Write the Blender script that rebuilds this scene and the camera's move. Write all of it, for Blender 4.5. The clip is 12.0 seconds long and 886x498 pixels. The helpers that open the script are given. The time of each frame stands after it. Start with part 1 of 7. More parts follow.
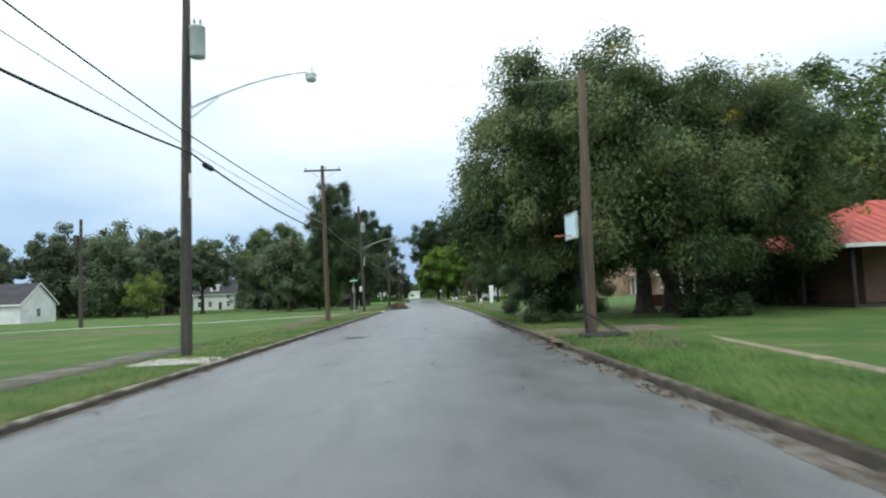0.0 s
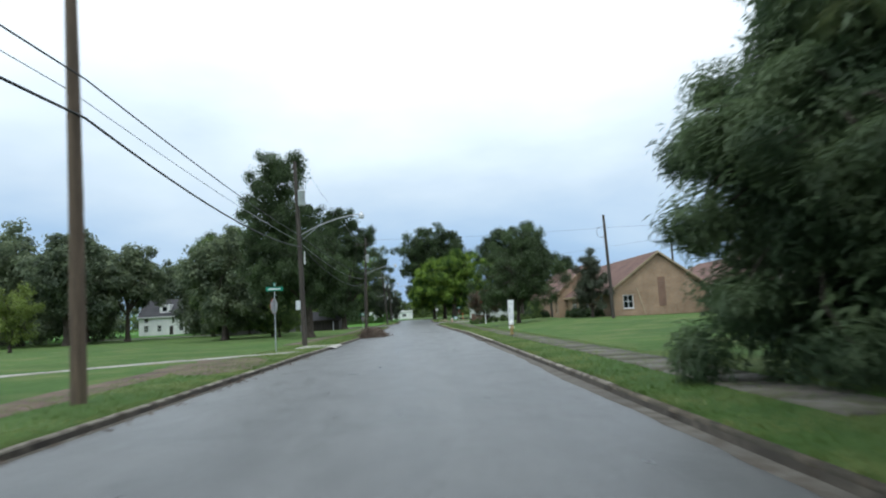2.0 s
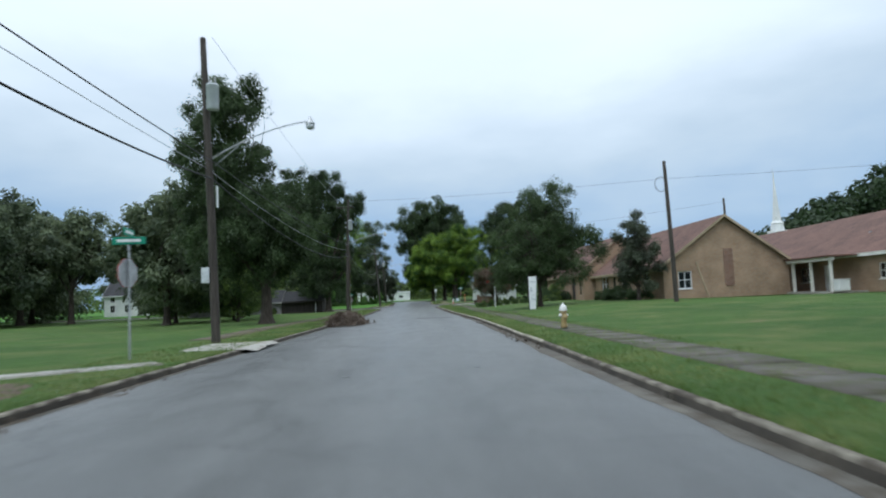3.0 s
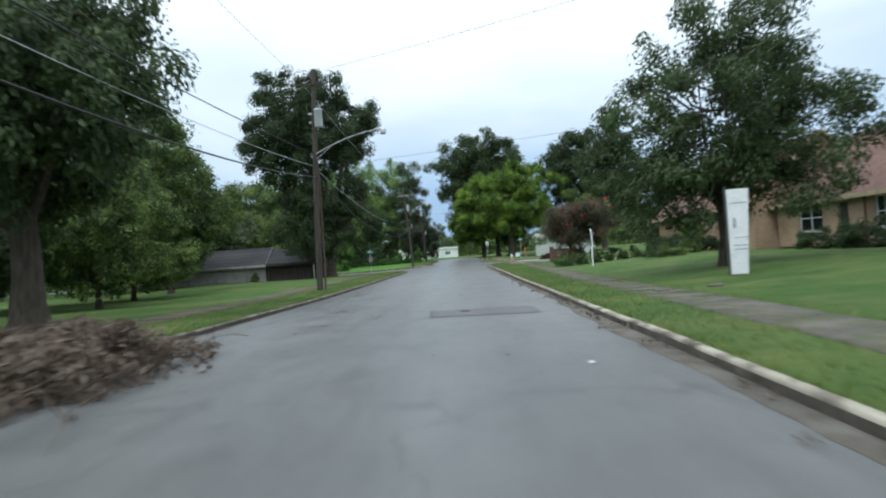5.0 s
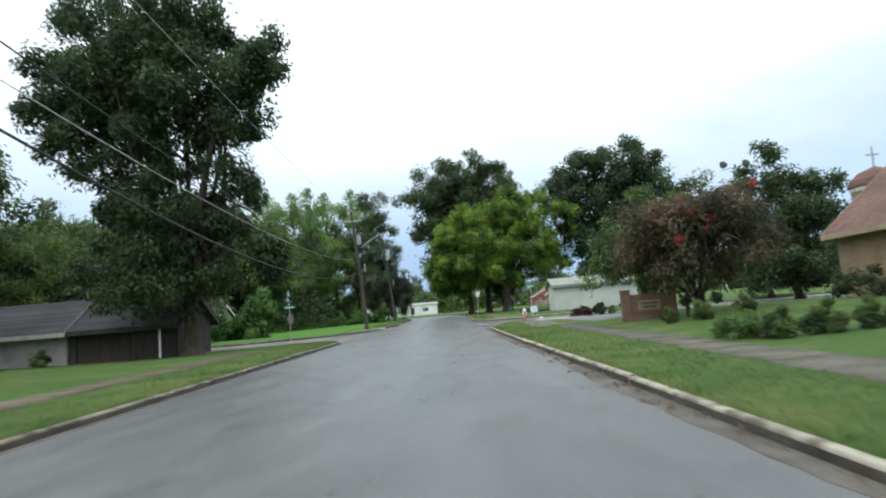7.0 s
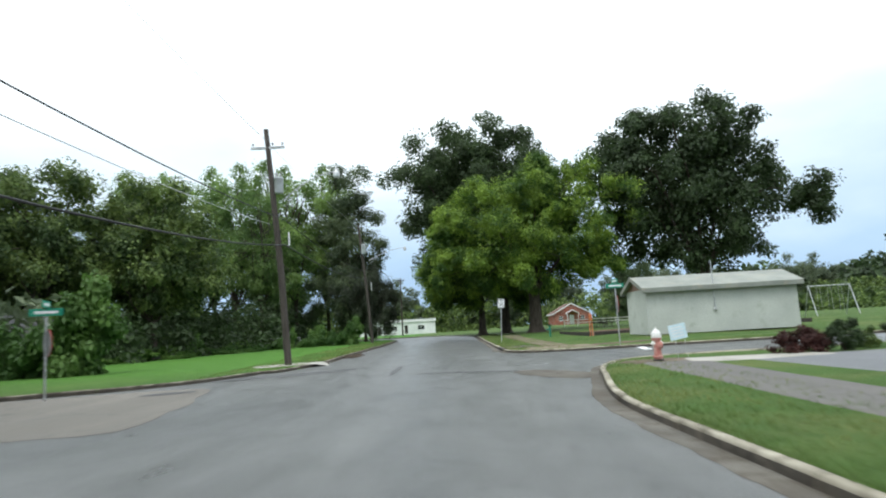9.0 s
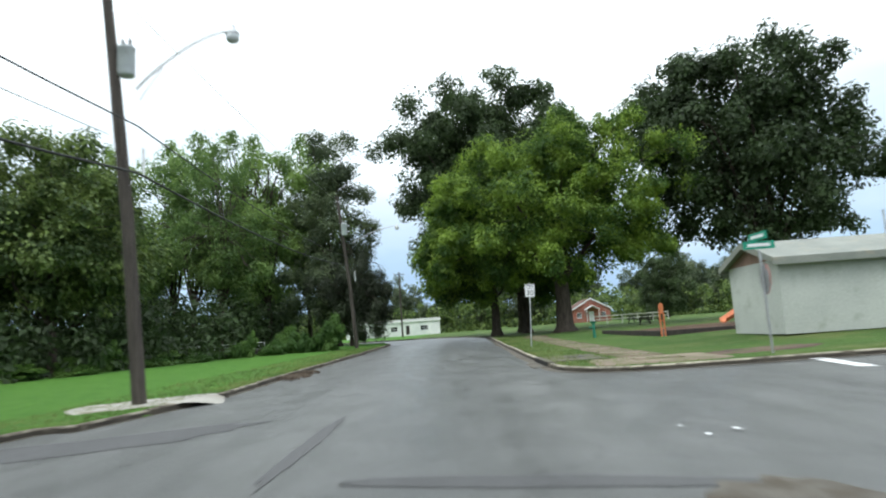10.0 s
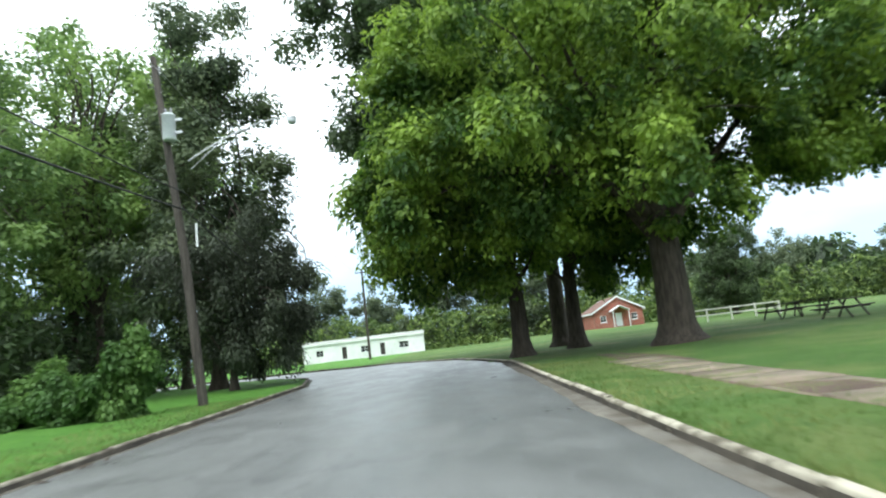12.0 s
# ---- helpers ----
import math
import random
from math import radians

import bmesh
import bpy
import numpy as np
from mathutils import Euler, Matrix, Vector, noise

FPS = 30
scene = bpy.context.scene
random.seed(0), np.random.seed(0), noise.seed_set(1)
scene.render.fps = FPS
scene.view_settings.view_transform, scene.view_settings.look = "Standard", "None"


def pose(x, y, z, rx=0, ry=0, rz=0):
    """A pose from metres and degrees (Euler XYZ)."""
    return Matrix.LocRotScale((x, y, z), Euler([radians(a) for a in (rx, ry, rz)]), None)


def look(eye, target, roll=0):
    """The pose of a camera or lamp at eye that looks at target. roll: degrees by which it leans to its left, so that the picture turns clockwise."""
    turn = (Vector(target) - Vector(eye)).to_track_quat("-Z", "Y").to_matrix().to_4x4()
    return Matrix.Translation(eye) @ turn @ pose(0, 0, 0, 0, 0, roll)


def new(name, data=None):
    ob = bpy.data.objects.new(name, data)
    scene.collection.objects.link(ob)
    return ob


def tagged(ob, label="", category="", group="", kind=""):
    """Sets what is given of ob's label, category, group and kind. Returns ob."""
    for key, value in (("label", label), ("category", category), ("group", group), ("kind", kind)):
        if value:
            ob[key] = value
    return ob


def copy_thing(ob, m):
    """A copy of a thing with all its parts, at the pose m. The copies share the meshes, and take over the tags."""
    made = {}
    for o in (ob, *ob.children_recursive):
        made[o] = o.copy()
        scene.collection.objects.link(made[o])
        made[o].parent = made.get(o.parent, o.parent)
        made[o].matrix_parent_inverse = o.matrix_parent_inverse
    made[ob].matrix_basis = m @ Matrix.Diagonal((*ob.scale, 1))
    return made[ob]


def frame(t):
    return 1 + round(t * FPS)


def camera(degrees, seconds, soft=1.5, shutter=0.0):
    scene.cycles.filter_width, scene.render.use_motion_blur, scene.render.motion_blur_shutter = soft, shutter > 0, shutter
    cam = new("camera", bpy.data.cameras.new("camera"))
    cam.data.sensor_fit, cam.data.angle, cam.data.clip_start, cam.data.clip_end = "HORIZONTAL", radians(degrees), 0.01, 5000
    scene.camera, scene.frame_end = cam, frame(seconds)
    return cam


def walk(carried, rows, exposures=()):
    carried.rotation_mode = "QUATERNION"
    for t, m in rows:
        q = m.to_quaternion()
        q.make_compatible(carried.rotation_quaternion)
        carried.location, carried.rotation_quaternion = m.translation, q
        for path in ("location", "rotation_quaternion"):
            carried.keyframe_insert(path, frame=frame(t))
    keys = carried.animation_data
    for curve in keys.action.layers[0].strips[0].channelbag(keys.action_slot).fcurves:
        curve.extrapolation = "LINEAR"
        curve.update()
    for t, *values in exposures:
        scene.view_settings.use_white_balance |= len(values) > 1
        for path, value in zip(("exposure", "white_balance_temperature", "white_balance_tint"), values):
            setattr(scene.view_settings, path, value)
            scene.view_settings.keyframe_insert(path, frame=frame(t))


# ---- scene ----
cam = camera(69.7, 12.0, soft=2.0, shutter=0.3)
METRES, EYE, TILT, LEAN, TURN = 178.0, 1.25, 4.9, 0.0, -0.8
PATH = [
    (0, (-0.323, 1.401, 1.481), (-0.271, 3.395, 1.627), -2.4),
    (0.5, (-0.315, 8.517, 1.425), (-0.274, 10.509, 1.598), -1.3),
    (1, (-0.316, 16.283, 1.439), (-0.284, 18.273, 1.631), -1.3),
    (1.5, (-0.143, 22.844, 1.416), (-0.129, 24.834, 1.622), -0.8),
    (2, (0.007, 30.616, 1.541), (0.08, 32.604, 1.746), -3.0),
    (2.5, (0.039, 38.368, 1.407), (0.13, 40.359, 1.575), -1.9),
    (4.3, (1.126, 66.295, 1.478), (1.121, 68.291, 1.606), -5.2),
    (4.5, (1.046, 69.342, 1.425), (1.057, 71.339, 1.523), -3.4),
    (5, (1.057, 76.693, 1.297), (0.961, 78.691, 1.318), -4.0),
    (5.5, (0.946, 84.077, 1.253), (0.83, 86.073, 1.318), -4.8),
    (6, (0.697, 92.009, 1.247), (0.677, 93.999, 1.445), -6.4),
    (6.5, (0.428, 99.427, 1.263), (0.444, 101.42, 1.438), -7.1),
    (6.7, (0.487, 102.559, 1.197), (0.472, 104.551, 1.379), -5.4),
    (8.5, (0.023, 128.869, 1.078), (-0.001, 130.854, 1.321), -3.6),
    (9, (-0.095, 136.032, 1.211), (-0.112, 138.016, 1.463), -3.3),
    (9.5, (-0.102, 143.142, 1.172), (-0.127, 145.12, 1.47), 0.7),
    (10, (-0.13, 149.877, 1.233), (-0.163, 151.861, 1.486), -4.1),
    (10.5, (-0.133, 157.636, 1.237), (-0.172, 159.623, 1.467), -3.6),
    (11, (-0.175, 164.496, 1.318), (-0.243, 166.48, 1.562), -2.3),
    (11.5, (-0.074, 171.841, 1.289), (-0.07, 173.82, 1.579), -3.9),
    (12, (0.003, 178.507, 1.368), (0.016, 180.485, 1.661), -6.8),
]
walk(cam, [(t, look(eye, target, roll)) for t, eye, target, roll in PATH],
     [(0, -0.12, 5960, 5), (1.5, -0.08, 5960, 5), (2.5, -0.52, 5640, 5), (4.5, -0.4, 5640, 4), (5.5, -0.05, 5960, 5), (6.5, -0.05, 5960, 5), (8.5, 0.0, 6090, 5), (9.5, 0.03, 6090, 5), (10.5, 0.12, 6060, 4), (11.5, 0.62, 6040, 3), (12, 0.7, 6040, 2)])

# ---- world and sun ----
world = bpy.data.worlds.new("overcast_sky")
scene.world = world
world.use_nodes = True
wn, wl = world.node_tree.nodes, world.node_tree.links
wn.clear()
w_out = wn.new("ShaderNodeOutputWorld")
w_bg = wn.new("ShaderNodeBackground")
w_sky = wn.new("ShaderNodeTexSky")
w_sky.sky_type, w_sky.sun_disc = "NISHITA", False
w_sky.sun_elevation, w_sky.sun_rotation = radians(58), radians(215)
w_dim = wn.new("ShaderNodeVectorMath")
w_dim.operation = "SCALE"
w_dim.inputs["Scale"].default_value = 0.12
w_co = wn.new("ShaderNodeTexCoord")
w_sep = wn.new("ShaderNodeSeparateXYZ")
w_map = wn.new("ShaderNodeMapping")
w_map.inputs["Scale"].default_value = (1.0, 1.0, 2.6)
w_noise = wn.new("ShaderNodeTexNoise")
w_noise.inputs["Scale"].default_value, w_noise.inputs["Detail"].default_value = 2.2, 6.0
w_off = wn.new("ShaderNodeMath")
w_off.operation = "MULTIPLY_ADD"
w_off.inputs[1].default_value, w_off.inputs[2].default_value = 0.34, -0.17
w_add = wn.new("ShaderNodeMath")
w_ramp = wn.new("ShaderNodeValToRGB")
stops = ((0.0, (0.46, 0.62, 0.86, 1)), (0.10, (0.60, 0.77, 0.98, 1)), (0.20, (0.95, 1.04, 1.12, 1)), (0.34, (1.45, 1.48, 1.5, 1)), (0.8, (2.1, 2.12, 2.14, 1)))
while len(w_ramp.color_ramp.elements) < len(stops):
    w_ramp.color_ramp.elements.new(0.5)
for e, (at, col) in zip(w_ramp.color_ramp.elements, stops):
    e.position, e.color = at, col
w_mix = wn.new("ShaderNodeMix")
w_mix.data_type = "RGBA"
w_mix.inputs["Factor"].default_value = 0.92
wl.new(w_co.outputs["Generated"], w_sep.inputs[0])
wl.new(w_co.outputs["Generated"], w_map.inputs["Vector"])
wl.new(w_map.outputs[0], w_noise.inputs["Vector"])
wl.new(w_noise.outputs["Fac"], w_off.inputs[0])
wl.new(w_off.outputs[0], w_add.inputs[0])
wl.new(w_sep.outputs["Z"], w_add.inputs[1])
wl.new(w_add.outputs[0], w_ramp.inputs["Fac"])
wl.new(w_sky.outputs["Color"], w_dim.inputs[0])
wl.new(w_dim.outputs[0], w_mix.inputs["A"])
wl.new(w_ramp.outputs["Color"], w_mix.inputs["B"])
wl.new(w_mix.outputs["Result"], w_bg.inputs["Color"])
w_bg.inputs["Strength"].default_value = 1.0
wl.new(w_bg.outputs[0], w_out.inputs["Surface"])

sun = new("sun", bpy.data.lights.new("sun", "SUN"))
sun.data.energy, sun.data.angle, sun.data.color = 1.3, radians(16), (1.0, 0.96, 0.9)
sun.matrix_world = look((-40, -55, 110), (0, 0, 0))


# ---- materials ----
def links_of(name):
    m = bpy.data.materials.new(name)
    m.use_nodes = True
    n, l = m.node_tree.nodes, m.node_tree.links
    return m, n, l, n["Principled BSDF"]


def blend(n, l, fac, a, b, kind="MIX"):
    """Mixes two colours, each a socket or a tuple."""
    x = n.new("ShaderNodeMix")
    x.data_type, x.blend_type = "RGBA", kind
    for key, v in (("Factor", fac), ("A", a), ("B", b)):
        if isinstance(v, (tuple, float, int)):
            x.inputs[key].default_value = (*v, 1) if isinstance(v, tuple) else v
        else:
            l.new(v, x.inputs[key])
    return x.outputs["Result"]


def cloud(n, l, co, scale, detail=5.0, rough=0.55, lo=0.35, hi=0.65, stretch=(1, 1, 1)):
    """A noise, sharpened to the span from lo to hi."""
    mp = n.new("ShaderNodeMapping")
    mp.inputs["Scale"].default_value = stretch
    l.new(co, mp.inputs["Vector"])
    t = n.new("ShaderNodeTexNoise")
    t.inputs["Scale"].default_value, t.inputs["Detail"].default_value, t.inputs["Roughness"].default_value = scale, detail, rough
    l.new(mp.outputs[0], t.inputs["Vector"])
    r = n.new("ShaderNodeMapRange")
    r.inputs["From Min"].default_value, r.inputs["From Max"].default_value = lo, hi
    l.new(t.outputs["Fac"], r.inputs["Value"])
    return r.outputs["Result"]


def surface(name, c1, c2, scale=2.0, fine=40.0, rough=0.85, metal=0.0, bump=0.3, depth=0.01, c3=None, stain=0.7, stretch=(1, 1, 1), vary=0.0, spec=0.4):
    """A weathered surface: two colours in soft patches, fine grain with relief, and stains of c3."""
    m, n, l, p = links_of(name)
    co = n.new("ShaderNodeTexCoord").outputs["Object"]
    big = cloud(n, l, co, scale, stretch=stretch)
    grain = cloud(n, l, co, fine, 6.0, 0.7, 0.25, 0.75, stretch)
    col = blend(n, l, big, c1, c2)
    col = blend(n, l, 0.35, col, blend(n, l, grain, (0.45, 0.45, 0.45), (1.5, 1.5, 1.5)), "MULTIPLY")
    if c3:
        spot = cloud(n, l, co, scale * 2.7, 7.0, 0.65, stain - 0.1, stain + 0.06, stretch)
        col = blend(n, l, spot, col, c3)
    if vary:
        oi = n.new("ShaderNodeObjectInfo")
        mr = n.new("ShaderNodeMapRange")
        mr.inputs["To Min"].default_value, mr.inputs["To Max"].default_value = 1 - vary, 1 + vary
        l.new(oi.outputs["Random"], mr.inputs["Value"])
        hv = n.new("ShaderNodeHueSaturation")
        l.new(mr.outputs[0], hv.inputs["Value"])
        l.new(col, hv.inputs["Color"])
        col = hv.outputs["Color"]
    l.new(col, p.inputs["Base Color"])
    p.inputs["Roughness"].default_value, p.inputs["Metallic"].default_value = rough, metal
    p.inputs["Specular IOR Level"].default_value = spec
    b = n.new("ShaderNodeBump")
    b.inputs["Strength"].default_value, b.inputs["Distance"].default_value = bump, depth
    l.new(grain, b.inputs["Height"])
    l.new(b.outputs[0], p.inputs["Normal"])
    return m


def leaf_material(name, dark, light, tip=None, through_light=0.40):
    """Leaves: each leaf has a tone of its own, and whole sprays are lighter or darker."""
    m, n, l, p = links_of(name)
    co = n.new("ShaderNodeTexCoord").outputs["Object"]
    own_tone = n.new("ShaderNodeMapRange")
    own_tone.inputs["To Min"].default_value, own_tone.inputs["To Max"].default_value = 0.2, 0.8
    l.new(n.new("ShaderNodeNewGeometry").outputs["Random Per Island"], own_tone.inputs["Value"])
    isl = own_tone.outputs[0]
    # Sprays differ in tone; the contrast also imitates lit and shaded clumps in colour.
    spray = cloud(n, l, co, 0.55, 3.0, 0.5, 0.43, 0.58)
    col = blend(n, l, isl, dark, light)
    if tip:
        col = blend(n, l, spray, blend(n, l, 0.6, col, dark), blend(n, l, isl, light, tip))
    else:
        col = blend(n, l, spray, blend(n, l, 0.45, col, (0.0, 0.0, 0.0)), col)
    own = n.new("ShaderNodeObjectInfo").outputs["Random"]
    tone = n.new("ShaderNodeMapRange")
    tone.inputs["To Min"].default_value, tone.inputs["To Max"].default_value = 0.82, 1.28
    l.new(own, tone.inputs["Value"])
    hue = n.new("ShaderNodeMapRange")
    hue.inputs["To Min"].default_value, hue.inputs["To Max"].default_value = 0.506, 0.494
    l.new(own, hue.inputs["Value"])
    hv = n.new("ShaderNodeHueSaturation")
    l.new(tone.outputs[0], hv.inputs["Value"])
    l.new(hue.outputs[0], hv.inputs["Hue"])
    l.new(col, hv.inputs["Color"])
    col = hv.outputs["Color"]
    l.new(col, p.inputs["Base Color"])
    p.inputs["Roughness"].default_value, p.inputs["Specular IOR Level"].default_value = 0.55, 0.35
    tr = n.new("ShaderNodeBsdfTranslucent")
    l.new(col, tr.inputs["Color"])
    mx = n.new("ShaderNodeMixShader")
    mx.inputs[0].default_value = through_light
    l.new(p.outputs[0], mx.inputs[1])
    l.new(tr.outputs[0], mx.inputs[2])
    l.new(mx.outputs[0], n["Material Output"].inputs["Surface"])
    return m


def brick_material(name, c1, c2, mortar, width=0.2, row=0.068, rough=0.9):
    m, n, l, p = links_of(name)
    co = n.new("ShaderNodeTexCoord").outputs["Object"]
    sp = n.new("ShaderNodeSeparateXYZ")
    l.new(co, sp.inputs[0])
    ad = n.new("ShaderNodeMath")
    l.new(sp.outputs["X"], ad.inputs[0])
    l.new(sp.outputs["Y"], ad.inputs[1])
    cb = n.new("ShaderNodeCombineXYZ")
    l.new(ad.outputs[0], cb.inputs["X"])
    l.new(sp.outputs["Z"], cb.inputs["Y"])
    t = n.new("ShaderNodeTexBrick")
    t.inputs["Scale"].default_value = 1.0
    t.inputs["Brick Width"].default_value, t.inputs["Row Height"].default_value, t.inputs["Mortar Size"].default_value = width, row, 0.008
    for key, c in (("Color1", c1), ("Color2", c2), ("Mortar", mortar)):
        t.inputs[key].default_value = (*c, 1)
    l.new(cb.outputs[0], t.inputs["Vector"])
    wear = cloud(n, l, co, 0.7, 6.0)
    col = blend(n, l, 0.5, t.outputs["Color"], blend(n, l, wear, (0.6, 0.58, 0.55), (1.25, 1.22, 1.2)), "MULTIPLY")
    l.new(col, p.inputs["Base Color"])
    p.inputs["Roughness"].default_value = rough
    b = n.new("ShaderNodeBump")
    b.inputs["Strength"].default_value, b.inputs["Distance"].default_value, b.invert = 0.5, 0.008, True
    l.new(t.outputs["Fac"], b.inputs["Height"])
    l.new(b.outputs[0], p.inputs["Normal"])
    return m


def shingle_material(name, c1, c2):
    m, n, l, p = links_of(name)
    co = n.new("ShaderNodeTexCoord").outputs["Object"]
    sp = n.new("ShaderNodeSeparateXYZ")
    l.new(co, sp.inputs[0])
    cb = n.new("ShaderNodeCombineXYZ")
    l.new(sp.outputs["Y"], cb.inputs["X"])
    l.new(sp.outputs["Z"], cb.inputs["Y"])
    t = n.new("ShaderNodeTexBrick")
    t.inputs["Scale"].default_value = 1.0
    t.inputs["Brick Width"].default_value, t.inputs["Row Height"].default_value, t.inputs["Mortar Size"].default_value = 0.33, 0.11, 0.006
    for key, c in (("Color1", c1), ("Color2", c2), ("Mortar", tuple(v * 0.55 for v in c1))):
        t.inputs[key].default_value = (*c, 1)
    l.new(cb.outputs[0], t.inputs["Vector"])
    wear = cloud(n, l, co, 0.5, 7.0)
    grit = cloud(n, l, co, 55.0, 4.0)
    col = blend(n, l, 0.5, t.outputs["Color"], blend(n, l, wear, (0.6, 0.6, 0.6), (1.3, 1.25, 1.2)), "MULTIPLY")
    col = blend(n, l, 0.25, col, blend(n, l, grit, (0.5, 0.5, 0.5), (1.4, 1.4, 1.4)), "MULTIPLY")
    l.new(col, p.inputs["Base Color"])
    p.inputs["Roughness"].default_value = 0.92
    return m


def ground_material():
    """Mown summer grass with dry, bare and lush patches."""
    m, n, l, p = links_of("lawn_grass")
    co = n.new("ShaderNodeTexCoord").outputs["Object"]
    patch = cloud(n, l, co, 0.10, 6.0, 0.6, 0.35, 0.68)
    tuft = cloud(n, l, co, 1.6, 6.0, 0.65, 0.3, 0.7)
    blade = cloud(n, l, co, 34.0, 5.0, 0.7, 0.25, 0.75, (1, 0.6, 1))
    dry = cloud(n, l, co, 0.33, 7.0, 0.66, 0.47, 0.74)
    bare = cloud(n, l, co, 0.21, 8.0, 0.7, 0.62, 0.72)
    col = blend(n, l, patch, (0.056, 0.112, 0.025), (0.094, 0.162, 0.037))
    place = n.new("ShaderNodeSeparateXYZ")
    l.new(co, place.inputs[0])
    north, west = n.new("ShaderNodeMapRange"), n.new("ShaderNodeMapRange")
    north.inputs["From Min"].default_value, north.inputs["From Max"].default_value = 154.0, 164.0
    west.inputs["From Min"].default_value, west.inputs["From Max"].default_value = -5.0, -6.5
    l.new(place.outputs["Y"], north.inputs["Value"])
    l.new(place.outputs["X"], west.inputs["Value"])
    lush = n.new("ShaderNodeMath")
    lush.operation = "MULTIPLY"
    l.new(north.outputs[0], lush.inputs[0])
    l.new(west.outputs[0], lush.inputs[1])
    col = blend(n, l, tuft, blend(n, l, 0.5, col, (0.045, 0.085, 0.018)), col)
    col = blend(n, l, dry, col, (0.155, 0.17, 0.06))
    col = blend(n, l, bare, col, (0.22, 0.18, 0.105))
    col = blend(n, l, lush.outputs[0], col, blend(n, l, tuft, (0.058, 0.15, 0.022), (0.10, 0.215, 0.034)))
    col = blend(n, l, 0.55, col, blend(n, l, blade, (0.35, 0.4, 0.3), (1.6, 1.6, 1.5)), "MULTIPLY")
    l.new(col, p.inputs["Base Color"])
    p.inputs["Roughness"].default_value, p.inputs["Specular IOR Level"].default_value = 0.9, 0.2
    b = n.new("ShaderNodeBump")
    b.inputs["Strength"].default_value, b.inputs["Distance"].default_value = 0.7, 0.05
    l.new(blade, b.inputs["Height"])
    l.new(b.outputs[0], p.inputs["Normal"])
    return m


def asphalt_material(name, a, b_, gloss=0.5):
    """Old worn asphalt: stone grain, long pale wear along the road, darker oil and sealed cracks."""
    m, n, l, p = links_of(name)
    co = n.new("ShaderNodeTexCoord").outputs["Object"]
    wear = cloud(n, l, co, 0.5, 6.0, 0.6, 0.32, 0.68, (1.0, 0.07, 1))
    mottle = cloud(n, l, co, 1.3, 7.0, 0.65, 0.3, 0.7, (1, 0.45, 1))
    stone = cloud(n, l, co, 95.0, 3.0, 0.6, 0.3, 0.7)
    col = blend(n, l, wear, a, b_)
    col = blend(n, l, 0.3, col, blend(n, l, mottle, (0.6, 0.6, 0.6), (1.35, 1.35, 1.35)), "MULTIPLY")
    col = blend(n, l, 0.4, col, blend(n, l, stone, (0.4, 0.4, 0.4), (1.6, 1.6, 1.6)), "MULTIPLY")
    vo = n.new("ShaderNodeTexVoronoi")
    vo.feature = "DISTANCE_TO_EDGE"
    vo.inputs["Scale"].default_value = 0.16
    wob = n.new("ShaderNodeTexNoise")
    wob.inputs["Scale"].default_value, wob.inputs["Detail"].default_value = 0.9, 6.0
    l.new(co, wob.inputs["Vector"])
    vm = n.new("ShaderNodeVectorMath")
    vm.operation = "MULTIPLY_ADD"
    vm.inputs[1].default_value = (2.2, 2.2, 0)
    l.new(wob.outputs["Color"], vm.inputs[0])
    l.new(co, vm.inputs[2])
    l.new(vm.outputs[0], vo.inputs["Vector"])
    cr = n.new("ShaderNodeMapRange")
    cr.inputs["From Min"].default_value, cr.inputs["From Max"].default_value = 0.0015, 0.005
    cr.inputs["To Min"].default_value, cr.inputs["To Max"].default_value = 0.45, 0.0
    l.new(vo.outputs["Distance"], cr.inputs["Value"])
    col = blend(n, l, cr.outputs[0], col, (0.045, 0.045, 0.045))
    l.new(col, p.inputs["Base Color"])
    rr = n.new("ShaderNodeMapRange")
    rr.inputs["To Min"].default_value, rr.inputs["To Max"].default_value = gloss, gloss + 0.22
    l.new(mottle, rr.inputs["Value"])
    l.new(rr.outputs[0], p.inputs["Roughness"])
    p.inputs["Specular IOR Level"].default_value = 0.5
    b = n.new("ShaderNodeBump")
    b.inputs["Strength"].default_value, b.inputs["Distance"].default_value = 0.5, 0.006
    l.new(stone, b.inputs["Height"])
    l.new(b.outputs[0], p.inputs["Normal"])
    return m


GRASS = ground_material()
ASPHALT = asphalt_material("worn_asphalt", (0.084, 0.086, 0.084), (0.132, 0.134, 0.130), 0.26)
PATCH = asphalt_material("repair_asphalt", (0.062, 0.062, 0.063), (0.092, 0.092, 0.093), 0.6)
PALEPATCH = asphalt_material("pale_repair_asphalt", (0.080, 0.080, 0.078), (0.112, 0.112, 0.108), 0.5)
FOOTWAY = asphalt_material("dusty_footway", (0.105, 0.098, 0.09), (0.15, 0.14, 0.128), 0.7)
OLDSTREET = asphalt_material("old_brown_asphalt", (0.15, 0.135, 0.115), (0.22, 0.20, 0.17), 0.7)
LOT = asphalt_material("parking_asphalt", (0.11, 0.115, 0.12), (0.15, 0.152, 0.16), 0.55)
# Grime on the kerb's upright face, darkened further to paint in its shade.
KERBFACE = surface("shaded_grimy_kerb_face", (0.034, 0.029, 0.023), (0.078, 0.067, 0.052), 1.1, 24, 0.95, bump=0.5, c3=(0.12, 0.105, 0.08), stain=0.64)
KERB = surface("kerb_concrete", (0.17, 0.152, 0.118), (0.29, 0.262, 0.205), 0.9, 30, 0.9, bump=0.5, c3=(0.07, 0.057, 0.042), stain=0.52, vary=0.06)
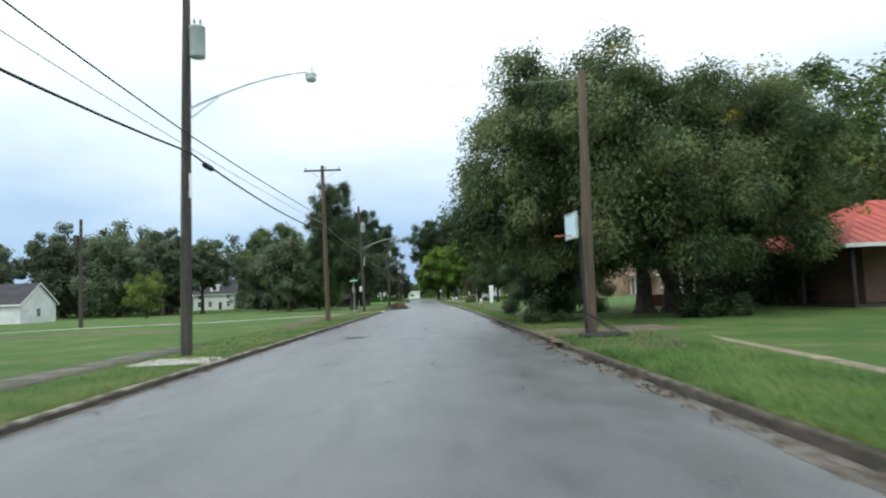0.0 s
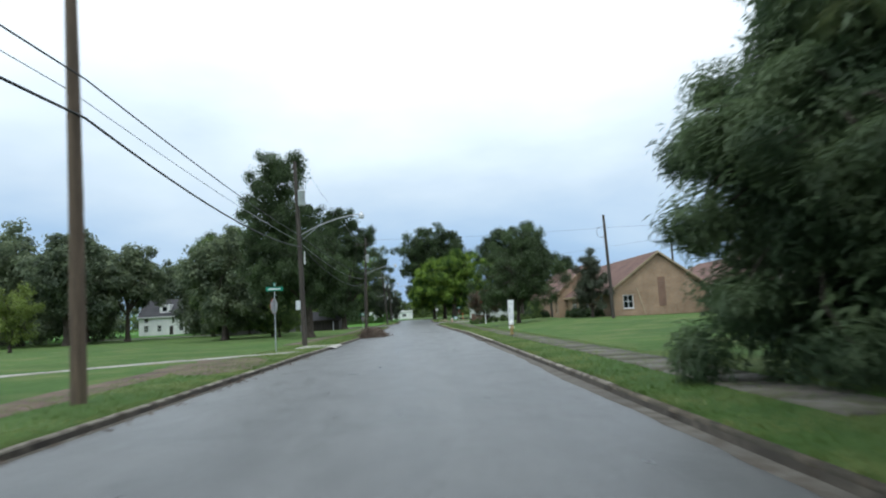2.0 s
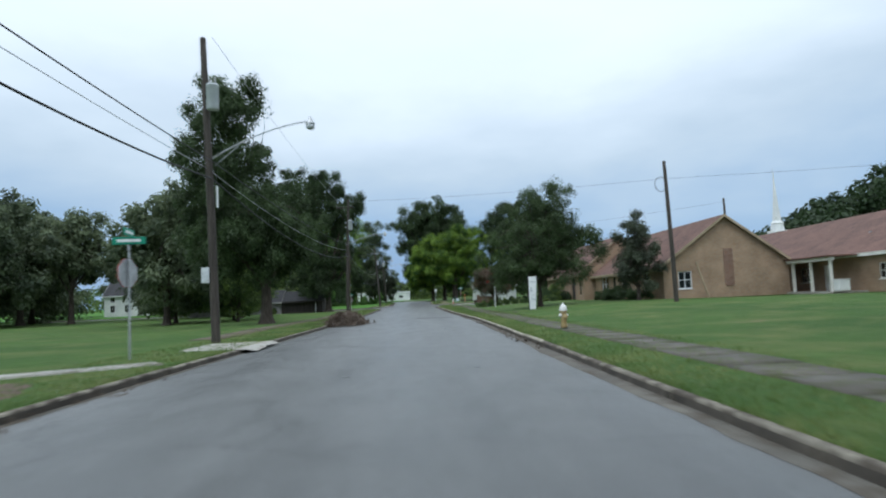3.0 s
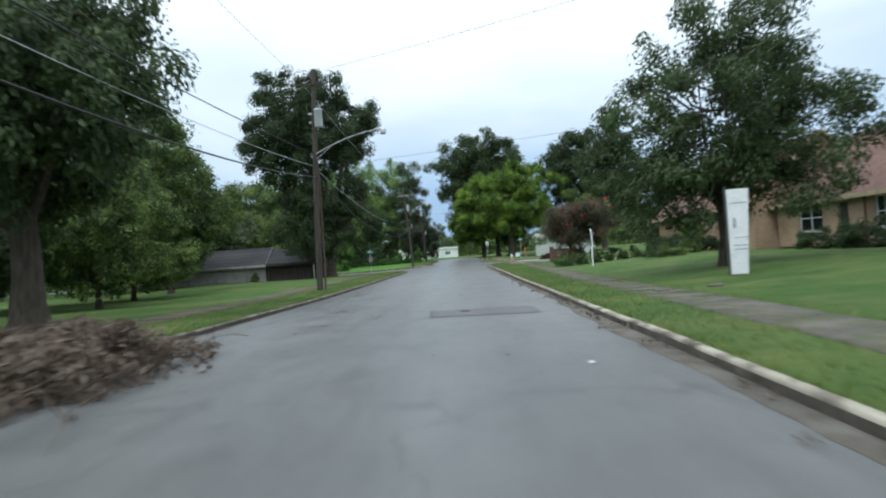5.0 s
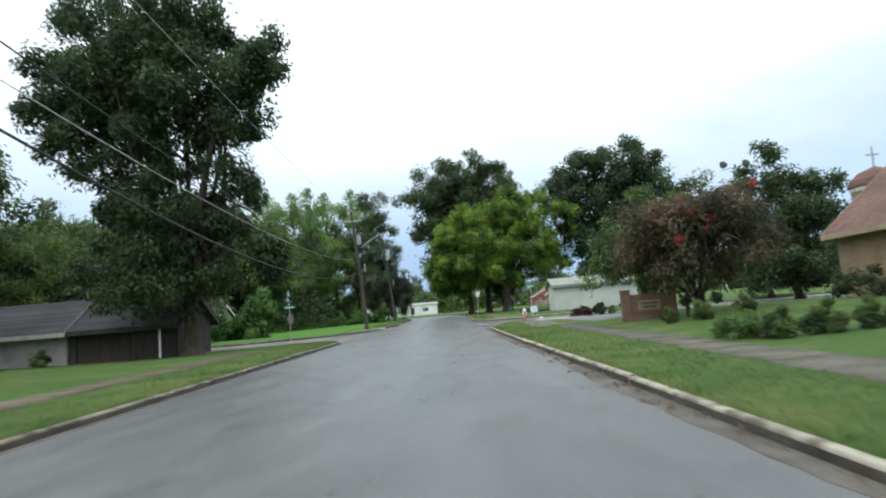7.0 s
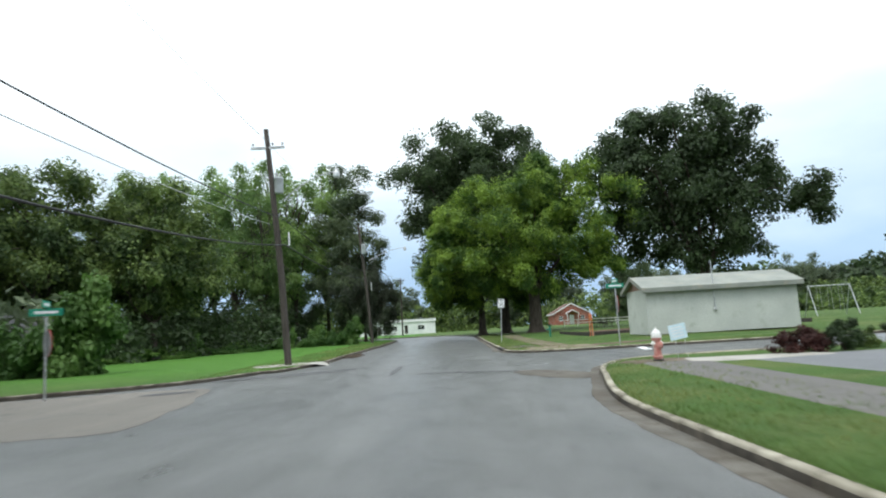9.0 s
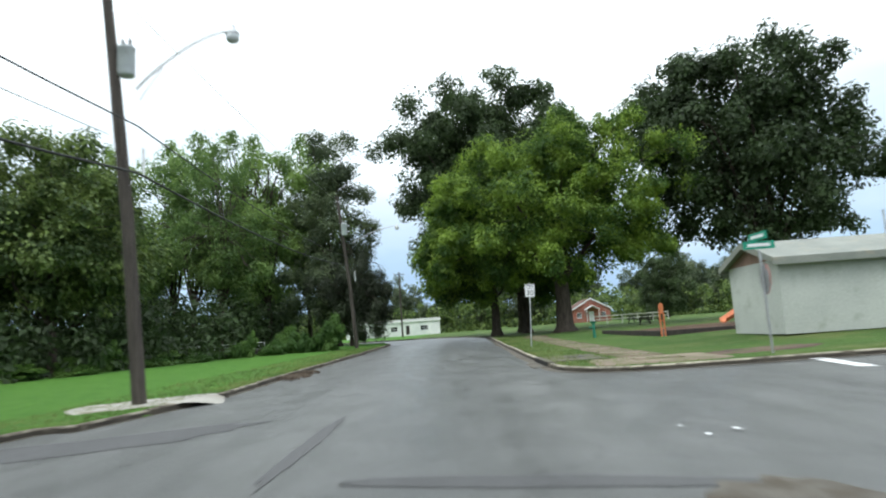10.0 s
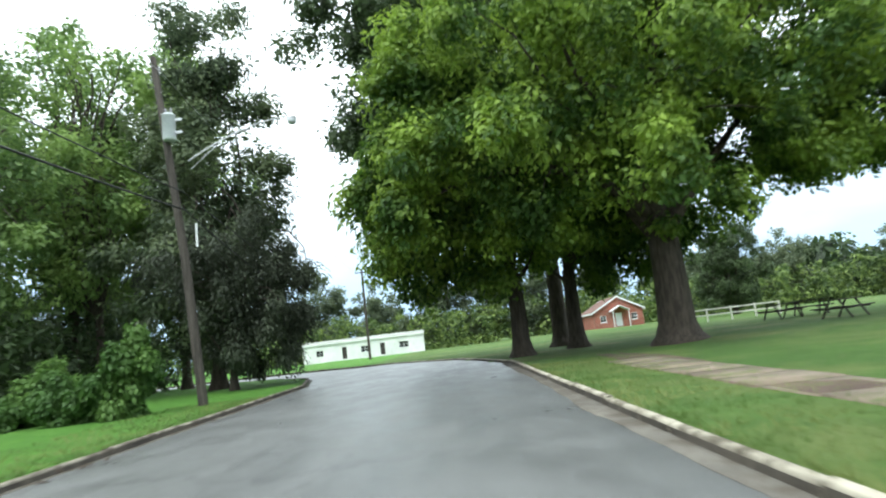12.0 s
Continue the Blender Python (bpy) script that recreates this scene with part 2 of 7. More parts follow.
KERBOLD = surface("dirty_old_kerb", (0.085, 0.068, 0.048), (0.17, 0.14, 0.10), 1.4, 26, 0.95, bump=0.8, depth=0.02, c3=(0.05, 0.045, 0.03), stain=0.5, vary=0.15)
KERBPALE = surface("pale_kerb_concrete", (0.26, 0.235, 0.18), (0.44, 0.405, 0.32), 0.9, 30, 0.9, bump=0.5, c3=(0.10, 0.085, 0.06), stain=0.56, vary=0.08)
GUTTER = surface("gutter_concrete", (0.09, 0.083, 0.07), (0.155, 0.142, 0.118), 0.8, 30, 0.9, bump=0.5, c3=(0.075, 0.062, 0.046), stain=0.54)
SIDEWALK = surface("sidewalk_concrete", (0.105, 0.094, 0.08), (0.155, 0.14, 0.12), 0.6, 26, 0.9, bump=0.4, c3=(0.085, 0.085, 0.045), stain=0.55, vary=0.06)
DIRTWALK = surface("dirt_covered_concrete", (0.175, 0.137, 0.10), (0.265, 0.215, 0.16), 0.6, 22, 0.95, bump=0.5, c3=(0.12, 0.125, 0.06), stain=0.58, vary=0.04)
DRIVE = surface("dusty_drive_concrete", (0.115, 0.085, 0.06), (0.18, 0.14, 0.10), 0.6, 24, 0.95, bump=0.5, c3=(0.09, 0.075, 0.05), stain=0.56)
SOILWALK = surface("soil_covered_concrete", (0.095, 0.068, 0.05), (0.165, 0.128, 0.10), 0.5, 22, 0.95, bump=0.5, c3=(0.09, 0.10, 0.045), stain=0.56, vary=0.12)
PALEPATH = surface("pale_concrete", (0.30, 0.285, 0.25), (0.42, 0.40, 0.36), 0.6, 26, 0.9, c3=(0.2, 0.17, 0.12), stain=0.62)
DIRT = surface("bare_dirt", (0.082, 0.054, 0.042), (0.150, 0.104, 0.08), 0.7, 18, 0.95, bump=0.7, depth=0.03, c3=(0.10, 0.12, 0.035), stain=0.6)
POLEWOOD = surface("dark_pole_wood", (0.042, 0.036, 0.031), (0.095, 0.081, 0.068), 3.0, 22, 0.9, stretch=(6, 6, 0.25), bump=0.6, c3=(0.03, 0.025, 0.02), stain=0.62)
PALEWOOD = surface("weathered_pole_wood", (0.085, 0.063, 0.045), (0.16, 0.118, 0.082), 3.0, 22, 0.9, stretch=(6, 6, 0.25), bump=0.6, c3=(0.08, 0.06, 0.045), stain=0.62)
STEEL = surface("galvanised_steel", (0.42, 0.43, 0.44), (0.58, 0.59, 0.6), 4, 60, 0.45, 0.8, 0.1)
TANK = surface("transformer_paint", (0.50, 0.53, 0.55), (0.62, 0.65, 0.66), 2.2, 40, 0.5, 0.1, 0.1, c3=(0.3, 0.24, 0.18), stain=0.7)
IRON = surface("worn_cast_iron", (0.045, 0.043, 0.04), (0.085, 0.08, 0.075), 6, 60, 0.55, 0.4, 0.4)
BLACK = surface("black_rubber", (0.012, 0.012, 0.013), (0.03, 0.03, 0.03), 4, 40, 0.6, bump=0.1)
PORCELAIN = surface("insulator_glaze", (0.25, 0.25, 0.26), (0.4, 0.4, 0.4), 6, 40, 0.25, bump=0.05)
SIGNWHITE = surface("white_sign_paint", (0.72, 0.73, 0.74), (0.82, 0.82, 0.82), 2, 30, 0.5, bump=0.05, c3=(0.5, 0.5, 0.48), stain=0.7)
SIGNBLUE = surface("pale_blue_sign_paint", (0.52, 0.69, 0.76), (0.64, 0.78, 0.83), 2, 30, 0.5, bump=0.05)
SIGNGREEN = surface("green_sign_sheet", (0.02, 0.24, 0.15), (0.03, 0.30, 0.19), 2, 30, 0.45, bump=0.05)
SIGNRED = surface("red_sign_sheet", (0.42, 0.04, 0.03), (0.52, 0.06, 0.04), 2, 30, 0.45, bump=0.05)
INK = surface("black_sign_ink", (0.012, 0.012, 0.012), (0.03, 0.03, 0.03), 6, 50, 0.6, bump=0.02)
INKGREY = surface("grey_sign_ink", (0.28, 0.30, 0.34), (0.4, 0.42, 0.45), 6, 50, 0.6, bump=0.02)
INKDIM = surface("faded_sign_ink", (0.10, 0.095, 0.09), (0.14, 0.135, 0.13), 6, 50, 0.6, bump=0.02)
PLAQUE = surface("dark_plaque_enamel", (0.045, 0.05, 0.055), (0.085, 0.09, 0.095), 3, 40, 0.4, bump=0.1)
TRIM = surface("white_trim_paint", (0.62, 0.60, 0.54), (0.78, 0.76, 0.70), 1.2, 25, 0.6, bump=0.1, c3=(0.4, 0.36, 0.3), stain=0.68)
TANTRIM = surface("tan_trim_paint", (0.30, 0.235, 0.15), (0.40, 0.32, 0.21), 1.2, 25, 0.6, bump=0.1, c3=(0.2, 0.16, 0.11), stain=0.68)
SIDING = surface("white_siding_paint", (0.66, 0.67, 0.66), (0.80, 0.80, 0.78), 0.5, 20, 0.6, bump=0.1, c3=(0.45, 0.44, 0.4), stain=0.68)
SHEDWALL = surface("pale_green_block_paint", (0.43, 0.45, 0.42), (0.52, 0.54, 0.50), 0.5, 14, 0.75, bump=0.25, c3=(0.36, 0.38, 0.33), stain=0.66)
SHEDROOF = surface("pale_metal_roof", (0.20, 0.215, 0.19), (0.28, 0.29, 0.255), 0.7, 20, 0.6, 0.0, 0.1, c3=(0.3, 0.28, 0.22), stain=0.64)
GARAGEWALL = surface("grey_garage_paint", (0.27, 0.26, 0.245), (0.37, 0.355, 0.33), 0.6, 18, 0.85, bump=0.2, c3=(0.18, 0.17, 0.15), stain=0.62)
DARKBOARD = surface("dark_stained_boards", (0.028, 0.024, 0.022), (0.055, 0.046, 0.04), 1.5, 22, 0.85, stretch=(4, 4, 0.4))
REDROOF = surface("red_metal_roof", (0.34, 0.055, 0.04), (0.46, 0.085, 0.055), 0.8, 24, 0.5, 0.1, 0.1, c3=(0.22, 0.06, 0.05), stain=0.66)
GLASS = bpy.data.materials.new("window_glass")
GLASS.use_nodes = True
gp = GLASS.node_tree.nodes["Principled BSDF"]
gp.inputs["Base Color"].default_value, gp.inputs["Roughness"].default_value = (0.02, 0.025, 0.03, 1), 0.06
gp.inputs["Transmission Weight"].default_value = 0.35
BRICKTAN = brick_material("tan_brick", (0.32, 0.205, 0.125), (0.40, 0.27, 0.17), (0.33, 0.28, 0.22))
BRICKRED = brick_material("red_brick", (0.26, 0.065, 0.042), (0.34, 0.095, 0.06), (0.30, 0.24, 0.2))
BRICKBROWN = brick_material("brown_brick", (0.17, 0.09, 0.06), (0.25, 0.14, 0.09), (0.25, 0.2, 0.17))
SHINGLE = shingle_material("brown_shingles", (0.125, 0.068, 0.052), (0.17, 0.094, 0.073))
SHINGLEDARK = shingle_material("dark_shingles", (0.032, 0.032, 0.036), (0.058, 0.058, 0.062))
BARK = surface("grey_brown_bark", (0.045, 0.036, 0.028), (0.095, 0.077, 0.06), 3.0, 16, 0.95, bump=0.9, depth=0.03, stretch=(3, 3, 0.6))
HYDRED = surface("faded_red_hydrant_paint", (0.44, 0.15, 0.125), (0.56, 0.26, 0.225), 5, 50, 0.5, bump=0.1, c3=(0.6, 0.42, 0.36), stain=0.6)
HYDWHITE = surface("white_hydrant_paint", (0.70, 0.69, 0.66), (0.82, 0.81, 0.78), 5, 50, 0.45, bump=0.1, c3=(0.45, 0.4, 0.33), stain=0.66)
HYDYELLOW = surface("yellow_hydrant_paint", (0.33, 0.24, 0.10), (0.46, 0.35, 0.17), 5, 50, 0.5, bump=0.1)
ORANGE = surface("orange_plastic", (0.52, 0.15, 0.06), (0.62, 0.21, 0.09), 2, 40, 0.4, bump=0.03)
PINKRED = surface("faded_red_plastic", (0.55, 0.20, 0.17), (0.65, 0.28, 0.24), 2, 40, 0.45, bump=0.03)
PLAYGREEN = surface("green_enamel", (0.025, 0.15, 0.10), (0.04, 0.21, 0.14), 3, 40, 0.4, bump=0.03)
MULCH = surface("brown_mulch", (0.085, 0.052, 0.034), (0.15, 0.092, 0.06), 1.5, 25, 0.95, bump=0.9, depth=0.04)
STONE = surface("pale_field_stone", (0.22, 0.21, 0.185), (0.33, 0.31, 0.275), 3, 25, 0.9, bump=0.5, vary=0.15)
TWIG = surface("dry_brush_twigs", (0.062, 0.045, 0.032), (0.125, 0.092, 0.064), 3, 30, 0.95)
LEAF_DARK = leaf_material("dark_leaves", (0.032, 0.057, 0.022), (0.090, 0.138, 0.051))
LEAF_OAK = leaf_material("oak_leaves", (0.042, 0.071, 0.027), (0.116, 0.168, 0.064))
LEAF_PECAN = leaf_material("pecan_leaves", (0.030, 0.055, 0.018), (0.105, 0.145, 0.052), (0.21, 0.24, 0.10))
LEAF_YELLOW = leaf_material("yellowed_leaves", (0.16, 0.15, 0.02), (0.30, 0.27, 0.04), (0.36, 0.30, 0.05))
LEAF_BRIGHT = leaf_material("bright_maple_leaves", (0.026, 0.066, 0.012), (0.108, 0.19, 0.028), (0.26, 0.37, 0.05))
# Leaves of distant trees: distance haze is put into this paler, greyer colour.
LEAF_FAR = leaf_material("hazed_oak_leaves", (0.060, 0.083, 0.047), (0.135, 0.17, 0.09), (0.17, 0.205, 0.11))
LEAF_LIME = leaf_material("yellow_green_leaves", (0.11, 0.15, 0.03), (0.22, 0.28, 0.06), (0.28, 0.34, 0.08))
LEAF_MID = leaf_material("mid_green_leaves", (0.036, 0.066, 0.02), (0.112, 0.168, 0.05), (0.225, 0.295, 0.075))
LEAF_LIGHT = leaf_material("light_green_leaves", (0.09, 0.16, 0.045), (0.20, 0.30, 0.085), (0.26, 0.37, 0.10), 0.5)
LEAF_VINE = leaf_material("vine_leaves", (0.06, 0.13, 0.025), (0.13, 0.23, 0.05), (0.17, 0.28, 0.065))
LEAF_CONIFER = leaf_material("cedar_foliage", (0.048, 0.062, 0.040), (0.115, 0.138, 0.082))
LEAF_CEDAR = leaf_material("tall_cedar_foliage", (0.058, 0.084, 0.044), (0.13, 0.172, 0.084), (0.19, 0.235, 0.105))
LEAF_FEATHER = leaf_material("feathery_foliage", (0.046, 0.08, 0.036), (0.13, 0.185, 0.085), (0.19, 0.25, 0.12))
LEAF_RED = leaf_material("crape_myrtle_leaves", (0.05, 0.055, 0.03), (0.105, 0.10, 0.055), (0.17, 0.085, 0.06))
LEAF_BURGUNDY = leaf_material("burgundy_leaves", (0.06, 0.022, 0.02), (0.13, 0.045, 0.038))
BLOSSOM = leaf_material("red_blossom", (0.35, 0.03, 0.03), (0.55, 0.06, 0.05))
LEAF_DRY = leaf_material("dry_leaves", (0.070, 0.050, 0.036), (0.165, 0.122, 0.088), (0.22, 0.18, 0.14))
LEAF_GRASS = leaf_material("grass_blades", (0.07, 0.125, 0.026), (0.14, 0.20, 0.05), (0.19, 0.20, 0.07), 0.3)


# ---- mesh helpers ----
def mesh_of(name, verts, faces, material, smooth=False):
    """A mesh from arrays; every face has the same number of corners."""
    v, f = np.asarray(verts, dtype=np.float32), np.asarray(faces, dtype=np.int32)
    me = bpy.data.meshes.new(name)
    k = f.shape[1]
    me.vertices.add(len(v))
    me.vertices.foreach_set("co", v.ravel())
    me.loops.add(f.size)
    me.loops.foreach_set("vertex_index", f.ravel())
    me.polygons.add(len(f))
    me.polygons.foreach_set("loop_start", np.arange(0, f.size, k, dtype=np.int32))
    if smooth:
        me.polygons.foreach_set("use_smooth", np.ones(len(f), dtype=bool))
    me.update(calc_edges=True)
    me.validate()
    me.materials.append(material)
    return me


def part(name, bm, material, parent, label="", smooth=False):
    """Links a bmesh (or a ready mesh) as one object under a thing or a part."""
    if isinstance(bm, bmesh.types.BMesh):
        me = bpy.data.meshes.new(name)
        bm.normal_update()
        bm.to_mesh(me)
        bm.free()
        me.materials.append(material)
        if smooth:
            for poly in me.polygons:
                poly.use_smooth = True
    else:
        me = bm
    ob = new(name, me)
    ob.parent = parent
    if label:
        ob["label"] = label
    return ob


def thing(name, label, category, at=(0, 0, 0), turn=0.0, group="", kind=""):
    """An Empty at the base of a thing; its parts are built round it."""
    e = new(name)
    e.empty_display_size = 0.3
    e.matrix_basis = pose(*at, 0, 0, turn)
    return tagged(e, label, category, group, kind)


def box(bm, lo, hi, bevel=0.0, m=None):
    """A box between two corners, with rounded edges where bevel is given."""
    made = bmesh.ops.create_cube(bm, size=1.0)["verts"]
    size, mid = [h - l for l, h in zip(lo, hi)], [(h + l) / 2 for l, h in zip(lo, hi)]
    bmesh.ops.scale(bm, vec=size, verts=made)
    bmesh.ops.translate(bm, vec=mid, verts=made)
    if bevel:
        edges = list({e for v in made for e in v.link_edges})
        made = list({v for f in bmesh.ops.bevel(bm, geom=edges, offset=bevel, segments=2, affect="EDGES", profile=0.5)["faces"] for v in f.verts} | {v for v in made if v.is_valid})
    if m is not None:
        bmesh.ops.transform(bm, matrix=m, verts=made)
    return bm


def boxes(*items, bevel=0.0):
    bm = bmesh.new()
    for lo, hi in items:
        box(bm, lo, hi, bevel)
    return bm


def rod(bm, a, b, r1, r2=None, sides=10):
    """A tapered round bar from a to b."""
    a, b = Vector(a), Vector(b)
    d = b - a
    m = Matrix.Translation((a + b) / 2) @ d.to_track_quat("Z", "Y").to_matrix().to_4x4()
    bmesh.ops.create_cone(bm, cap_ends=True, segments=sides, radius1=r1, radius2=r1 if r2 is None else r2, depth=d.length, matrix=m)
    return bm


def rods(*items, sides=10):
    bm = bmesh.new()
    for it in items:
        rod(bm, *it, sides=sides)
    return bm


def lathe(bm, profile, sides=16, m=None):
    """A turned body from (radius, height) pairs."""
    rings = []
    for r, z in profile:
        rings.append([bm.verts.new((r * math.cos(2 * math.pi * i / sides), r * math.sin(2 * math.pi * i / sides), z)) for i in range(sides)])
    for p, q in zip(rings, rings[1:]):
        for i in range(sides):
            bm.faces.new((p[i], p[(i + 1) % sides], q[(i + 1) % sides], q[i]))
    bm.faces.new(list(reversed(rings[0])))
    bm.faces.new(rings[-1])
    if m is not None:
        bmesh.ops.transform(bm, matrix=m, verts=[v for r in rings for v in r])
    return bm


def tubes(paths, sides=8):
    """Arrays for round tubes along paths; a path is a list of (point, radius)."""
    V, F, base = [], [], 0
    ang = np.linspace(0, 2 * np.pi, sides, endpoint=False)
    for path in paths:
        P = np.array([p for p, r in path], dtype=float)
        R = np.array([r for p, r in path], dtype=float)
        T = np.gradient(P, axis=0)
        T /= np.linalg.norm(T, axis=1)[:, None] + 1e-9
        ref = np.where(np.abs(T[:, 2:3]) > 0.9, np.array([[1.0, 0, 0]]), np.array([[0, 0, 1.0]]))
        A = np.cross(T, ref)
        A /= np.linalg.norm(A, axis=1)[:, None] + 1e-9
        B = np.cross(T, A)
        ring = P[:, None, :] + R[:, None, None] * (np.cos(ang)[None, :, None] * A[:, None, :] + np.sin(ang)[None, :, None] * B[:, None, :])
        n = len(P)
        V.append(ring.reshape(-1, 3))
        for i in range(n - 1):
            for j in range(sides):
                k = (j + 1) % sides
                F.append((base + i * sides + j, base + i * sides + k, base + (i + 1) * sides + k, base + (i + 1) * sides + j))
        base += n * sides
    return np.concatenate(V), np.array(F)


# ---- the lie of the land ----
def road_z(y):
    return np.interp(y, [-60, 60, 85, 105, 145, 175, 190, 210, 260, 400], [0, 0, -0.06, -0.2, -0.2, 0.0, 0.1, 0.3, 0.5, 0.6])


def road_x(y):
    return np.interp(y, [-400, 10, 50, 80, 100, 138, 175, 205, 600], [-1.4, -1.25, -0.95, -0.78, -0.95, -1.6, -1.98, -1.9, -1.9])


HALF, RISE = 4.3, 0.125


def near_line(X, Y, pts):
    """Distance from a chain of points."""
    d = np.full(np.shape(X), 1e9)
    for (ax, ay), (bx, by) in zip(pts, pts[1:]):
        t = np.clip(((X - ax) * (bx - ax) + (Y - ay) * (by - ay)) / ((bx - ax) ** 2 + (by - ay) ** 2), 0, 1)
        d = np.minimum(d, np.hypot(X - ax - t * (bx - ax), Y - ay - t * (by - ay)))
    return d


BEND = [(-1.9, 196), (-2.0, 206), (-3.6, 214), (-7.5, 221), (-14, 226), (-24, 229), (-60, 233), (-300, 240)]
STREETS = (([(-2.6, 155.0), (-15, 148.9), (-24, 151.3), (-60, 157.5), (-120, 160)], 4.6, (6.0, 6.0)), ([(-1.8, 161.3), (40, 162.0), (300, 168)], 4.05, (5.0, 2.6)))


def soft_min(a, b, k):
    h = np.clip(0.5 + 0.5 * (b - a) / k, 0, 1)
    return b + (a - b) * h - k * h * (1 - h)


def paved(X, Y):
    """Signed distance from the kerb line: negative on the roadway."""
    main = np.abs(X - road_x(Y)) - HALF
    main = np.maximum(main, Y - 206)
    d = np.minimum(main, near_line(X, Y, BEND) - 4.2)
    for pts, w, k in STREETS:
        d = soft_min(d, near_line(X, Y, pts) - w, np.where(Y < 161.3, *k))
    return d


def smooth_step(a, b, v):
    t = np.clip((v - a) / (b - a), 0, 1)
    return t * t * (3 - 2 * t)


def lawn_z(X, Y):
    """The height of the grass."""
    z = road_z(Y) + RISE
    z = z + smooth_step(6.2, 14.0, X) * (0.42 * smooth_step(60, 95, Y) * (1 - smooth_step(138, 150, Y)) + 0.18 * smooth_step(158, 175, Y))
    z = z + 0.05 * np.sin(X * 0.35 + 1.3) * np.sin(Y * 0.21) * smooth_step(6, 14, np.abs(X - road_x(Y)))
    return z


def lift(x, y):
    return float(lawn_z(np.array(float(x)), np.array(float(y))))


def build_land():
    u = np.concatenate([[-2600, -1200, -600, -300, -200], np.arange(-150, -112, 10), np.arange(-112, -60, 1.5), np.arange(-60, -24, 1.2), np.arange(-24, -9.5, 0.8), np.arange(-9.5, -4.75, 0.25),
                        [-4.5, -4.3], np.arange(-4, 4.1, 1), [4.3, 4.5], np.arange(4.75, 10, 0.25), np.arange(10.4, 24, 0.8), np.arange(24, 62, 4), np.arange(62, 150, 15), [150, 200, 300, 600, 1200, 2600]])
    y = np.concatenate([[-1500, -600, -250, -120, -60, -30], np.arange(-20, 140, 1.0), np.arange(140, 170, 0.25), np.arange(170, 198, 1.0), np.arange(198, 232, 0.4), np.arange(232, 320, 6), [340, 400, 500, 700, 1200, 3000]])
    U, Y = np.meshgrid(u, y)
    X = U + road_x(Y)
    d = paved(X, Y)
    z = np.where(d > 0.15, lawn_z(X, Y), road_z(Y) - 0.12)
    far = np.hypot(X, Y - 100)
    z = z + smooth_step(300, 2500, far) * 6.0
    nu, ny = len(u), len(y)
    idx = np.arange(nu * ny).reshape(ny, nu)
    F = np.stack([idx[:-1, :-1], idx[:-1, 1:], idx[1:, 1:], idx[1:, :-1]], -1).reshape(-1, 4)
    g = new("ground", mesh_of("ground", np.stack([X, Y, z], -1).reshape(-1, 3), F, GRASS, True))
    tagged(g, "green mown grass with dry and bare patches", "grass", kind="structure")
    zr = road_z(Y) + 0.05 * (1 - np.clip(np.abs(U) / HALF, 0, 1) ** 2)
    keep = (d < 0.1).reshape(-1)[F].any(1) & (np.abs(X).reshape(-1)[F].max(1) < 290) & (Y.reshape(-1)[F].min(1) > -240)
    used, inv = np.unique(F[keep], return_inverse=True)
    r = new("road", mesh_of("road", np.stack([X, Y, zr], -1).reshape(-1, 3)[used], inv.reshape(-1, 4), ASPHALT, True))
    tagged(r, "worn pale grey asphalt road, cracked and patched", "road", kind="structure")


def kerb_lines():
    """Chains of points along the kerb: the zero line of paved(), walked cell by cell."""
    step = 0.5
    xs, ys = np.arange(-70, 70.1, step), np.arange(-30, 245.1, step)
    X, Y = np.meshgrid(xs, ys)
    D = paved(X, Y)
    ends = {}
    segs = []
    for i, j in zip(*np.nonzero((np.minimum.reduce([D[:-1, :-1], D[1:, :-1], D[:-1, 1:], D[1:, 1:]]) < 0) & (np.maximum.reduce([D[:-1, :-1], D[1:, :-1], D[:-1, 1:], D[1:, 1:]]) >= 0))):
        cr = []
        for (a, b, c, e) in ((i, j, i, j + 1), (i, j + 1, i + 1, j + 1), (i + 1, j + 1, i + 1, j), (i + 1, j, i, j)):
            da, db = D[a, b], D[c, e]
            if (da < 0) != (db < 0):
                t = da / (da - db)
                key = (min((a, b), (c, e)), max((a, b), (c, e)))
                cr.append((key, (xs[b] + t * (xs[e] - xs[b]), ys[a] + t * (ys[c] - ys[a]))))
        if len(cr) == 2:
            segs.append(cr)
            for k, p in cr:
                ends.setdefault(k, []).append(len(segs) - 1)
    left, lines = set(range(len(segs))), []
    while left:
        s = min(left, key=lambda q: min(len(ends[segs[q][0][0]]), len(ends[segs[q][1][0]])))
        left.discard(s)
        (ka, pa), (kb, pb) = segs[s]
        if len(ends[ka]) > 1 and len(ends[kb]) == 1:
            (ka, pa), (kb, pb) = (kb, pb), (ka, pa)
        chain, k = [pa, pb], kb
        while True:
            nxt = [q for q in ends[k] if q in left]
            if not nxt:
                break
            q = nxt[0]
            left.discard(q)
            (k1, p1), (k2, p2) = segs[q]
            k, p = (k2, p2) if k1 == k else (k1, p1)
            chain.append(p)
        if len(chain) > 12:
            lines.append(np.array(chain))
    return lines


def even(line, step):
    seg = np.hypot(*np.diff(line, axis=0).T)
    s = np.concatenate([[0], np.cumsum(seg)])
    t = np.linspace(0, s[-1], max(2, int(s[-1] / step)))
    return np.stack([np.interp(t, s, line[:, 0]), np.interp(t, s, line[:, 1])], 1)


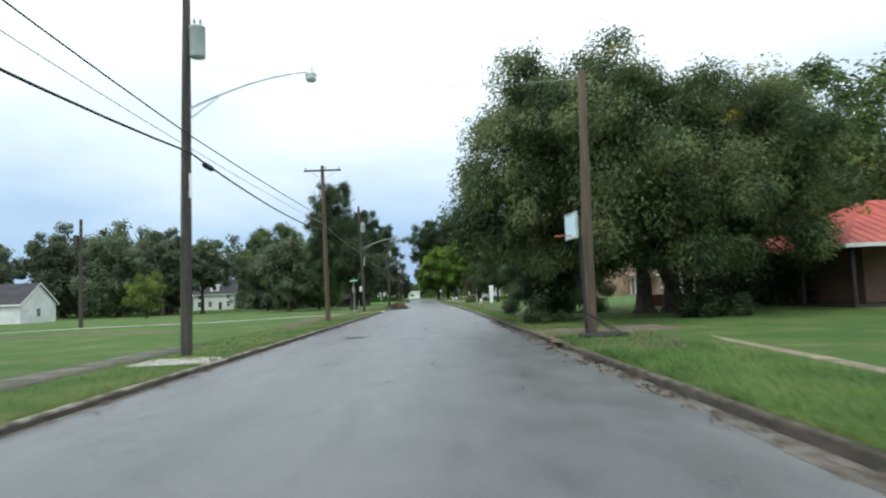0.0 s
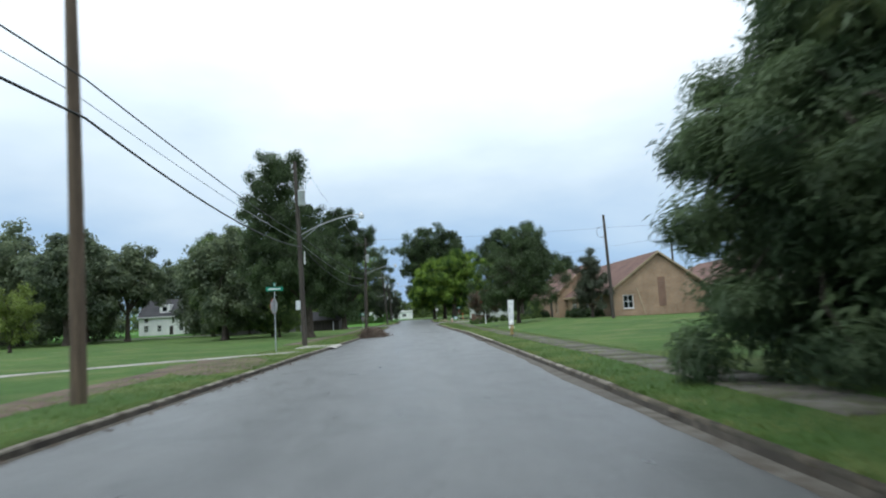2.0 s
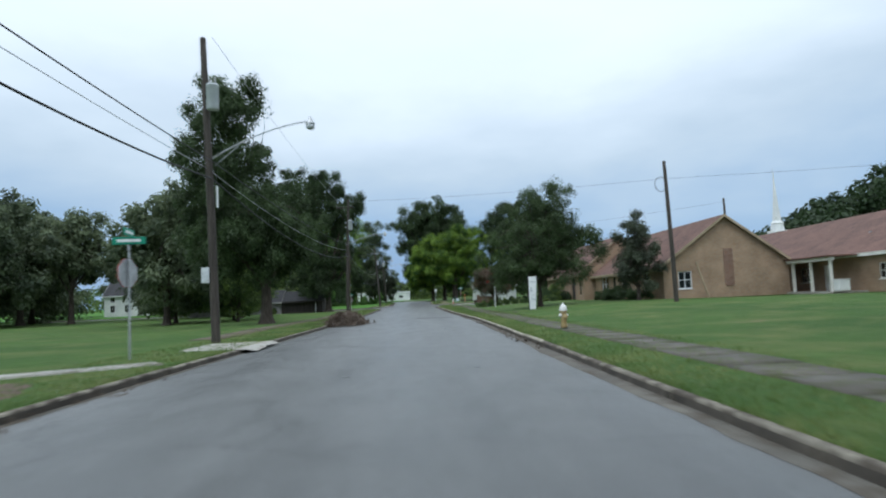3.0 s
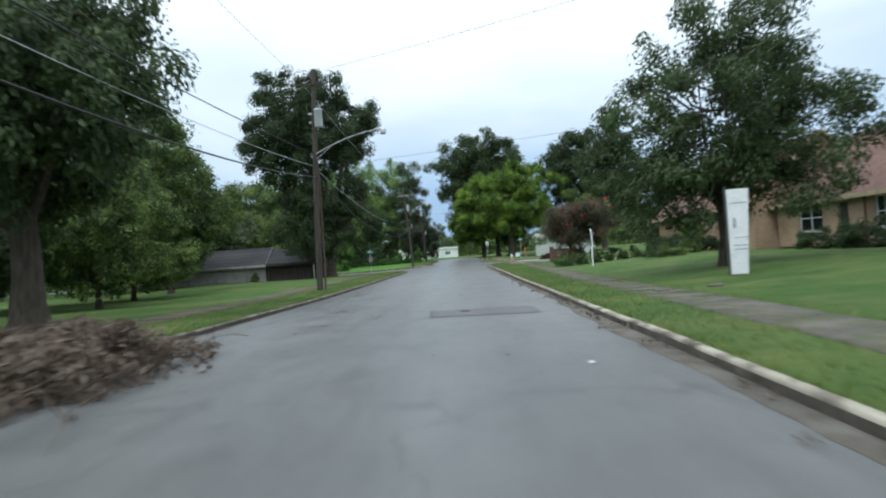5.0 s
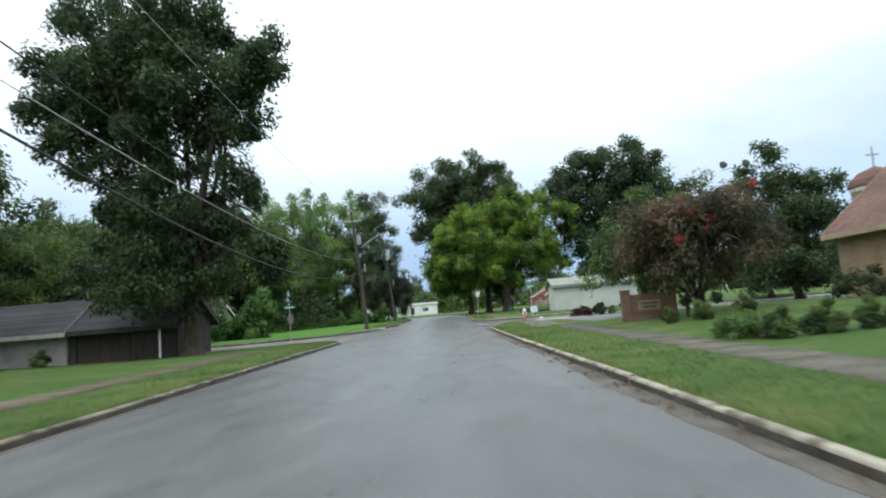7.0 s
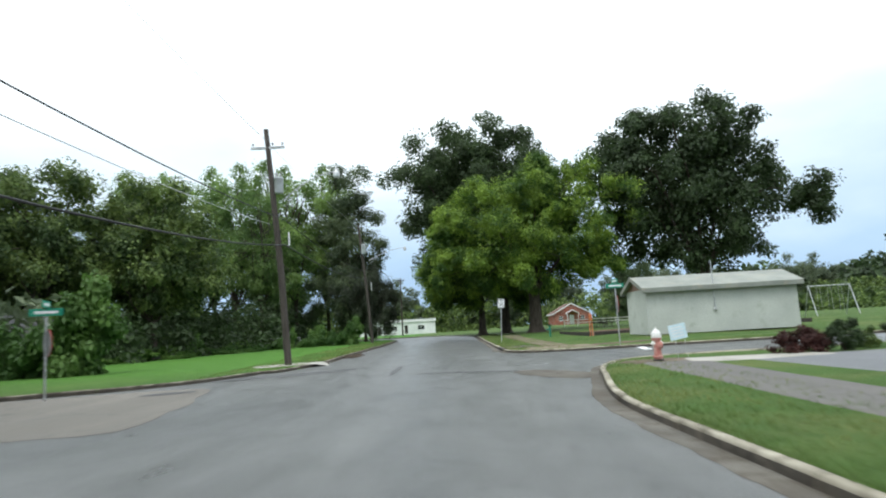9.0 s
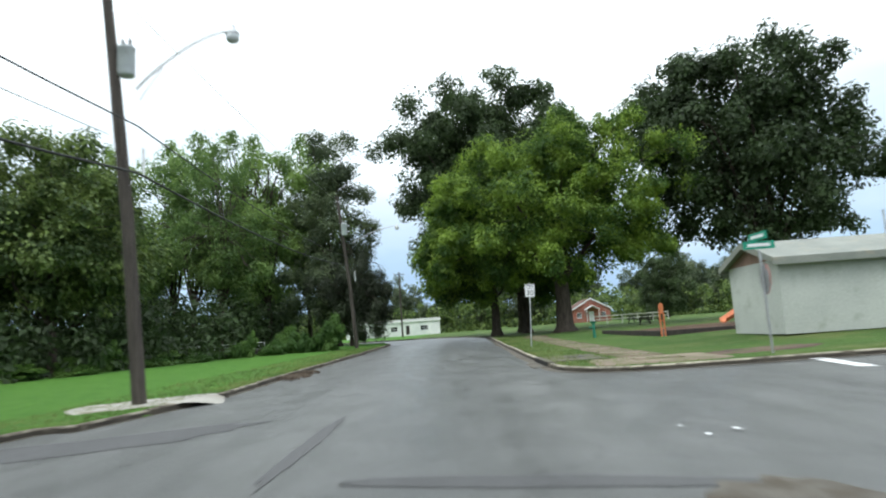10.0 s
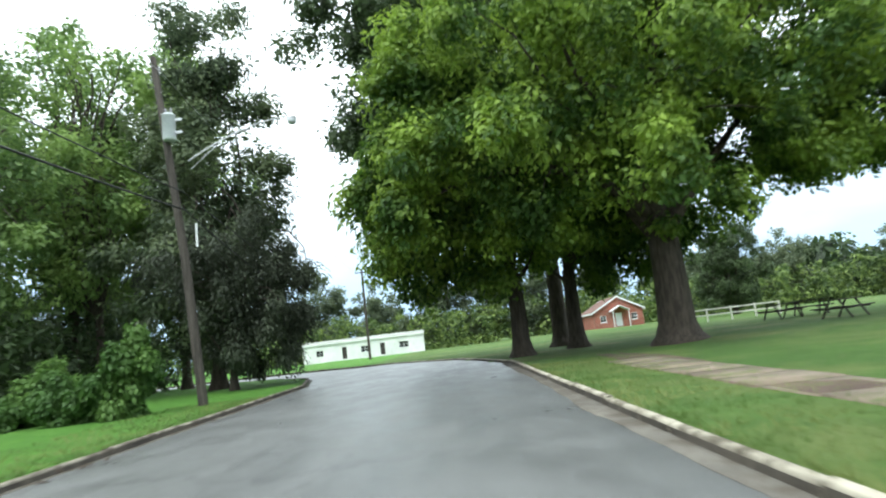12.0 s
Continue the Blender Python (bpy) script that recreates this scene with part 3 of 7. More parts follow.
def outward(P):
    e = 0.05
    g = np.stack([paved(P[:, 0] + e, P[:, 1]) - paved(P[:, 0] - e, P[:, 1]), paved(P[:, 0], P[:, 1] + e) - paved(P[:, 0], P[:, 1] - e)], 1)
    return g / (np.linalg.norm(g, axis=1)[:, None] + 1e-9)


def sweep(P, N, profile, z):
    """Arrays for a profile of (out, up) pairs carried along P."""
    rings = np.stack([np.concatenate([P + N * o, (z + h)[:, None]], 1) for o, h in profile], 1)
    n, k = rings.shape[:2]
    idx = np.arange(n * k).reshape(n, k)
    F = np.stack([idx[:-1, :-1], idx[1:, :-1], idx[1:, 1:], idx[:-1, 1:]], -1).reshape(-1, 4)
    caps = [[idx[e, 0], idx[e, 1], idx[e, k - 2], idx[e, k - 1]] for e in (0, -1)]
    return rings.reshape(-1, 3), np.concatenate([F, np.array(caps)])


def build_kerbs():
    kerb = thing("kerb", "weathered tan concrete kerb stained with dirt", "kerb", kind="structure")
    gutter = thing("gutter", "dirty concrete gutter strip beside the kerb", "gutter", kind="structure")
    rng = np.random.default_rng(5)
    profile = [(0.0, -0.1), (0.012, 0.09), (0.022, 0.118), (0.042, 0.128), (0.125, 0.130), (0.15, 0.118), (0.155, -0.1)]
    for line in kerb_lines():
        fine = even(line, 0.25)
        for _ in range(3):
            fine[1:-1] = (fine[:-2] + 2 * fine[1:-1] + fine[2:]) / 4
        fine -= outward(fine) * paved(fine[:, 0], fine[:, 1])[:, None]
        N = outward(fine)
        for a in range(0, len(fine) - 12, 12):
            P, n = fine[a:a + 13].copy(), N[a:a + 13]
            P[-1] = P[-2] + (P[-1] - P[-2]) * 0.94
            z = road_z(P[:, 1]) + rng.normal(0, 0.006)
            V, F = sweep(P + n * rng.normal(0, 0.006), n, profile, z)
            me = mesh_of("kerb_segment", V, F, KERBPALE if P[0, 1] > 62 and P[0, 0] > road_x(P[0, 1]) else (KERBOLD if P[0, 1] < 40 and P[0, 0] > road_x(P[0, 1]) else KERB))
            # Front faces take the darker tone that holds both grime and painted shade.
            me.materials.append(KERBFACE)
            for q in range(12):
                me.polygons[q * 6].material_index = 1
            part("kerb_segment", me, None, kerb)
        w = 0.34 + 0.05 * np.sin(np.arange(len(fine)) * 0.11) + np.convolve(rng.normal(0, 0.06, len(fine)), np.ones(5) / 5, "same")
        w = w * np.where(fine[:, 0] < road_x(fine[:, 1]), 0.45, 0.9)
        zz = road_z(fine[:, 1])
        V = np.concatenate([np.concatenate([fine + N * 0.01, (zz + 0.004)[:, None]], 1), np.concatenate([fine - N * w[:, None], (zz + 0.05 * (1 - (1 - w / HALF) ** 2) + 0.003)[:, None]], 1)])
        k = len(fine)
        i = np.arange(k - 1)
        part("gutter_strip", mesh_of("gutter_strip", V, np.stack([i, i + 1, i + 1 + k, i + k], 1), GUTTER), None, gutter)


build_land()
build_kerbs()


def ragged_patch(name, label, category, centre, size, material, up, seed, turn=0.0, on_road=False, rough=0.12, segs=64):
    """A thin patch with an uneven edge that lies on the road or the lawn."""
    rng = np.random.default_rng(seed)
    ang = np.linspace(0, 2 * np.pi, segs, endpoint=False)
    k = 40.0 if rough < 0.02 else (8.0 if rough < 0.08 else 2.6)
    rr = (np.abs(np.cos(ang)) ** k + np.abs(np.sin(ang)) ** k) ** (-1 / k)
    rr *= 1 + rough * np.convolve(np.tile(rng.normal(0, 1, segs), 3), [0.25, 0.5, 0.25], "same")[segs:2 * segs]
    ct, st = math.cos(radians(turn)), math.sin(radians(turn))
    V, rings = [], 12
    for q in np.linspace(0.02, 1, rings):
        x, y = rr * np.cos(ang) * size[0] / 2 * q, rr * np.sin(ang) * size[1] / 2 * q
        X, Y = centre[0] + ct * x - st * y, centre[1] + st * x + ct * y
        if on_road:
            Z = road_z(Y) + 0.05 * (1 - np.clip(np.abs(X - road_x(Y)) / HALF, 0, 1) ** 2) + up
        else:
            d = paved(X, Y)
            ramp = road_z(Y) + 0.012 + (RISE + up) * smooth_step(-0.75, 0.0, d)
            Z = np.where(d > 0, lawn_z(X, Y) + up, ramp) - (0.03 if q == 1 else 0)
        V.append(np.stack([X, Y, Z], 1))
    F = []
    for r in range(rings - 1):
        i = np.arange(segs)
        F.append(np.stack([r * segs + i, r * segs + (i + 1) % segs, (r + 1) * segs + (i + 1) % segs, (r + 1) * segs + i], 1))
    ob = new(name, mesh_of(name, np.concatenate(V), np.concatenate(F), material))
    return tagged(ob, label, category, kind="structure")


def slabs(name, label, side_out, y0, y1, width, length, material, seed):
    """A pavement of single slabs along the road, each a little out of level."""
    walk_way = thing(name, label, "pavement", kind="structure")
    rng = np.random.default_rng(seed)
    y = y0
    while y < y1:
        L = length - 0.015
        cx = float(road_x(y + L / 2)) + side_out(y)
        tilt = rng.normal(0, 0.008, 4)
        V = []
        for k, (dx, dy) in enumerate(((-1, 0), (1, 0), (1, 1), (-1, 1))):
            X, Y = cx + dx * width / 2 + rng.normal(0, 0.012), y + dy * L
            V.append((X, Y, lift(X, Y) + 0.028 + tilt[k]))
        V = [(a, b, c) for a, b, c in V] + [(a, b, c - 0.16) for a, b, c in V]
        F = [(0, 1, 2, 3), (0, 4, 5, 1), (1, 5, 6, 2), (2, 6, 7, 3), (3, 7, 4, 0)]
        part("slab", mesh_of("slab", V, F, material), None, walk_way)
        y += length
    return walk_way


# ---- trees and shrubs ----
def leaf_arrays(rng, centres, radii, per, size, middle, droop=0.25, flat=0.85, slim=0.45, loose=0.36):
    """Folded leaves round the clump centres; they face outwards and up, and hang a little."""
    n = len(centres) * per
    c = np.repeat(centres, per, axis=0)
    r = np.repeat(radii, per)
    off = rng.normal(0, 1, (n, 3))
    off /= np.linalg.norm(off, axis=1)[:, None]
    face = off + np.array([0, 0, 0.45]) + rng.normal(0, loose, (n, 3))
    off *= (rng.random(n) ** 0.3)[:, None] * r[:, None]
    off[:, 2] *= flat
    p = c + off
    face /= np.linalg.norm(face, axis=1)[:, None] + 1e-6
    away = c - middle
    away /= np.linalg.norm(away, axis=1)[:, None] + 1e-6
    d = 0.7 * away + off / (r[:, None] + 1e-6) + rng.normal(0, 0.6, (n, 3))
    d[:, 2] -= droop
    d -= face * (d * face).sum(1)[:, None]
    d /= np.linalg.norm(d, axis=1)[:, None] + 1e-6
    s = np.cross(d, face)
    L = size * rng.uniform(0.6, 1.4, n)[:, None]
    W = L * slim
    mid = p + d * L * 0.45 + face * W * 0.15
    V = np.stack([p, mid + s * W * 0.5, p + d * L - face * L * 0.12, mid - s * W * 0.5], 1).reshape(-1, 3)
    b = np.arange(n)[:, None] * 4
    F = np.concatenate([b + np.array([[0, 1, 2]]), b + np.array([[0, 2, 3]])], 0)
    return V, F


def clump_places(rng, lobes, count, inner=0.55, floor=-1e9, family=7, layer=0.85):
    """Clump centres, gathered into boughs in the outer shell of the lobes; a lobe is (x, y, z, rx, ry, rz)."""
    weight = np.array([l[3] * l[4] + l[4] * l[5] + l[3] * l[5] for l in lobes])
    boughs = max(6, count // family)
    pick = np.concatenate([np.full(max(8, int(round(boughs * w / weight.sum()))), i) for i, w in enumerate(weight)])
    boughs = len(pick)
    L = np.array(lobes)[pick]
    d = []
    for i in range(len(lobes)):
        n = int((pick == i).sum())
        k = np.arange(n) + 0.5
        up, turn = 1 - 2 * k / n, k * 2.39996 + rng.uniform(0, 6.28)
        ball = np.stack([np.sqrt(1 - up ** 2) * np.cos(turn), np.sqrt(1 - up ** 2) * np.sin(turn), up], 1)
        d.append(ball @ np.linalg.qr(rng.normal(0, 1, (3, 3)))[0])
    d = np.concatenate(d) + rng.normal(0, 0.2, (boughs, 3))
    d /= np.linalg.norm(d, axis=1)[:, None]
    rad = inner + (1.02 - inner) * rng.random(boughs) ** 0.5
    home = L[:, :3] + d * L[:, 3:] * rad[:, None]
    reach = 0.4 * L[:, 3:].mean(1) / np.sqrt(np.bincount(pick)[pick])
    who = (np.arange(count) * 7919 + rng.integers(0, max(2, boughs // 3), count)) % boughs
    c = home[who] + np.clip(rng.normal(0, 1, (count, 3)), -1.5, 1.5) * reach[who][:, None] * np.array([1, 1, layer])
    k = count // 6
    core = np.array(lobes)[rng.choice(len(lobes), k, p=weight / weight.sum())]
    e = rng.normal(0, 1, (k, 3))
    e /= np.linalg.norm(e, axis=1)[:, None]
    c = np.concatenate([c, core[:, :3] + e * core[:, 3:] * (0.75 * rng.random(k) ** 0.5)[:, None]])
    return c[c[:, 2] > floor]


def limb(rng, a, b, r0, r1, wander, steps=6):
    a, b = np.array(a, float), np.array(b, float)
    path = []
    bend = rng.normal(0, wander, 3)
    for t in np.linspace(0, 1, steps):
        p = a + (b - a) * t + bend * math.sin(t * math.pi) + np.array([0, 0, 0.12 * np.linalg.norm((b - a)[:2]) * math.sin(t * math.pi)])
        path.append((p, r0 + (r1 - r0) * t ** 0.8))
    return path


def tree_meshes(seed, lobes, trunk_r, fork, leaf, clumps, per, size, clump_r, droop=0.25, slim=0.45, limbs=12, floor=1.5, lean=(0.0, 0.0), extra_trunks=(), inner=0.55, twigs=40, core=0.22, family=7, layer=0.85):
    """The meshes of a tree that stands at the origin: woody part and crown."""
    rng = np.random.default_rng(seed)
    c = clump_places(rng, lobes, clumps, inner, floor, family, layer)
    middle = np.mean([l[:3] for l in lobes], axis=0)
    rad = clump_r * rng.uniform(0.5, 1.2, len(c))
    V, F = leaf_arrays(rng, c, rad, per, size, middle, droop, slim=slim)
    if core:
        k = int(clumps * core)
        w = np.array([l[3] * l[4] * l[5] for l in lobes])
        L = np.array(lobes)[rng.choice(len(lobes), k, p=w / w.sum())]
        e = rng.normal(0, 1, (k, 3))
        e /= np.linalg.norm(e, axis=1)[:, None]
        deep = L[:, :3] + e * L[:, 3:] * (0.6 * rng.random(k) ** 0.45)[:, None]
        deep = deep[deep[:, 2] > floor + 0.6]
        V2, F2 = leaf_arrays(rng, deep, np.full(len(deep), clump_r * 1.5), 56, size * 1.3, middle, droop, slim=max(0.3, slim))
        V, F = np.concatenate([V, V2]), np.concatenate([F, F2 + len(V)])
    crown = mesh_of("crown", V, F, leaf)
    paths = []
    for bx, by, br in ((0.0, 0.0, trunk_r), *extra_trunks):
        top = (bx * 0.6 + lean[0], by * 0.6 + lean[1], fork)
        paths.append([((bx, by, -0.3), br * 2.0), ((bx, by, 0.05), br * 1.65), ((bx, by, 0.3), br * 1.28), ((bx, by, 0.75), br * 1.05), ((bx + 0.03, by, fork * 0.5), br * 0.92), (top, br * 0.8)])
        order = rng.permutation(len(c))[:limbs]
        for q in order:
            mid_r = br * rng.uniform(0.28, 0.5)
            paths.append(limb(rng, (top[0], top[1], fork * rng.uniform(0.75, 1.0)), middle * 0.35 + c[q] * 0.65, mid_r, mid_r * 0.35, 0.5))
            e = paths[-1][-1]
            paths.append(limb(rng, e[0], c[q], e[1], 0.015, 0.25, 4))
        for q in rng.permutation(len(c))[:twigs]:
            s = middle + (c[q] - middle) * rng.uniform(0.3, 0.6)
            paths.append(limb(rng, s, c[q], 0.05, 0.012, 0.3, 4))
    V, F = tubes(paths, 7)
    return mesh_of("trunk", V, F, BARK, True), crown


def tree(name, label, at, meshes, turn=0.0, scale=1.0, group="", category="tree", sink=0.0):
    t = thing(name, label, category, (at[0], at[1], lift(at[0], at[1]) - sink), turn, group)
    t.scale = (scale, scale, scale) if not isinstance(scale, tuple) else scale
    part("trunk", meshes[0], None, t)
    part("crown", meshes[1], None, t)
    return t


def shrub_mesh(seed, lobes, leaf, clumps, per, size, clump_r, droop=0.1, slim=0.5, floor=0.02, inner=0.5):
    rng = np.random.default_rng(seed)
    c = clump_places(rng, lobes, clumps, inner, floor)
    V, F = leaf_arrays(rng, c, clump_r * rng.uniform(0.7, 1.3, len(c)), per, size, np.mean([l[:3] for l in lobes], axis=0), droop, slim=slim)
    V[:, 2] = np.maximum(V[:, 2], 0.0)
    return mesh_of("foliage", V, F, leaf)


def shrub(name, label, at, mesh, turn=0.0, scale=1.0, group="", category="shrub", stems=True, z=None):
    t = thing(name, label, category, (at[0], at[1], lift(at[0], at[1]) if z is None else z), turn, group)
    t.scale = (scale, scale, scale) if not isinstance(scale, tuple) else scale
    part("foliage", mesh, None, t)
    if stems:
        rng = np.random.default_rng(int(abs(at[0] * 31 + at[1] * 17)))
        paths = [limb(rng, (rng.normal(0, 0.05), rng.normal(0, 0.05), -0.05), (rng.normal(0, 0.22), rng.normal(0, 0.22), 0.4), 0.02, 0.008, 0.03, 4) for _ in range(5)]
        V, F = tubes(paths, 5)
        part("stem_cluster", mesh_of("stem_cluster", V, F, BARK), None, t)
    return t


# the wide spreading pecan that hangs over the road
PECAN_LOBES = [(-1.5, -4.2, 6.2, 8.6, 7.4, 5), (2, -2.1, 7.6, 5.2, 6.2, 4.2), (-5.4, -3.3, 7.8, 4.1, 4.6, 3.9), (4.2, -3.6, 6, 3.8, 5.2, 4.2), (-8, -5.6, 5.2, 1.8, 2.2, 2), (-8.8, -3.8, 5.0, 1.4, 1.6, 1.7), (-2.9, -3.6, 10.4, 3.4, 4, 2.8), (3.2, -3.6, 9.4, 3.6, 4, 2.5), (-6.2, -3.6, 10, 2.4, 3, 2.5), (5.2, -2.6, 8.4, 2.6, 3.6, 2.6), (6.2, -3.4, 5.0, 2.8, 3.4, 2.4)]
PECAN = tree_meshes(11, PECAN_LOBES, 0.42, 3.0, LEAF_PECAN, 2000, 130, 0.19, 0.92, 0.7, 0.34, 16, 2.3, extra_trunks=((1.6, 0.6, 0.34),), core=0.45, family=9, layer=0.75)
pecan = tree("pecan_tree", "wide dark green pecan with drooping leaf sprays over the road", (11.1, 35.0), PECAN)
rng = np.random.default_rng(15)
spots = clump_places(rng, PECAN_LOBES, 60, 1.0, 2.8)
V, F = leaf_arrays(rng, spots[rng.permutation(len(spots))[:26]], np.full(26, 0.3), 34, 0.2, np.array([0, -3, 6.0]), 0.7, slim=0.34)
part("turned_leaves", mesh_of("turned_leaves", V, F, LEAF_YELLOW), None, pecan, "scattered yellow leaf sprays")
DEEP = tree_meshes(12, [(0, 0, 8.5, 6.5, 6.5, 6.0), (2.5, 2, 6.5, 4.5, 4.5, 4.5)], 0.45, 3.4, LEAF_DARK, 300, 60, 0.34, 1.2, 0.5, 0.4, 12, 2.6, extra_trunks=((1.5, 1.2, 0.3),))
LUSH = tree_meshes(14, [(0, 0, 8.5, 6.0, 6.0, 6.0), (2.5, 2, 6.5, 4.5, 4.5, 4.5)], 0.4, 3.4, LEAF_MID, 320, 60, 0.34, 1.1, 0.4, 0.45, 12, 2.6)
tree("shade_tree", "dark leafy tree behind the pecan on the lawn", (16.0, 43.5), DEEP)
tree("shade_tree", "bright green tree behind the red-roofed house", (31.0, 47.0), LUSH, 70, 1.25)
THICKET = tree_meshes(13, [(-0.1, -0.1, 1.2, 3.1, 3.0, 1.7), (0.5, 0.4, 4.3, 2.9, 2.9, 3.2), (-1.25, -0.5, 3.7, 2.3, 2.2, 2.0), (1.3, 0.7, 7.5, 1.9, 2.0, 2.2), (0.2, 0.2, 6.2, 1.9, 1.9, 1.5)], 0.16, 1.0, LEAF_FEATHER, 800, 190, 0.2, 0.58, -0.1, 0.15, 14, 0.02, core=0.4, twigs=70, extra_trunks=((0.5, 0.3, 0.12), (-0.5, 0.2, 0.12)), inner=0.35)
tree("cedar_thicket", "dense dark evergreen thicket reaching down to the grass", (7.9, 41.8), THICKET)

# the tall oak by the left pavement, and the ones that follow
OAK = tree_meshes(21, [(-1.5, 0, 6.8, 5.4, 5.2, 4.4), (-3.4, 0, 12.4, 4.4, 4.0, 4.6), (-4.0, 1.5, 8.6, 4.2, 4.2, 3.8), (1.4, -1.0, 6.0, 3.6, 3.6, 2.8), (-3.2, 0, 16.4, 3.5, 3.0, 2.6), (0.8, 3.0, 8.4, 2.6, 2.6, 3.0)], 0.5, 3.2, LEAF_OAK, 820, 100, 0.22, 0.9, 0.15, 0.5, 16, 2.7, core=0.4)
tree("oak_tree", "tall dark oak with a bare thick trunk beside the pavement", (-11.1, 93.4), OAK, 0, (0.84, 0.84, 1.0))
TALL = tree_meshes(22, [(-1.6, 0, 7.8, 4.8, 4.6, 4.8), (-1.8, 0, 5.0, 4.4, 4.2, 2.4), (-1.6, 0, 16.4, 6.2, 6.0, 6.0), (-5.0, 0, 15.5, 4.4, 4.2, 5.6), (-7.6, 0, 15.4, 2.8, 3.0, 3.2), (2.4, 0, 15.4, 3.2, 3.6, 3.6), (2.5, 0, 9.0, 2.0, 2.4, 3.0), (5.0, 0, 17.2, 2.0, 2.2, 1.8), (4.9, -0.6, 5.6, 0.8, 0.9, 1.2), (-4, 1, 21.4, 3.8, 3.4, 3.0), (0.5, 0, 20.8, 2.6, 2.6, 2.8)], 0.5, 4.0, LEAF_OAK, 1150, 80, 0.26, 0.95, 0.1, 0.5, 22, 2.4, core=0.25, twigs=90)
tree("oak_tree", "tall broad oak with an uneven open crown beside a garage", (-13.5, 141.0), TALL, 0, (0.89, 0.82, 0.9))

# the bright maples on the outside of the bend, and the darker oaks behind
MAPLE = tree_meshes(31, [(-1.4, 0, 9.8, 8.8, 8.3, 6.2), (-3.0, -1, 8.2, 6.5, 6.0, 5.4), (5.0, 0, 13.0, 7.0, 7.0, 4.8), (0, 1, 14.4, 7.0, 6.5, 4.0), (-6.5, 0, 7.2, 3.6, 4.0, 3.0), (-8.6, 0, 8.6, 2.8, 3.4, 4.0), (-9.8, 0.4, 6.6, 2.2, 2.6, 2.6), (6.6, -0.6, 6.8, 2.1, 2.0, 2.0), (5.6, 0.5, 7.6, 4.2, 4.0, 2.5)], 0.68, 4.8, LEAF_BRIGHT, 1050, 120, 0.25, 0.95, 0.25, 0.55, 20, 4.2, core=0.3, family=8, layer=0.85)
tree("maple_tree", "broad bright green maple with a thick dark trunk", (8.5, 202.5), MAPLE)
SLIM = tree_meshes(32, [(0, 0, 9.0, 5.2, 5.2, 5.2), (-1.5, 0, 6.5, 4.2, 4.2, 3.2), (0, 0, 12.5, 4.2, 4.2, 3.4), (-3.4, 0, 5.2, 3.2, 2.8, 2.4)], 0.4, 4.0, LEAF_BRIGHT, 480, 90, 0.26, 0.95, 0.25, 0.55, 14, 2.7)
tree("maple_tree", "bright green maple at the edge of the road", (3.2, 207.5), SLIM)
SPREAD = tree_meshes(33, [(-1.5, 0, 22.5, 7.6, 7.6, 5.0), (-1, 0, 16, 10.0, 10.5, 9.0), (-4, 0, 20.5, 7.5, 7.5, 6.4), (2.0, 0, 19.0, 7.0, 7.0, 6.0), (-6.6, 0, 15.4, 5.6, 6.0, 5.0), (-9.0, 0, 20.0, 5.6, 6.0, 5.0), (-7.6, 0, 11.4, 4.2, 4.6, 5.0)], 0.5, 6.0, LEAF_OAK, 800, 80, 0.36, 1.4, 0.15, 0.55, 20, 6.0)
tree("oak_tree", "very tall dark oak rising behind the maples", (6.4, 215.5), SPREAD, 0, 0.98)
tree("maple_tree", "dark forked maple between the larger trunks", (6.2, 209.8), SLIM, 150, 0.95)
BEHIND = tree_meshes(34, [(-0.5, 0, 13, 8.5, 8, 7), (0.4, 0, 8.4, 6.4, 6.0, 3.6), (0.2, 0, 20.4, 5.8, 6, 5.4), (3.0, 0, 17, 6, 6, 6), (-6, 0, 15, 4.5, 5, 4.5), (-8.6, 0, 16.4, 3.0, 3.4, 2.8), (-5.6, 0, 20.0, 3.2, 3.2, 2.8), (-6.4, 0, 9.8, 3.0, 3.2, 3.4), (8.5, 0, 13.8, 4.4, 4.6, 3.2), (12.6, 0, 12.4, 2.2, 2.4, 1.9)], 0.5, 5.0, LEAF_OAK, 760, 66, 0.38, 1.3, 0.15, 0.55, 20, 4.4, core=0.25)
tree("oak_tree", "tall dark spreading oak behind the shed", (27.2, 205.0), BEHIND, 0, 1.02)

# trees by the church
LAWNTREE = tree_meshes(41, [(0.7, 0, 5.5, 3.7, 3.6, 3.3), (1.3, 0, 8.2, 2.8, 2.7, 2.8), (-0.8, 0.5, 7.2, 2.2, 2.0, 2.2), (3.2, 0, 6.0, 2.4, 2.2, 1.9), (-2.8, -0.4, 4.8, 2.1, 2.1, 1.9), (-2.8, -0.2, 2.7, 1.8, 1.8, 1.5), (0.8, 0.4, 3.9, 2.8, 2.8, 1.7), (2.8, 0, 4.4, 3.0, 2.8, 1.9), (-1.6, -1.4, 3.0, 2.2, 2.0, 1.3), (2.2, -1.2, 3.0, 2.4, 2.2, 1.3)], 0.18, 2.0, LEAF_OAK, 860, 56, 0.17, 0.6, 0.1, 0.42, 16, 1.5, core=0, inner=0.3, twigs=90)
tree("lawn_tree", "airy dark green tree on the church lawn", (10.6, 101.5), LAWNTREE, 0, 1.05)
YOUNG = tree_meshes(42, [(0, 0, 2.7, 2.1, 2.1, 1.8), (0, 0, 4.3, 1.6, 1.6, 1.6), (0.1, 0, 5.9, 0.8, 0.8, 1.4)], 0.13, 1.1, LEAF_CONIFER, 170, 60, 0.2, 0.5, 0.05, 0.4, 8, 0.9)
tree("young_tree", "small dense dark tree against the church wall", (17.6, 96.5), YOUNG, 0, 0.98)
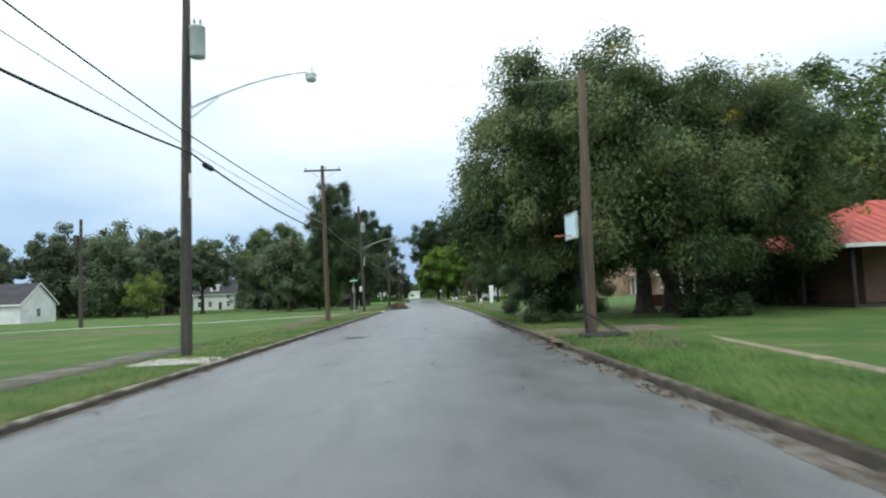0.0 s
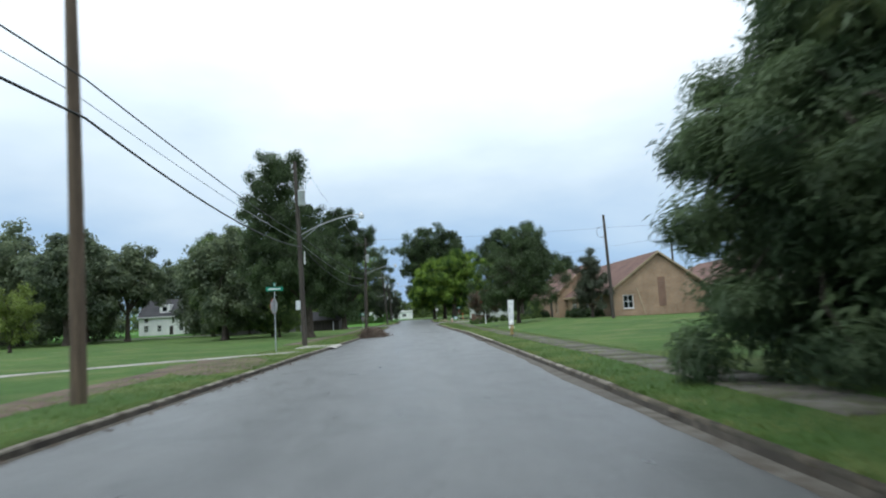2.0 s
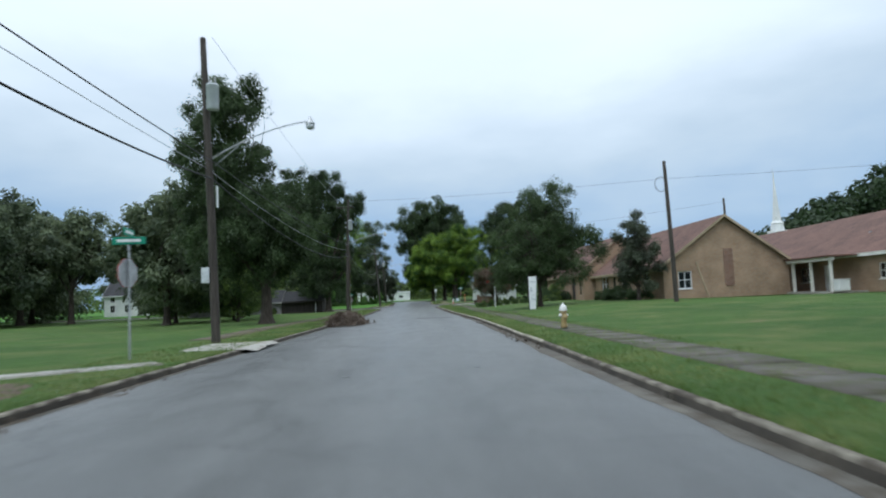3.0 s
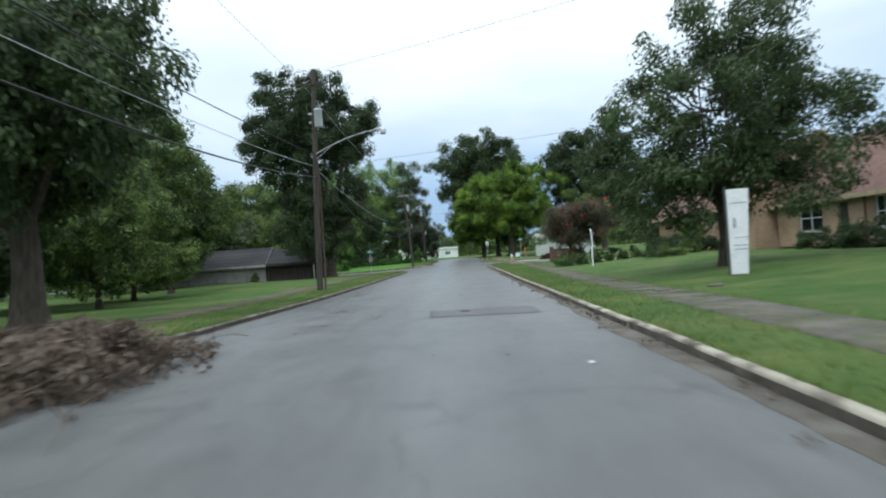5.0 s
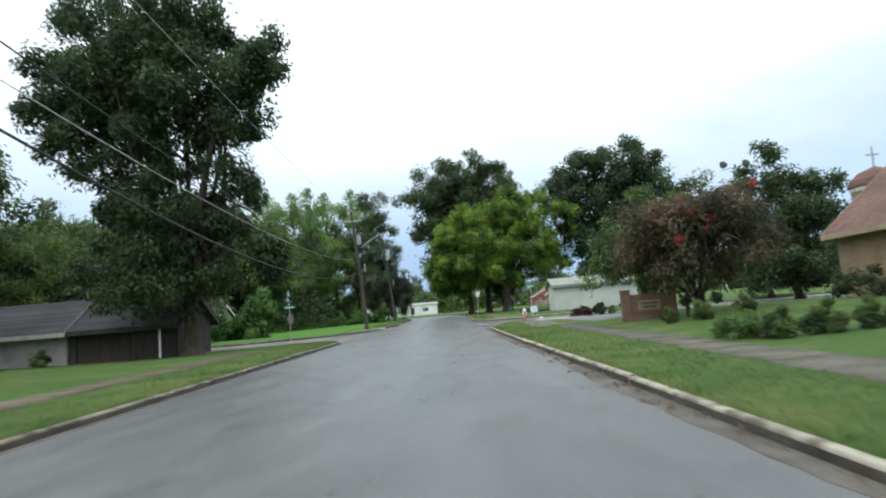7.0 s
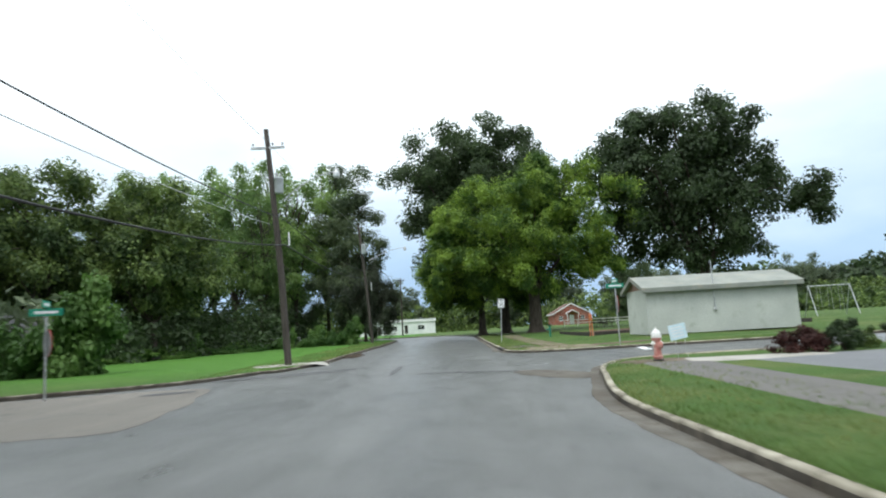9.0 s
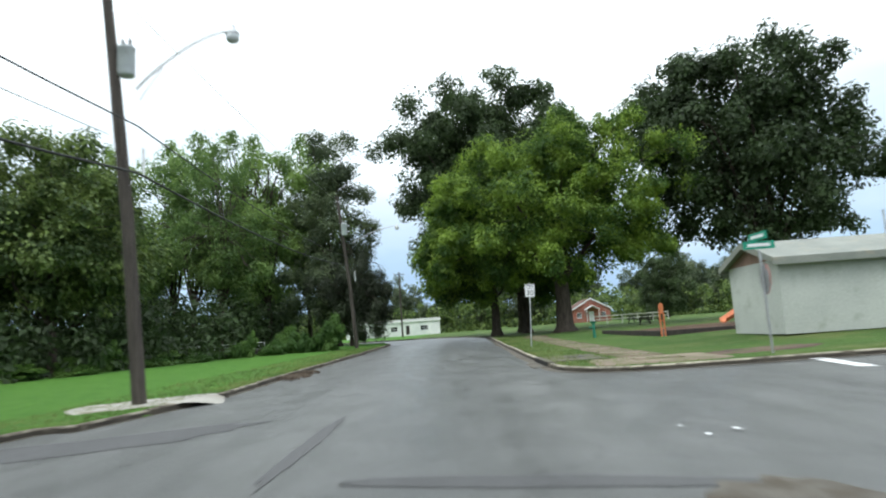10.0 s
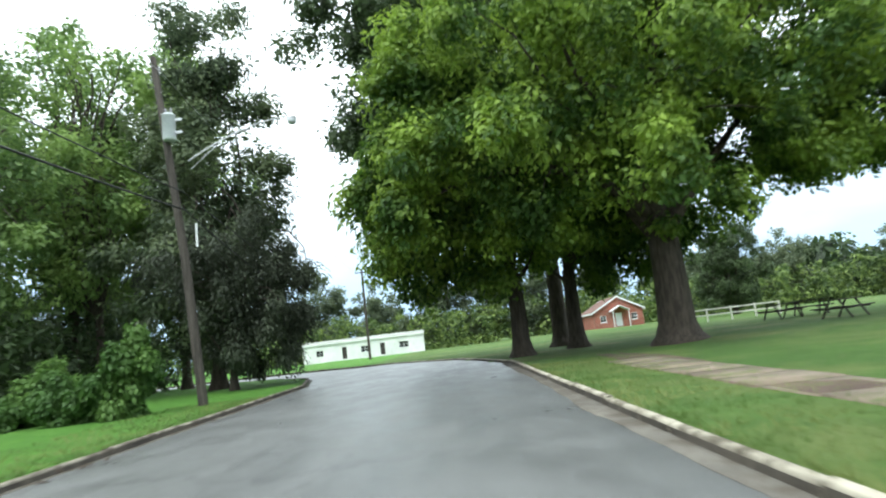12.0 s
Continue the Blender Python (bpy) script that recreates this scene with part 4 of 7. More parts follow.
MIDTREE = tree_meshes(43, [(0, 0, 6.4, 5.4, 5.2, 5.2), (0.8, 0, 11.2, 3.8, 3.8, 3.6), (-2.6, 0, 8.6, 3.2, 3.2, 3.2), (1.8, 1.0, 4.0, 3.8, 3.8, 3.0), (-1.6, 0, 3.4, 3.6, 3.6, 2.6)], 0.34, 2.4, LEAF_OAK, 460, 64, 0.32, 1.0, 0.15, 0.5, 14, 0.9, core=0.12)
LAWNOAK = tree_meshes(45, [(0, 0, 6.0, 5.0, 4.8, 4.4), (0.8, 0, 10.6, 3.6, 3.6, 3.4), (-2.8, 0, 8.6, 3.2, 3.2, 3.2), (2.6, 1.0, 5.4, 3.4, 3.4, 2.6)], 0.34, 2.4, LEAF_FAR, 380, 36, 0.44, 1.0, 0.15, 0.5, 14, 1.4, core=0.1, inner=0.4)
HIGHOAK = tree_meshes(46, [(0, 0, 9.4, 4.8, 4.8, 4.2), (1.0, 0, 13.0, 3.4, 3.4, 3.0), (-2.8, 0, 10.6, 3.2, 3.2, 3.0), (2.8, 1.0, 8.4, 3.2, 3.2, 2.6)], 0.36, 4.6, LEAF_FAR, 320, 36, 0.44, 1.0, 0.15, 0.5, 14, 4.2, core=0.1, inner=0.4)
tree("lawn_oak", "tall open-crowned oak on the far lawn", (-46.5, 133.0), HIGHOAK, 30, 1.0, "trees across the lawn")
tree("broad_tree", "dense dark tree behind the church hall", (24.5, 152.0), MIDTREE, 140, 0.74)
tree("broad_tree", "green tree at the edge of the car park", (29.5, 166.0), MIDTREE, 230, 0.6)
tree("broad_tree", "tall dark tree behind the maples in the park", (33.0, 252.0), MIDTREE, 40, 0.8)
CRAPE_LOBES = [(0, 0, 2.7, 2.8, 2.6, 1.5), (-0.9, 0, 2.9, 1.8, 1.8, 1.3), (1.2, 0, 2.8, 1.8, 1.8, 1.4)]
CRAPE = tree_meshes(44, [(0, 0, 2.7, 2.8, 2.6, 1.5), (-0.9, 0, 2.9, 1.8, 1.8, 1.3), (1.2, 0, 2.8, 1.8, 1.8, 1.4)], 0.07, 0.7, LEAF_RED, 260, 56, 0.16, 0.55, 0.35, 0.36, 7, 0.9, core=0.15, extra_trunks=((0.3, 0.1, 0.06), (-0.3, 0.15, 0.06), (0.1, -0.3, 0.06), (-0.15, -0.2, 0.05)))
crape = tree("crape_myrtle", "rusty red crape myrtle with many thin stems", (10.4, 133.5), CRAPE, 0, (1.12, 1.1, 1.22))
rng = np.random.default_rng(48)
for spot in clump_places(rng, CRAPE_LOBES, 60, 0.95, 2.2)[:14]:
    V, F = leaf_arrays(rng, np.array([spot]), np.array([0.16]), 60, 0.09, np.array([0, 0, 2.5]), 0.2, slim=0.8)
    part("blossom", mesh_of("blossom", V, F, BLOSSOM), None, crape, "small red flower cluster")

PARKTREE = tree_meshes(47, [(0, 0, 3.7, 3.0, 3.0, 1.9), (-1.2, -0.8, 2.7, 2.3, 2.3, 1.3), (2.4, 0.4, 5.4, 2.3, 2.4, 2.3), (1.8, -0.6, 3.4, 2.6, 2.4, 1.8)], 0.15, 1.6, LEAF_MID, 400, 64, 0.17, 0.6, 0.35, 0.42, 12, 1.4, core=0.1, inner=0.4)
tree("car_park_tree", "leafy green tree drooping beside the car park", (10.8, 141.8), PARKTREE)

# the wood on the left after the side street
OPENWOOD = tree_meshes(56, [(0, 0, 7.4, 5.2, 5.0, 4.2), (0.6, 0, 11.2, 3.8, 3.8, 3.2), (-2.6, 1, 8.6, 3.4, 3.4, 3.2), (2.6, -0.6, 6.0, 3.2, 3.2, 2.6)], 0.24, 3.0, LEAF_MID, 420, 62, 0.30, 1.0, 0.2, 0.5, 12, 2.9, core=0.1)
WOOD_A = tree_meshes(51, [(0, 0, 5.6, 5.6, 5.6, 4.8), (0, 0, 10.5, 4.6, 4.6, 3.6), (-3, 1, 7.6, 3.6, 3.6, 3.4), (1.5, -1, 3.4, 4.4, 4.4, 2.8)], 0.24, 2.2, LEAF_MID, 420, 62, 0.30, 1.0, 0.2, 0.5, 12, 1.2, core=0.05)
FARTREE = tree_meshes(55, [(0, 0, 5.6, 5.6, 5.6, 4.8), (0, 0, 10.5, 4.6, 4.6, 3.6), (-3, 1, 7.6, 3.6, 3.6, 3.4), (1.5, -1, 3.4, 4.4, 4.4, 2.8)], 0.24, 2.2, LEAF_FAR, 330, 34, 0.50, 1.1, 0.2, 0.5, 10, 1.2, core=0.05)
WOOD_B = tree_meshes(52, [(0, 0, 9.6, 3.8, 3.8, 4.6), (0.6, 0, 14.5, 2.8, 2.8, 3.0), (-1.6, 0, 8.0, 3.2, 3.2, 3.6)], 0.2, 4.0, LEAF_LIGHT, 230, 46, 0.28, 0.95, 0.3, 0.5, 18, 4.2, inner=0.35, core=0, twigs=70)
WOOD_C = tree_meshes(53, [(0, 0, 5.0, 3.6, 3.6, 4.4), (0, 0, 10.0, 2.9, 2.9, 4.2), (0.2, 0, 14.6, 1.9, 1.9, 3.4)], 0.26, 2.0, LEAF_CEDAR, 440, 76, 0.24, 0.85, 0.1, 0.4, 10, 0.8, inner=0.4, core=0.12)
WOOD_D = tree_meshes(54, [(0, 0, 4.4, 4.6, 4.2, 3.6), (2.2, 0, 3.2, 2.6, 2.6, 2.6)], 0.2, 1.2, LEAF_CONIFER, 340, 70, 0.21, 0.8, 0.25, 0.45, 10, 0.5, core=0.12)
WOODS = (
    (OPENWOOD, "dark green tree at the edge of the wood", ((-24, 187, 20, 1.04), (-31, 184, 80, 1.1), (-39, 187, 140, 1.2), (-46, 178, 10, 1.05), (-48, 189, 200, 1.2), (-29, 197, 260, 1.12), (-45, 206, 40, 1.0))),
    (WOOD_B, "tall slender light green tree in the wood", ((-15.8, 217, 0, 1.30), (-19, 213.5, 60, 1.24), (-23, 218, 130, 1.34), (-26, 212, 220, 1.24), (-31, 219, 10, 1.36), (-36, 213, 300, 1.24), (-21, 206, 160, 1.05), (-42, 219, 50, 1.36))),
)
for meshes, label, spots in WOODS:
    x, y, turn, s = spots[0]
    first = tree("woodland_tree", label, (x, y), meshes, turn, s, "trees of the wood")
    for x, y, turn, s in spots[1:]:
        c = copy_thing(first, pose(x, y, lift(x, y), 0, 0, turn) @ Matrix.Scale(s / spots[0][3], 4))
tree("cedar_tree", "tall narrow dark cedar beyond the wood's edge", (-11.9, 211.5), WOOD_C, 0, (1.35, 1.3, 1.2))
tree("cedar_tree", "low spreading dark evergreen near the bend", (-9.9, 207.8), WOOD_D, 0, (0.78, 0.85, 1.08))
tree("cedar_tree", "dark evergreen overhanging the verge", (-24.0, 222.0), WOOD_C, 90, 1.05)

# trees round the garage and the open lawn on the left
tree("small_tree", "low leafy tree beside the garage", (-19.5, 114.0), WOOD_A, 40, (0.62, 0.62, 0.5))
for x, y, turn, s, m, lab in (
        (-28.4, 136.6, 140, 0.76, WOOD_A, "dark tree leaning over the garage roof"),
        (-20.9, 121.6, 40, 0.78, OPENWOOD, "leafy green tree behind the garage roof"),
        (-35.2, 147.2, 75, 1.4, OPENWOOD, "tall open-crowned tree behind the garage"),
        (-24.0, 110.0, 100, 0.75, WOOD_A, "tree with an open dark crown on the lawn"),
        (-24.5, 159.5, 0, 0.62, WOOD_A, "yellow-green tree behind the garage"),
        (-34.5, 161.5, 60, 0.84, WOOD_A, "rounded green tree behind the garage"),
        (-16.8, 106.0, 200, 0.58, WOOD_A, "dark tree with low branches on the lawn"),
        (-27.5, 158.8, 90, 0.42, WOOD_A, "bushy green growth beside the side street")):
    tree("garden_tree", lab, (x, y), m, turn, s)
ROWS_LEFT = ((-22.5, 104, 0.8), (-33, 132.5, 0.9), (-50, 122, 1.15), (-55, 136, 1.25), (-60, 126, 1.1), (-66, 138, 1.3), (-75, 130, 1.2), (-84, 149, 1.3), (-41.5, 164, 0.85), (-30, 162, 0.55), (-72, 167, 1.3), (-95, 140, 1.3), (-108, 150, 1.3), (-126, 152, 1.3), (-60, 147, 1.2), (-88, 164, 1.35), (-60, 203, 1.35), (-72, 207, 1.4), (-50, 201, 1.1), (-83, 190, 1.3))
firsts = {}
for i, (x, y, s) in enumerate(ROWS_LEFT):
    kind = i % 3 == 1
    if kind not in firsts:
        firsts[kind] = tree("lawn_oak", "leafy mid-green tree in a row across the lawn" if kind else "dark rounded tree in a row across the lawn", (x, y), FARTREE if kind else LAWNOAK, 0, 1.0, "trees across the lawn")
        firsts[kind].matrix_basis = firsts[kind].matrix_basis @ Matrix.Scale(s * 1.12, 4)
    else:
        copy_thing(firsts[kind], pose(x, y, lift(x, y), 0, 0, 47 * i) @ Matrix.Scale(s * 1.12, 4))
LIME = tree_meshes(57, [(0, 0, 2.9, 2.6, 2.5, 2.1), (0.4, 0, 4.6, 1.8, 1.8, 1.6), (-1.2, 0, 3.4, 1.6, 1.6, 1.5)], 0.12, 1.0, LEAF_LIME, 150, 50, 0.2, 0.55, 0.2, 0.5, 8, 0.6, core=0.1)
tree("lime_tree", "small yellow-green tree on the open lawn", (-42.5, 98), LIME, 0, 1.12)
PARKROW = ((66, 300, 1.0), (80, 286, 0.9), (96, 305, 1.0), (108, 284, 1.0), (46, 312, 1.0), (62, 322, 1.1), (122, 300, 1.1), (30, 306, 1.0), (8, 300, 1.0), (-2, 304, 1.1), (16, 294, 0.95), (-24, 302, 1.1), (-40, 292, 1.0), (-60, 264, 1.0), (92, 215, 0.42), (104, 228, 0.5), (118, 220, 0.55), (84, 246, 0.5), (52, 302, 1.0), (-14, 312, 1.0), (-52, 252, 1.0), (130, 262, 1.0))
first = None
for i, (x, y, s) in enumerate(PARKROW):
    if first is None:
        first = tree("park_tree", "rounded green tree along the far edge of the park", (x, y), FARTREE, 0, s, "trees round the park")
    else:
        copy_thing(first, pose(x, y, lift(x, y), 0, 0, 61 * i) @ Matrix.Scale(s, 4))


def far_woods():
    """Woods all round the horizon, too far off to count the trees."""
    rng = np.random.default_rng(77)
    n = 5200
    ang = rng.random(n) * 2 * np.pi
    rad = 235 + 110 * rng.random(n)
    top = 9 + 3.5 * np.sin(ang * 7) + 2.5 * np.sin(ang * 23 + 1) + 1.5 * np.sin(ang * 51)
    hgt = top * rng.random(n) ** 0.7
    c = np.stack([rad * np.cos(ang), 120 + rad * np.sin(ang), hgt + 0.6], 1)
    V, F = leaf_arrays(rng, c, rng.uniform(1.8, 3.6, n), 26, 1.5, np.array([0, 110, -60.0]), 0.1, slim=0.6)
    tagged(new("far_woods", mesh_of("far_woods", V, F, LEAF_MID)), "dense green woods along the horizon", "woods", kind="stuff")
    n = 2000
    x = rng.uniform(70, 380, n)
    ridge = np.clip(8 + 0.42 * np.maximum(0, x - 135) + 2.5 * np.sin(x * 0.16) + 1.5 * np.sin(x * 0.37), 6, 64)
    c = np.stack([x, rng.uniform(320, 380, n), 1 + ridge * rng.random(n) ** 0.6], 1)
    V, F = leaf_arrays(rng, c, rng.uniform(3, 5, n), 40, 2.4, np.array([200, 400, -60.0]), 0.1, slim=0.6)
    tagged(new("hill_woods", mesh_of("hill_woods", V, F, LEAF_DARK)), "dark wooded rise behind the church", "woods", kind="stuff")


far_woods()


# ---- poles, wires and lamps ----
def pole_thing(label, at, height, wood, lean=(0.0, 0.0), group="utility poles"):
    z = lift(*at)
    t = thing("utility_pole", label, "utility pole", (at[0], at[1], z), 0, group)
    H = height - z
    path = [((0, 0, -0.3), 0.165), ((0.0, 0, 0.1), 0.16), ((lean[0] * 0.3, lean[1] * 0.3, H * 0.4), 0.145), ((lean[0] * 0.7, lean[1] * 0.7, H * 0.75), 0.125), ((lean[0], lean[1], H - 0.03), 0.108), ((lean[0], lean[1], H), 0.09), ((lean[0], lean[1], H + 0.01), 0.004)]
    V, F = tubes(path and [path], 14)
    part("shaft", mesh_of("shaft", V, F, wood, True), None, t)
    return t, H


def crossarm(t, z, length, wood, pins=3, brace=True):
    arm = part("crossarm", boxes(((-length / 2, -0.19, z - 0.055), (length / 2, -0.10, z + 0.055)), bevel=0.008), wood, t)
    for i in range(pins):
        x = (-length / 2 + 0.1) + i * (length - 0.2) / max(1, pins - 1)
        if pins > 2 and abs(x) < 0.1:
            x = 0.22
        bm = lathe(bmesh.new(), [(0.012, 0), (0.012, 0.07), (0.045, 0.075), (0.05, 0.10), (0.03, 0.115), (0.048, 0.14), (0.03, 0.17), (0.02, 0.19)], 10, Matrix.Translation((x, -0.145, z + 0.055)))
        part("insulator", bm, PORCELAIN, arm)
    if brace:
        for s in (-1, 1):
            part("brace", rods(((0, -0.15, z - 0.55), (s * length * 0.3, -0.15, z - 0.05), 0.014)), STEEL, t)
    return arm


def transformer(t, z, side=0.34, back=0.0, r=0.22, h=0.95):
    bm = lathe(bmesh.new(), [(r * 0.92, 0), (r, 0.03), (r, h * 0.9), (r * 1.05, h * 0.91), (r * 1.05, h * 0.95), (r * 0.8, h), (0.02, h * 1.03)], 18, Matrix.Translation((side, back, z - h / 2)))
    body = part("transformer", bm, TANK, t, "pale grey transformer can", True)
    for k in (-1, 1):
        bm = lathe(bmesh.new(), [(0.03, 0), (0.055, 0.04), (0.03, 0.08), (0.055, 0.12), (0.03, 0.16), (0.02, 0.22)], 10, Matrix.Translation((side + k * 0.09, back, z + h / 2)))
        part("bushing", bm, PORCELAIN, body)
    for q in (z - 0.25, z + 0.2):
        part("hanger", boxes(((0.0, back - 0.04, q), (side, back + 0.04, q + 0.08))), STEEL, body)
    return body


def street_lamp(t, z0, z1, length, back=0.0):
    """A long upswept arm with a lamp head that hangs from its end."""
    n = 9
    path = [((length * s, back * s, z0 + (z1 - z0) * math.sin(s * math.pi / 2) ** 0.9), 0.032 - 0.008 * s) for s in np.linspace(0, 1, n)]
    V, F = tubes([path], 8)
    arm = part("lamp_arm", mesh_of("lamp_arm", V, F, STEEL, True), None, t, "long upswept steel lamp arm")
    part("arm_brace", rods(((0.08, 0, z0 - 0.28), (length * 0.28, back * 0.28, z0 + (z1 - z0) * 0.4), 0.016)), STEEL, arm)
    m = Matrix.Translation((length, back, z1))
    head = part("lamp_head", lathe(bmesh.new(), [(0.05, 0.12), (0.075, 0.07), (0.085, 0.0), (0.15, -0.06), (0.17, -0.12), (0.165, -0.13)], 16, m), STEEL, arm, "hanging lamp head", True)
    part("lens", lathe(bmesh.new(), [(0.155, -0.125), (0.15, -0.24), (0.12, -0.29), (0.03, -0.31)], 16, m), TANK, head, "clear ribbed lens", True)


def conduit(t, z0, z1, x=0.16):
    part("conduit", rods(((x, -0.08, z0), (x, -0.08, z1), 0.035)), SIGNWHITE, t, "pale plastic conduit")


def meter_box(t, z, x=-0.28):
    bm = boxes(((x - 0.16, -0.16, z - 0.28), (x + 0.12, 0.0, z + 0.28)), bevel=0.015)
    b = part("meter_box", bm, TANK, t, "pale grey metal box")
    for q in (z - 0.14, z + 0.1):
        part("strap", boxes(((x + 0.1, -0.06, q), (0.0, -0.02, q + 0.04))), STEEL, b)


p1, h1 = pole_thing("dark creosoted utility pole with transformer and street lamp", (-7.1, 19.42), 10.6, POLEWOOD, (0.12, 0))
transformer(p1, 8.95, 0.42)
street_lamp(p1, 6.9, 7.75, 3.75, -0.6)
conduit(p1, 4.4, 5.1, 0.19)
p2, h2 = pole_thing("weathered brown utility pole with a plain crossarm", (-7.03, 43.97), 10.45, PALEWOOD, (-0.02, -0.5))
crossarm(p2, 9.98, 2.44, POLEWOOD, 3).location = (0, -0.45, 0)
p3, h3 = pole_thing("dark utility pole with transformer, lamp and meter box", (-7.15, 69.4), 11.4, POLEWOOD, (-0.3, 0))
transformer(p3, 8.95, 0.12, -0.3)
street_lamp(p3, 6.75, 7.65, 3.8, -1.3)
conduit(p3, 4.9, 5.7)
meter_box(p3, 2.45)
p4, h4 = pole_thing("dark utility pole with transformer, lamp and short crossarm", (-7.05, 109.5), 11.5, POLEWOOD, (0.4, 0))
crossarm(p4, 10.75, 1.65, POLEWOOD, 2, False)
transformer(p4, 9.0, 0.5)
street_lamp(p4, 7.0, 7.95, 4.0, -1.2)
conduit(p4, 5.0, 5.75)
part("service_pole", rods(((0.22, 0.35, 0), (0.3, 0.2, 6.4), 0.055, 0.045)), PALEWOOD, p4)
p5, h5 = pole_thing("weathered dark utility pole on the street corner", (-7.42, 164.3), 10.8, POLEWOOD, (-0.72, -0.1))
crossarm(p5, 9.85, 1.55, STEEL, 3, False).location = (-0.64, 0, 0)
transformer(p5, 8.1, -0.2, -0.05, 0.2, 0.75)
street_lamp(p5, 7.4, 8.5, 2.5, -0.4)
conduit(p5, 5.3, 5.9, 0.2)
p6, h6 = pole_thing("brown utility pole with transformer and street lamp", (-8.15, 199.5), 12.3, POLEWOOD, (-0.9, -0.3))
part("pole_top_pin", lathe(bmesh.new(), [(0.02, 0.0), (0.02, 0.12), (0.06, 0.14), (0.035, 0.2), (0.055, 0.24), (0.02, 0.3)], 10, Matrix.Translation((-0.7, -0.3, 11.3))), PORCELAIN, p6)
transformer(p6, 9.35, -0.45, -0.35)
street_lamp(p6, 8.2, 9.3, 3.7, -0.3)
conduit(p6, 5.2, 6.0)
p7, h7 = pole_thing("thin dark utility pole beyond the bend", (-9.2, 251.8), 11.0, POLEWOOD)
crossarm(p7, 10.0, 1.6, POLEWOOD, 2)
p8, h8 = pole_thing("short dark pole out on the open lawn", (-26.8, 50.7), 8.5, POLEWOOD)
part("fuse_box", boxes(((-0.5, -0.12, 6.2), (-0.2, 0.12, 7.1)), bevel=0.02), POLEWOOD, p8)
p9, h9 = pole_thing("grey brown pole with a small sign beside the pavement", (4.3, 19.6), 7.9, PALEWOOD, (0.14, 0.0))
p10, h10 = pole_thing("dark pole on the church lawn with a coil of cable", (17.2, 88.0), 9.9, POLEWOOD, (-0.2, 0))
part("cable_coil", mesh_of("cable_coil", *tubes([[((-0.55 + 0.4 * math.cos(a), -0.1, 7.9 + 0.5 * math.sin(a)), 0.02) for a in np.linspace(0, 6.3, 20)]], 6), BLACK), None, p10)

p11, h11 = pole_thing("dark pole behind the church hall", (33.0, 112.6), 10.6, POLEWOOD)


def hung(name, label, pts, sag, r, material=BLACK):
    """A cable through the points, sagging between each two of them."""
    path = []
    for i, (a, b) in enumerate(zip(pts, pts[1:])):
        a, b = np.array(a, float), np.array(b, float)
        drop = (sag[i] if isinstance(sag, tuple) else sag) * (np.linalg.norm(b - a) / 50) ** 2
        for s in np.linspace(0, 1, 17)[(1 if i else 0):]:
            path.append((a + (b - a) * s - np.array([0, 0, 4 * drop * s * (1 - s)]), r))
    ob = new(name, mesh_of(name, *tubes([path], 6), material, True))
    return tagged(ob, label, "cable", "overhead cables")


P1, P2, P3, P4, P5, P6, P7 = (-6.95, 19.42), (-6.9, 43.9), (-7.2, 69.4), (-6.8, 109.5), (-7.4, 164.3), (-8.3, 199.3), (-9.2, 251.8)
BACK = (-7.2, -18.0)
hung("telephone_cable", "thick black telephone cable sagging between the poles", [(*BACK, 6.6), (*P1, 5.85), (*P2, 6.05), (*P3, 6.1), (*P4, 5.85), (*P5, 5.4), (*P6, 6.8), (*P7, 5.9)], (1.7, 1.4, 2.0, 1.7, 1.7, 1.0, 1.7), 0.028)
hung("power_cable", "thin dark power line between the poles", [(*BACK, 9.2), (*P1, 6.35), (*P2, 6.9), (*P3, 6.75), (*P4, 7.0), (*P5, 6.55), (*P6, 7.4), (*P7, 7.2)], (1.1, 0.35, 0.7, 0.6, 1.0, 0.9, 1.1), 0.018)
hung("power_cable", "faint thin power line between the poles", [(-7.6, -18, 8.2), (-7.2, 19.4, 6.15), (-7.2, 43.9, 6.65), (-7.4, 69.4, 6.5), (-7.0, 109.5, 6.45), (-8.1, 164.3, 6.4)], (1.0, 0.35, 0.7, 1.0, 1.0), 0.011, STEEL)
hung("power_cable", "thin high line on top of the poles", [(-7.1, 69.4, 11.4), (-7.4, 109.4, 10.95), (-8.1, 164.1, 10.2), (-8.7, 199.1, 11.6), (-9.6, 251.7, 10.3)], 0.5, 0.009, STEEL)
hung("service_cable", "thin service line crossing the road to the church", [(-6.8, 109.5, 6.3), (33.0, 112.6, 10.2)], 0.4, 0.008)
hung("service_cable", "thin faint line crossing the road between two poles", [(-6.95, 19.42, 8.5), (4.4, 19.6, 7.7)], 9.0, 0.006, STEEL)
hung("service_cable", "thin high line over the church lawn", [(-6.8, 109.5, 11.3), (17.2, 88.0, 8.7), (62, 76, 9.2)], 0.5, 0.008)
for (x, y, z) in ((-6.93, 20.9, 5.79), (-6.91, 37.5, 5.8), (-6.8, 107.2, 5.9)):
    ob = new("splice_case", bpy.data.meshes.new("splice_case"))
    bm = lathe(bmesh.new(), [(0.02, -0.42), (0.07, -0.36), (0.085, -0.3), (0.085, 0.3), (0.07, 0.36), (0.02, 0.42)], 12, pose(x, y, z - 0.06, 90, 0, 0))
    bm.to_mesh(ob.data)
    bm.free()
    ob.data.materials.append(BLACK)
    tagged(ob, "black splice case clamped on the telephone cable", "cable box", "splice cases")


